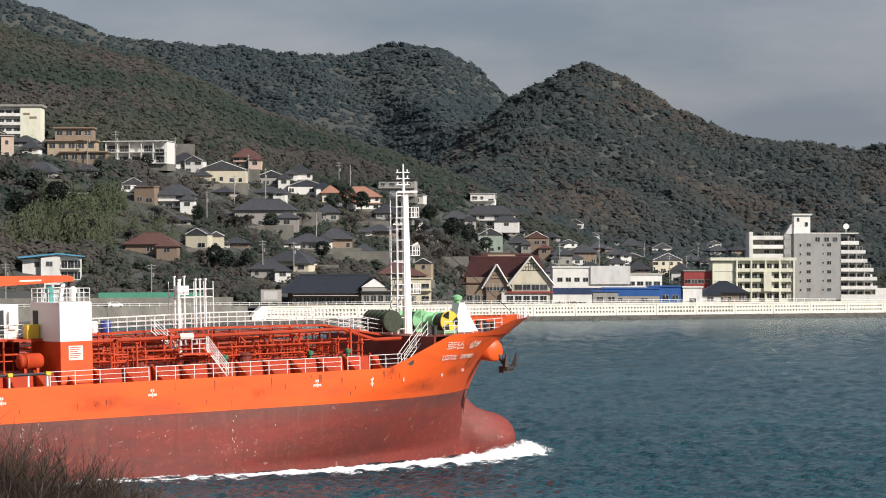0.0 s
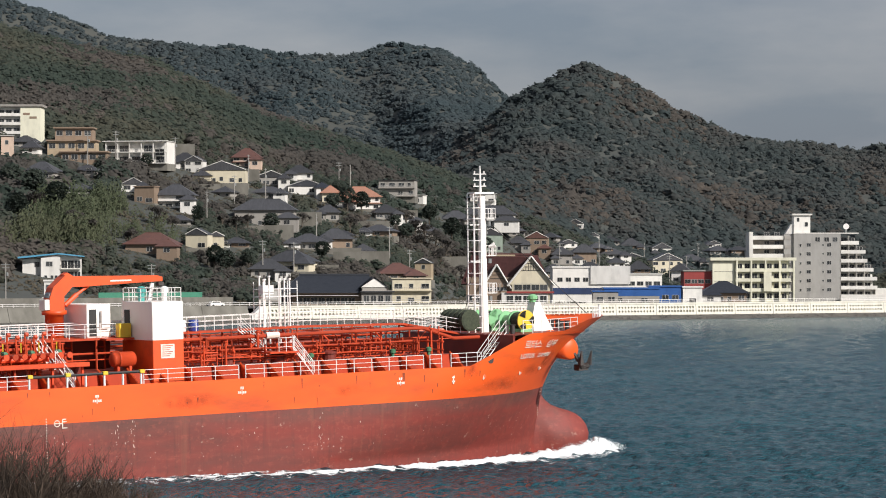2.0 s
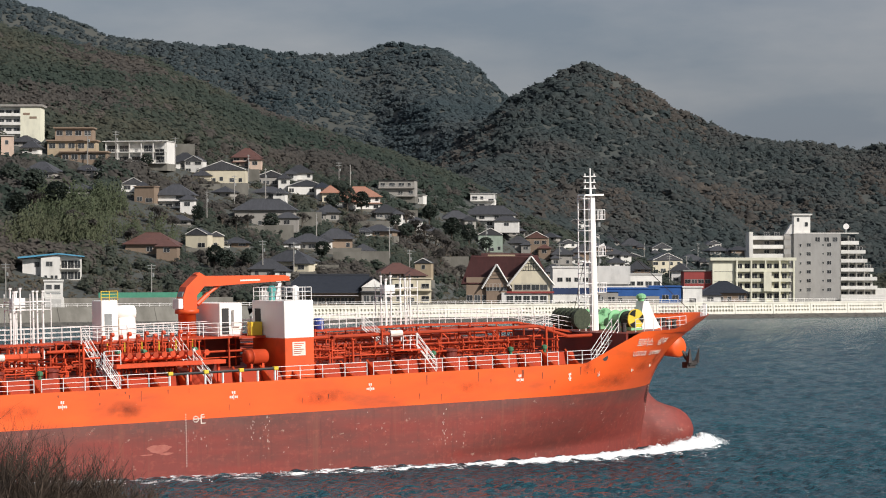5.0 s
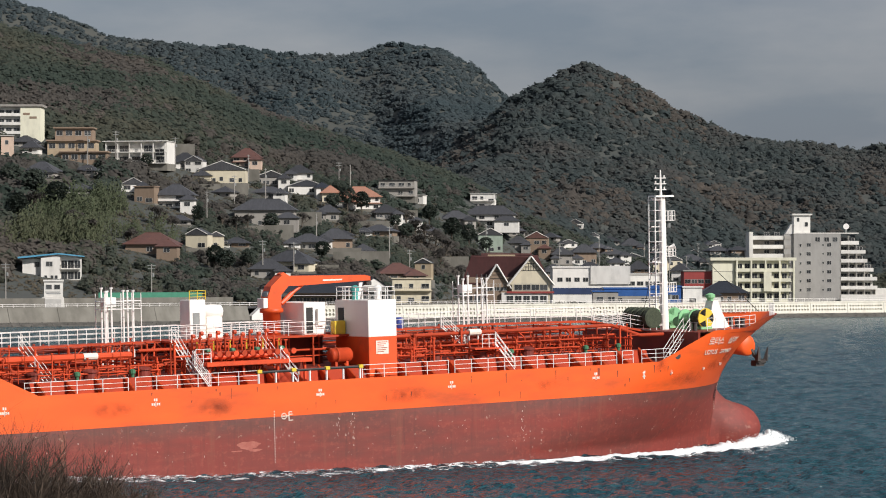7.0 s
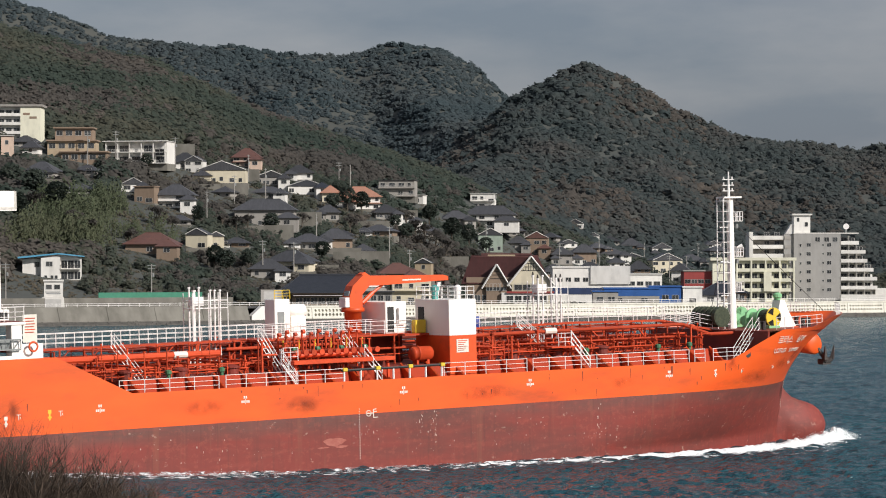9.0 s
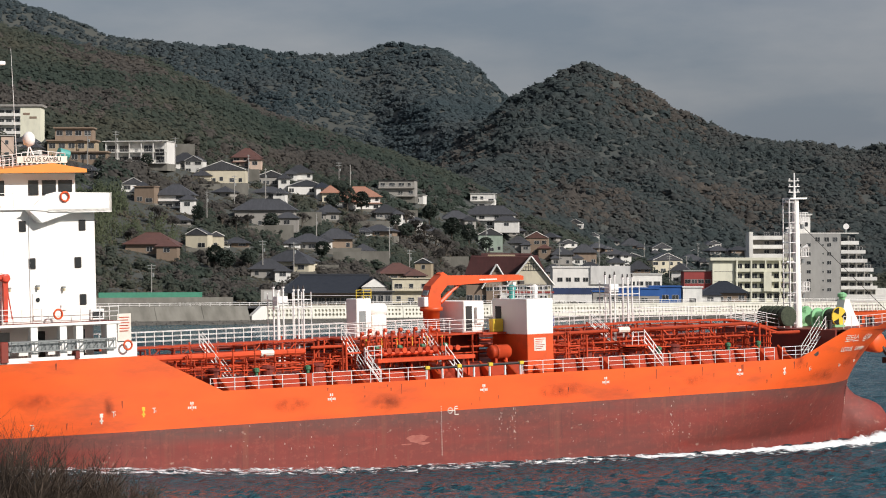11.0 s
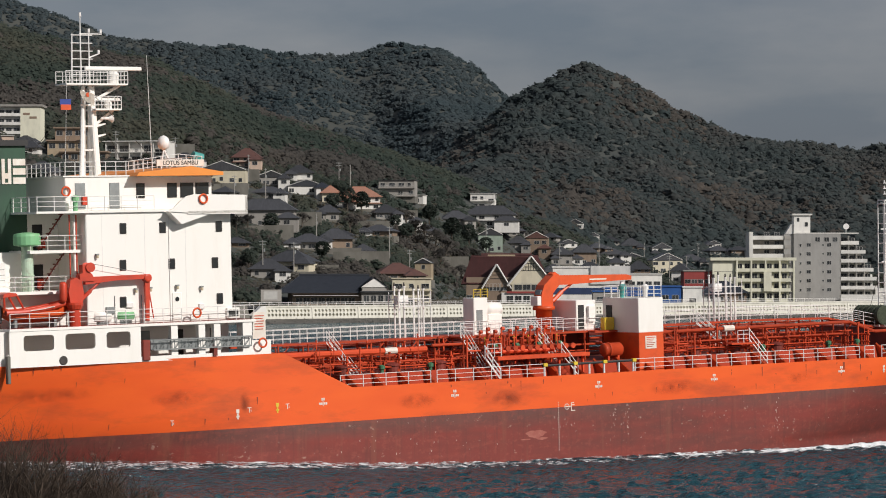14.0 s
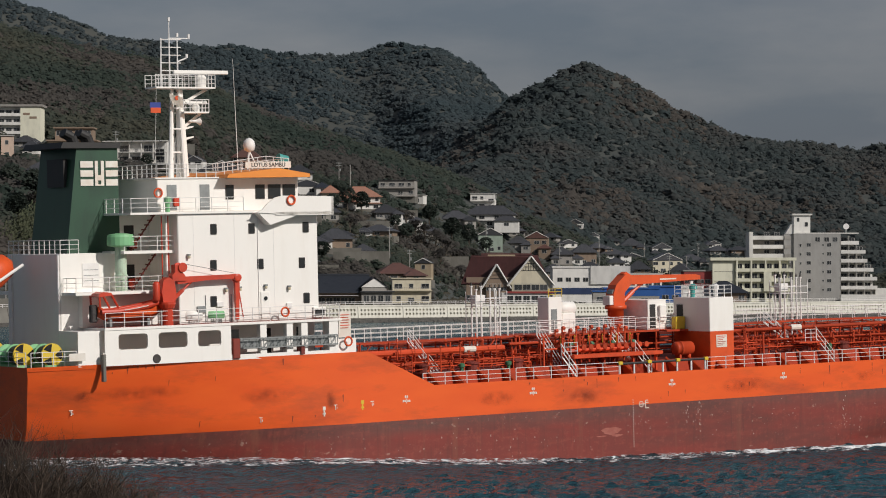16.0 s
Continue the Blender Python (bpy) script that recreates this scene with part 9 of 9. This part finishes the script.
def bare_tree():
    """A leafless tree: trunk, forking limbs and a haze of fine twigs."""
    t = thing("bare_tree", "leafless brown winter tree on the hillside", "tree", pose(0, 0, 0), "bare trees")
    rng = random.Random(41)
    limbs, tips = bmesh.new(), []

    def fork(p, d, length, r, depth):
        q = p + d * length
        tube(limbs, p, q, r, r * 0.65, n=6 if depth < 2 else 4, caps=False)
        if depth == 3:
            tips.append(q)
            return
        for _ in range(3 if depth else 4):
            e = (d + Vector((rng.gauss(0, 0.5), rng.gauss(0, 0.5), rng.gauss(0.1, 0.25)))).normalized()
            fork(q, e, length * rng.uniform(0.6, 0.85), r * 0.6, depth + 1)

    fork(Vector((0, 0, -0.5)), Vector((0.05, 0, 1)), 2.3, 0.24, 0)
    part("trunk", limbs, BARK, t)
    c = np.array([tuple(p) for p in tips])
    twigs = leafage("crown", c, np.full(len(c), 0.8), 12, 0.7, BAREWOODS, "fine grey-brown twigs", np.random.default_rng(6), 1.0, t, upright=True)
    del twigs["category"]
    del twigs["kind"]
    return t


BARE_TREE = bare_tree()
for k, (b, y, size) in enumerate(((-0.0166, 1042, 1.0), (-0.0130, 1050, 1.15), (-0.0096, 1035, 1.2), (-0.0062, 1046, 1.1), (-0.0026, 1040, 1.3), (0.0010, 1052, 1.2),
                                  (0.0046, 1040, 1.3), (0.0078, 1060, 1.25), (-0.0076, 1016, 1.0), (-0.0008, 1012, 1.1), (0.0062, 1018, 1.2), (0.0100, 1075, 1.2),
                                  (-0.0780, 930, 0.9), (-0.0730, 926, 1.0), (-0.0690, 938, 0.9), (-0.0960, 905, 1.0), (-0.1020, 912, 1.1), (-0.1310, 880, 1.1),
                                  (-0.1240, 872, 1.0), (-0.1440, 890, 1.2), (-0.0860, 865, 0.8), (-0.0500, 975, 0.9), (-0.0330, 985, 1.0), (-0.1100, 868, 1.0))):
    m = pose(b * y, y, ground_z(b * y, y), 0, 0, 67 * k)
    if k:
        copy_thing(BARE_TREE, m).scale = (size, size, size * (0.9 + 0.05 * (k % 5)))
    else:
        BARE_TREE.matrix_world = m


# ---------------------------------------------------------------- bare shrub on the near bank
def bare_shrub(name, x, y, spread, height, count, seed):
    rng = random.Random(seed)
    t = thing("bare_shrub", "leafless brown twiggy shrub on the near bank", "shrub", pose(x, y, ground_z(x, y) - 0.15))
    stems = bmesh.new()
    twigs = [bmesh.new(), bmesh.new()]

    def grow(p, d, length, r, depth):
        n = 3
        for k in range(n):
            q = p + d * length / n
            tube(stems if depth < 2 else twigs[rng.random() < 0.5], p, q, r, r * 0.8, n=4 if depth < 2 else 3, caps=False)
            p, r = q, r * 0.8
            d = (d + Vector((rng.gauss(0, 0.14), rng.gauss(0, 0.14), rng.gauss(0.06, 0.1)))).normalized()
            if depth < 4:
                for _ in range(rng.choice((1, 1, 2))):
                    e = (d + Vector((rng.gauss(0, 0.5), rng.gauss(0, 0.5), rng.gauss(0.2, 0.3)))).normalized()
                    grow(p, e, length * rng.uniform(0.45, 0.7), r * 0.62, depth + 1)

    for k in range(count):
        a = rng.uniform(-1, 1)
        base = Vector((a * spread, rng.uniform(-0.5, 0.5), 0))
        d = Vector((rng.gauss(0, 0.35) , rng.gauss(0, 0.3), 1)).normalized()
        hgt = height * (1 - 0.35 * max(a, 0)) * rng.uniform(0.6, 1.0)
        grow(base, d, hgt * 0.55, 0.030, 1)
    part("stem", stems, TWIG, t)
    for b in twigs:
        tagged(part("twig_mass", b, TWIG, t), kind="stuff")


bare_shrub("a", -4.35, 30.0, 0.55, 1.50, 120, 3)
bare_shrub("b", -3.85, 30.4, 0.50, 1.26, 100, 7)
bare_shrub("c", -3.35, 30.2, 0.42, 1.06, 66, 11)
bare_shrub("d", -5.0, 30.6, 0.5, 1.55, 44, 19)


# ---------------------------------------------------------------- bow wave and wake
wave = thing("bow_wave", "white foaming bow wave curling along the hull", "bow wave")
wash = thing("wake_foam", "thin broken white foam along the waterline", "foam")


def stern_swell(u, v):
    """The ship's own wave: the water stands higher along the after body and falls away outboard and astern."""
    a = float(np.interp(u, [-105, -80, -66, -57, -47, -34, -22, -10], [0, 0.5, 1.3, 1.55, 1.3, 0.9, 0.35, 0]))
    q = min(max((abs(v) - 8.6) / 14.0, 0.0), 1.0)
    return a * (1 - q * q * (3 - 2 * q))


def swell_sheet():
    us, vs = np.linspace(-105, -8, 200), np.linspace(-26, 26, 110)
    U, V = np.meshgrid(us, vs)
    Z = np.vectorize(stern_swell)(U, V) - 0.12
    rng = np.random.default_rng(31)
    edge = np.clip((Z + 0.12) / 0.5, 0, 1)
    for k in range(26):
        lam, th = rng.uniform(1.0, 6.0), rng.uniform(0, 6.28)
        Z += 0.014 * lam ** 0.5 * edge * np.sin((U * math.cos(th) + V * math.sin(th)) * 6.283 / lam + rng.uniform(0, 6.28))
    i = (np.arange(len(vs) - 1)[:, None] * len(us) + np.arange(len(us) - 1)[None, :]).ravel()
    f_ = np.stack([i, i + 1, i + len(us) + 1, i + len(us)], -1)
    ob = new("stern_swell", numbered_mesh("stern_swell", np.stack([U, V, Z], -1).reshape(-1, 3), f_, WATER, True))
    ob.parent = wash
    tagged(ob, "dark raised water along the after hull")


swell_sheet()


def foam_ridge(name, parent, line, seed, n=150, lacy=None):
    """A ridge of broken foam: line rows of (u, v, width, height)."""
    rng = np.random.default_rng(seed)
    us = np.array([p[0] for p in line])
    order = np.argsort(us)
    us = us[order]
    vs, wd, ht = (np.array([p[k] for p in line])[order] for k in (1, 2, 3))
    bm = bmesh.new()
    cols = 9
    prev = None
    u = us[0]
    step = (us[-1] - us[0]) / n
    for i in range(n + 1):
        u = us[0] + step * i
        v, w, h = np.interp(u, us, vs), np.interp(u, us, wd), np.interp(u, us, ht)
        w *= 0.75 + 0.5 * noise.noise((u * 0.5, seed, 0))
        row = []
        for j in range(cols):
            q = j / (cols - 1)
            prof = math.sin(math.pi * q) ** 0.7
            lump = 0.78 + 0.4 * noise.noise((u * 0.5, q * 2, seed)) + 0.28 * noise.noise((u * 2.7, q * 6, seed + 3))
            across = v + (0.5 - q) * w + rng.uniform(-0.06, 0.06)
            row.append(bm.verts.new((u + rng.uniform(-0.1, 0.1), across, stern_swell(u, across) - 0.08 + h * prof * max(lump, 0.05))))
        if prev:
            for j in range(cols - 1):
                bm.faces.new((prev[j], row[j], row[j + 1], prev[j + 1]))
        prev = row
    bmesh.ops.recalc_face_normals(bm, faces=bm.faces)
    part(name, bm, lacy or FOAM, parent, smooth=True)


for side in (-1, 1):
    foam_ridge("crest", wave, [(53.0, side * 1.2, 1.2, 0.2), (51.6, side * 1.5, 1.9, 1.15), (50.3, side * 2.0, 2.3, 1.7), (48.6, side * 2.9, 2.5, 1.35), (46.8, side * 3.8, 2.6, 1.0), (44, side * 5.2, 2.6, 0.86), (40, side * 6.9, 2.6, 0.78), (36, side * 8.2, 2.2, 0.7), (31, side * 9.3, 1.9, 0.56), (24, side * 9.8, 1.5, 0.44), (14, side * 9.8, 0.8, 0.24), (4, side * 9.6, 0.4, 0.2)], 4 + side, 300)
    foam_ridge("lace_apron", wave, [(51.8, side * 2.4, 1.4, 0.25), (48.5, side * 4.1, 2.0, 0.28), (44.5, side * 6.2, 2.6, 0.26), (40, side * 8.0, 2.8, 0.24), (34, side * 9.7, 2.8, 0.22), (26, side * 10.9, 2.4, 0.2)], 21 + side, 240, LACE)
    foam_ridge("lace_strip", wash, [(40, side * 8.6, 2.2, 0.26), (28, side * 10.2, 2.6, 0.30), (14, side * 10.8, 4.2, 0.28), (0, side * 10.7, 4.8, 0.28), (-15, side * 10.4, 4.8, 0.22), (-30, side * 9.8, 4.2, 0.26), (-46, side * 9.6, 5.2, 0.26), (-60, side * 9.0, 6.0, 0.26), (-80, side * 8.0, 6.5, 0.2)], 9 + side, 420, THINLACE)
    foam_ridge("hull_edge_foam", wash, [(20, side * 8.9, 0.7, 0.36), (0, side * 8.5, 0.6, 0.30), (-20, side * 8.45, 0.7, 0.30), (-34, side * 8.1, 1.2, 0.26), (-46, side * 6.9, 2.2, 0.3), (-57, side * 5.6, 3.2, 0.3)], 15 + side, 300, THINLACE)


def spray():
    rng = np.random.default_rng(2)
    c, r = [], []
    for k in range(1500):
        u = 53 - abs(rng.normal(0, 1)) * 6
        v = -np.interp(u, [16, 24, 31, 41, 49.5, 53], [9.7, 9.6, 9.0, 6.2, 2.6, 1.4])
        h = np.interp(u, [25, 41, 50, 53], [0.2, 0.5, 1.25, 0.4])
        c.append((u, v + rng.normal(0, 0.35), max(0.02, h * rng.uniform(0.2, 1.05))))
        r.append(rng.uniform(0.012, 0.038))
    ob = clumps("spray", np.array(c), np.array(r), FOAM, "white spray", rng, 0.8, wave)
    del ob["category"]


spray()



# ---------------------------------------------------------------- what moves
def motions():
    def at(t):
        return pose(SHIP_START[0] + SHIP_SPEED[0] * t, SHIP_START[1] + SHIP_SPEED[1] * t, 0.0, 0, -SHIP_TRIM, SHIP_HEAD)

    def level(t):
        return pose(SHIP_START[0] + SHIP_SPEED[0] * t, SHIP_START[1] + SHIP_SPEED[1] * t, 0.0, 0, 0, SHIP_HEAD)

    for ob, way in ((ship, at), (wave, level), (wash, level)):
        walk(ob, [(0, way(0)), (4, way(4)), (8, way(8)), (12, way(12)), (16, way(16))])

    # the tide sets down the strait against the ship
    walk(water, [(0, pose(0, 0, 0)), (8, pose(-6.0, -3.5, 0)), (16, pose(-12.0, -7.0, 0))])
    # the car follows the coast road and turns in behind the waterfront houses
    walk(car, [(0, pose(-88.0, 757.5, 4.62, 0, 0, 31)), (1, pose(-75.0, 765.5, 4.62, 0, 0, 31)), (2, pose(-62.0, 773.4, 4.62, 0, 0, 31)),
               (3, pose(-49.0, 781.3, 4.62, 0, 0, 36)), (4, pose(-41.0, 795.0, 4.4, 0, 0, 70)), (6, pose(-50.0, 832.0, 4.3, 0, 0, 100)),
               (16, pose(-52.0, 836.0, 4.3, 0, 0, 100))])


motions()
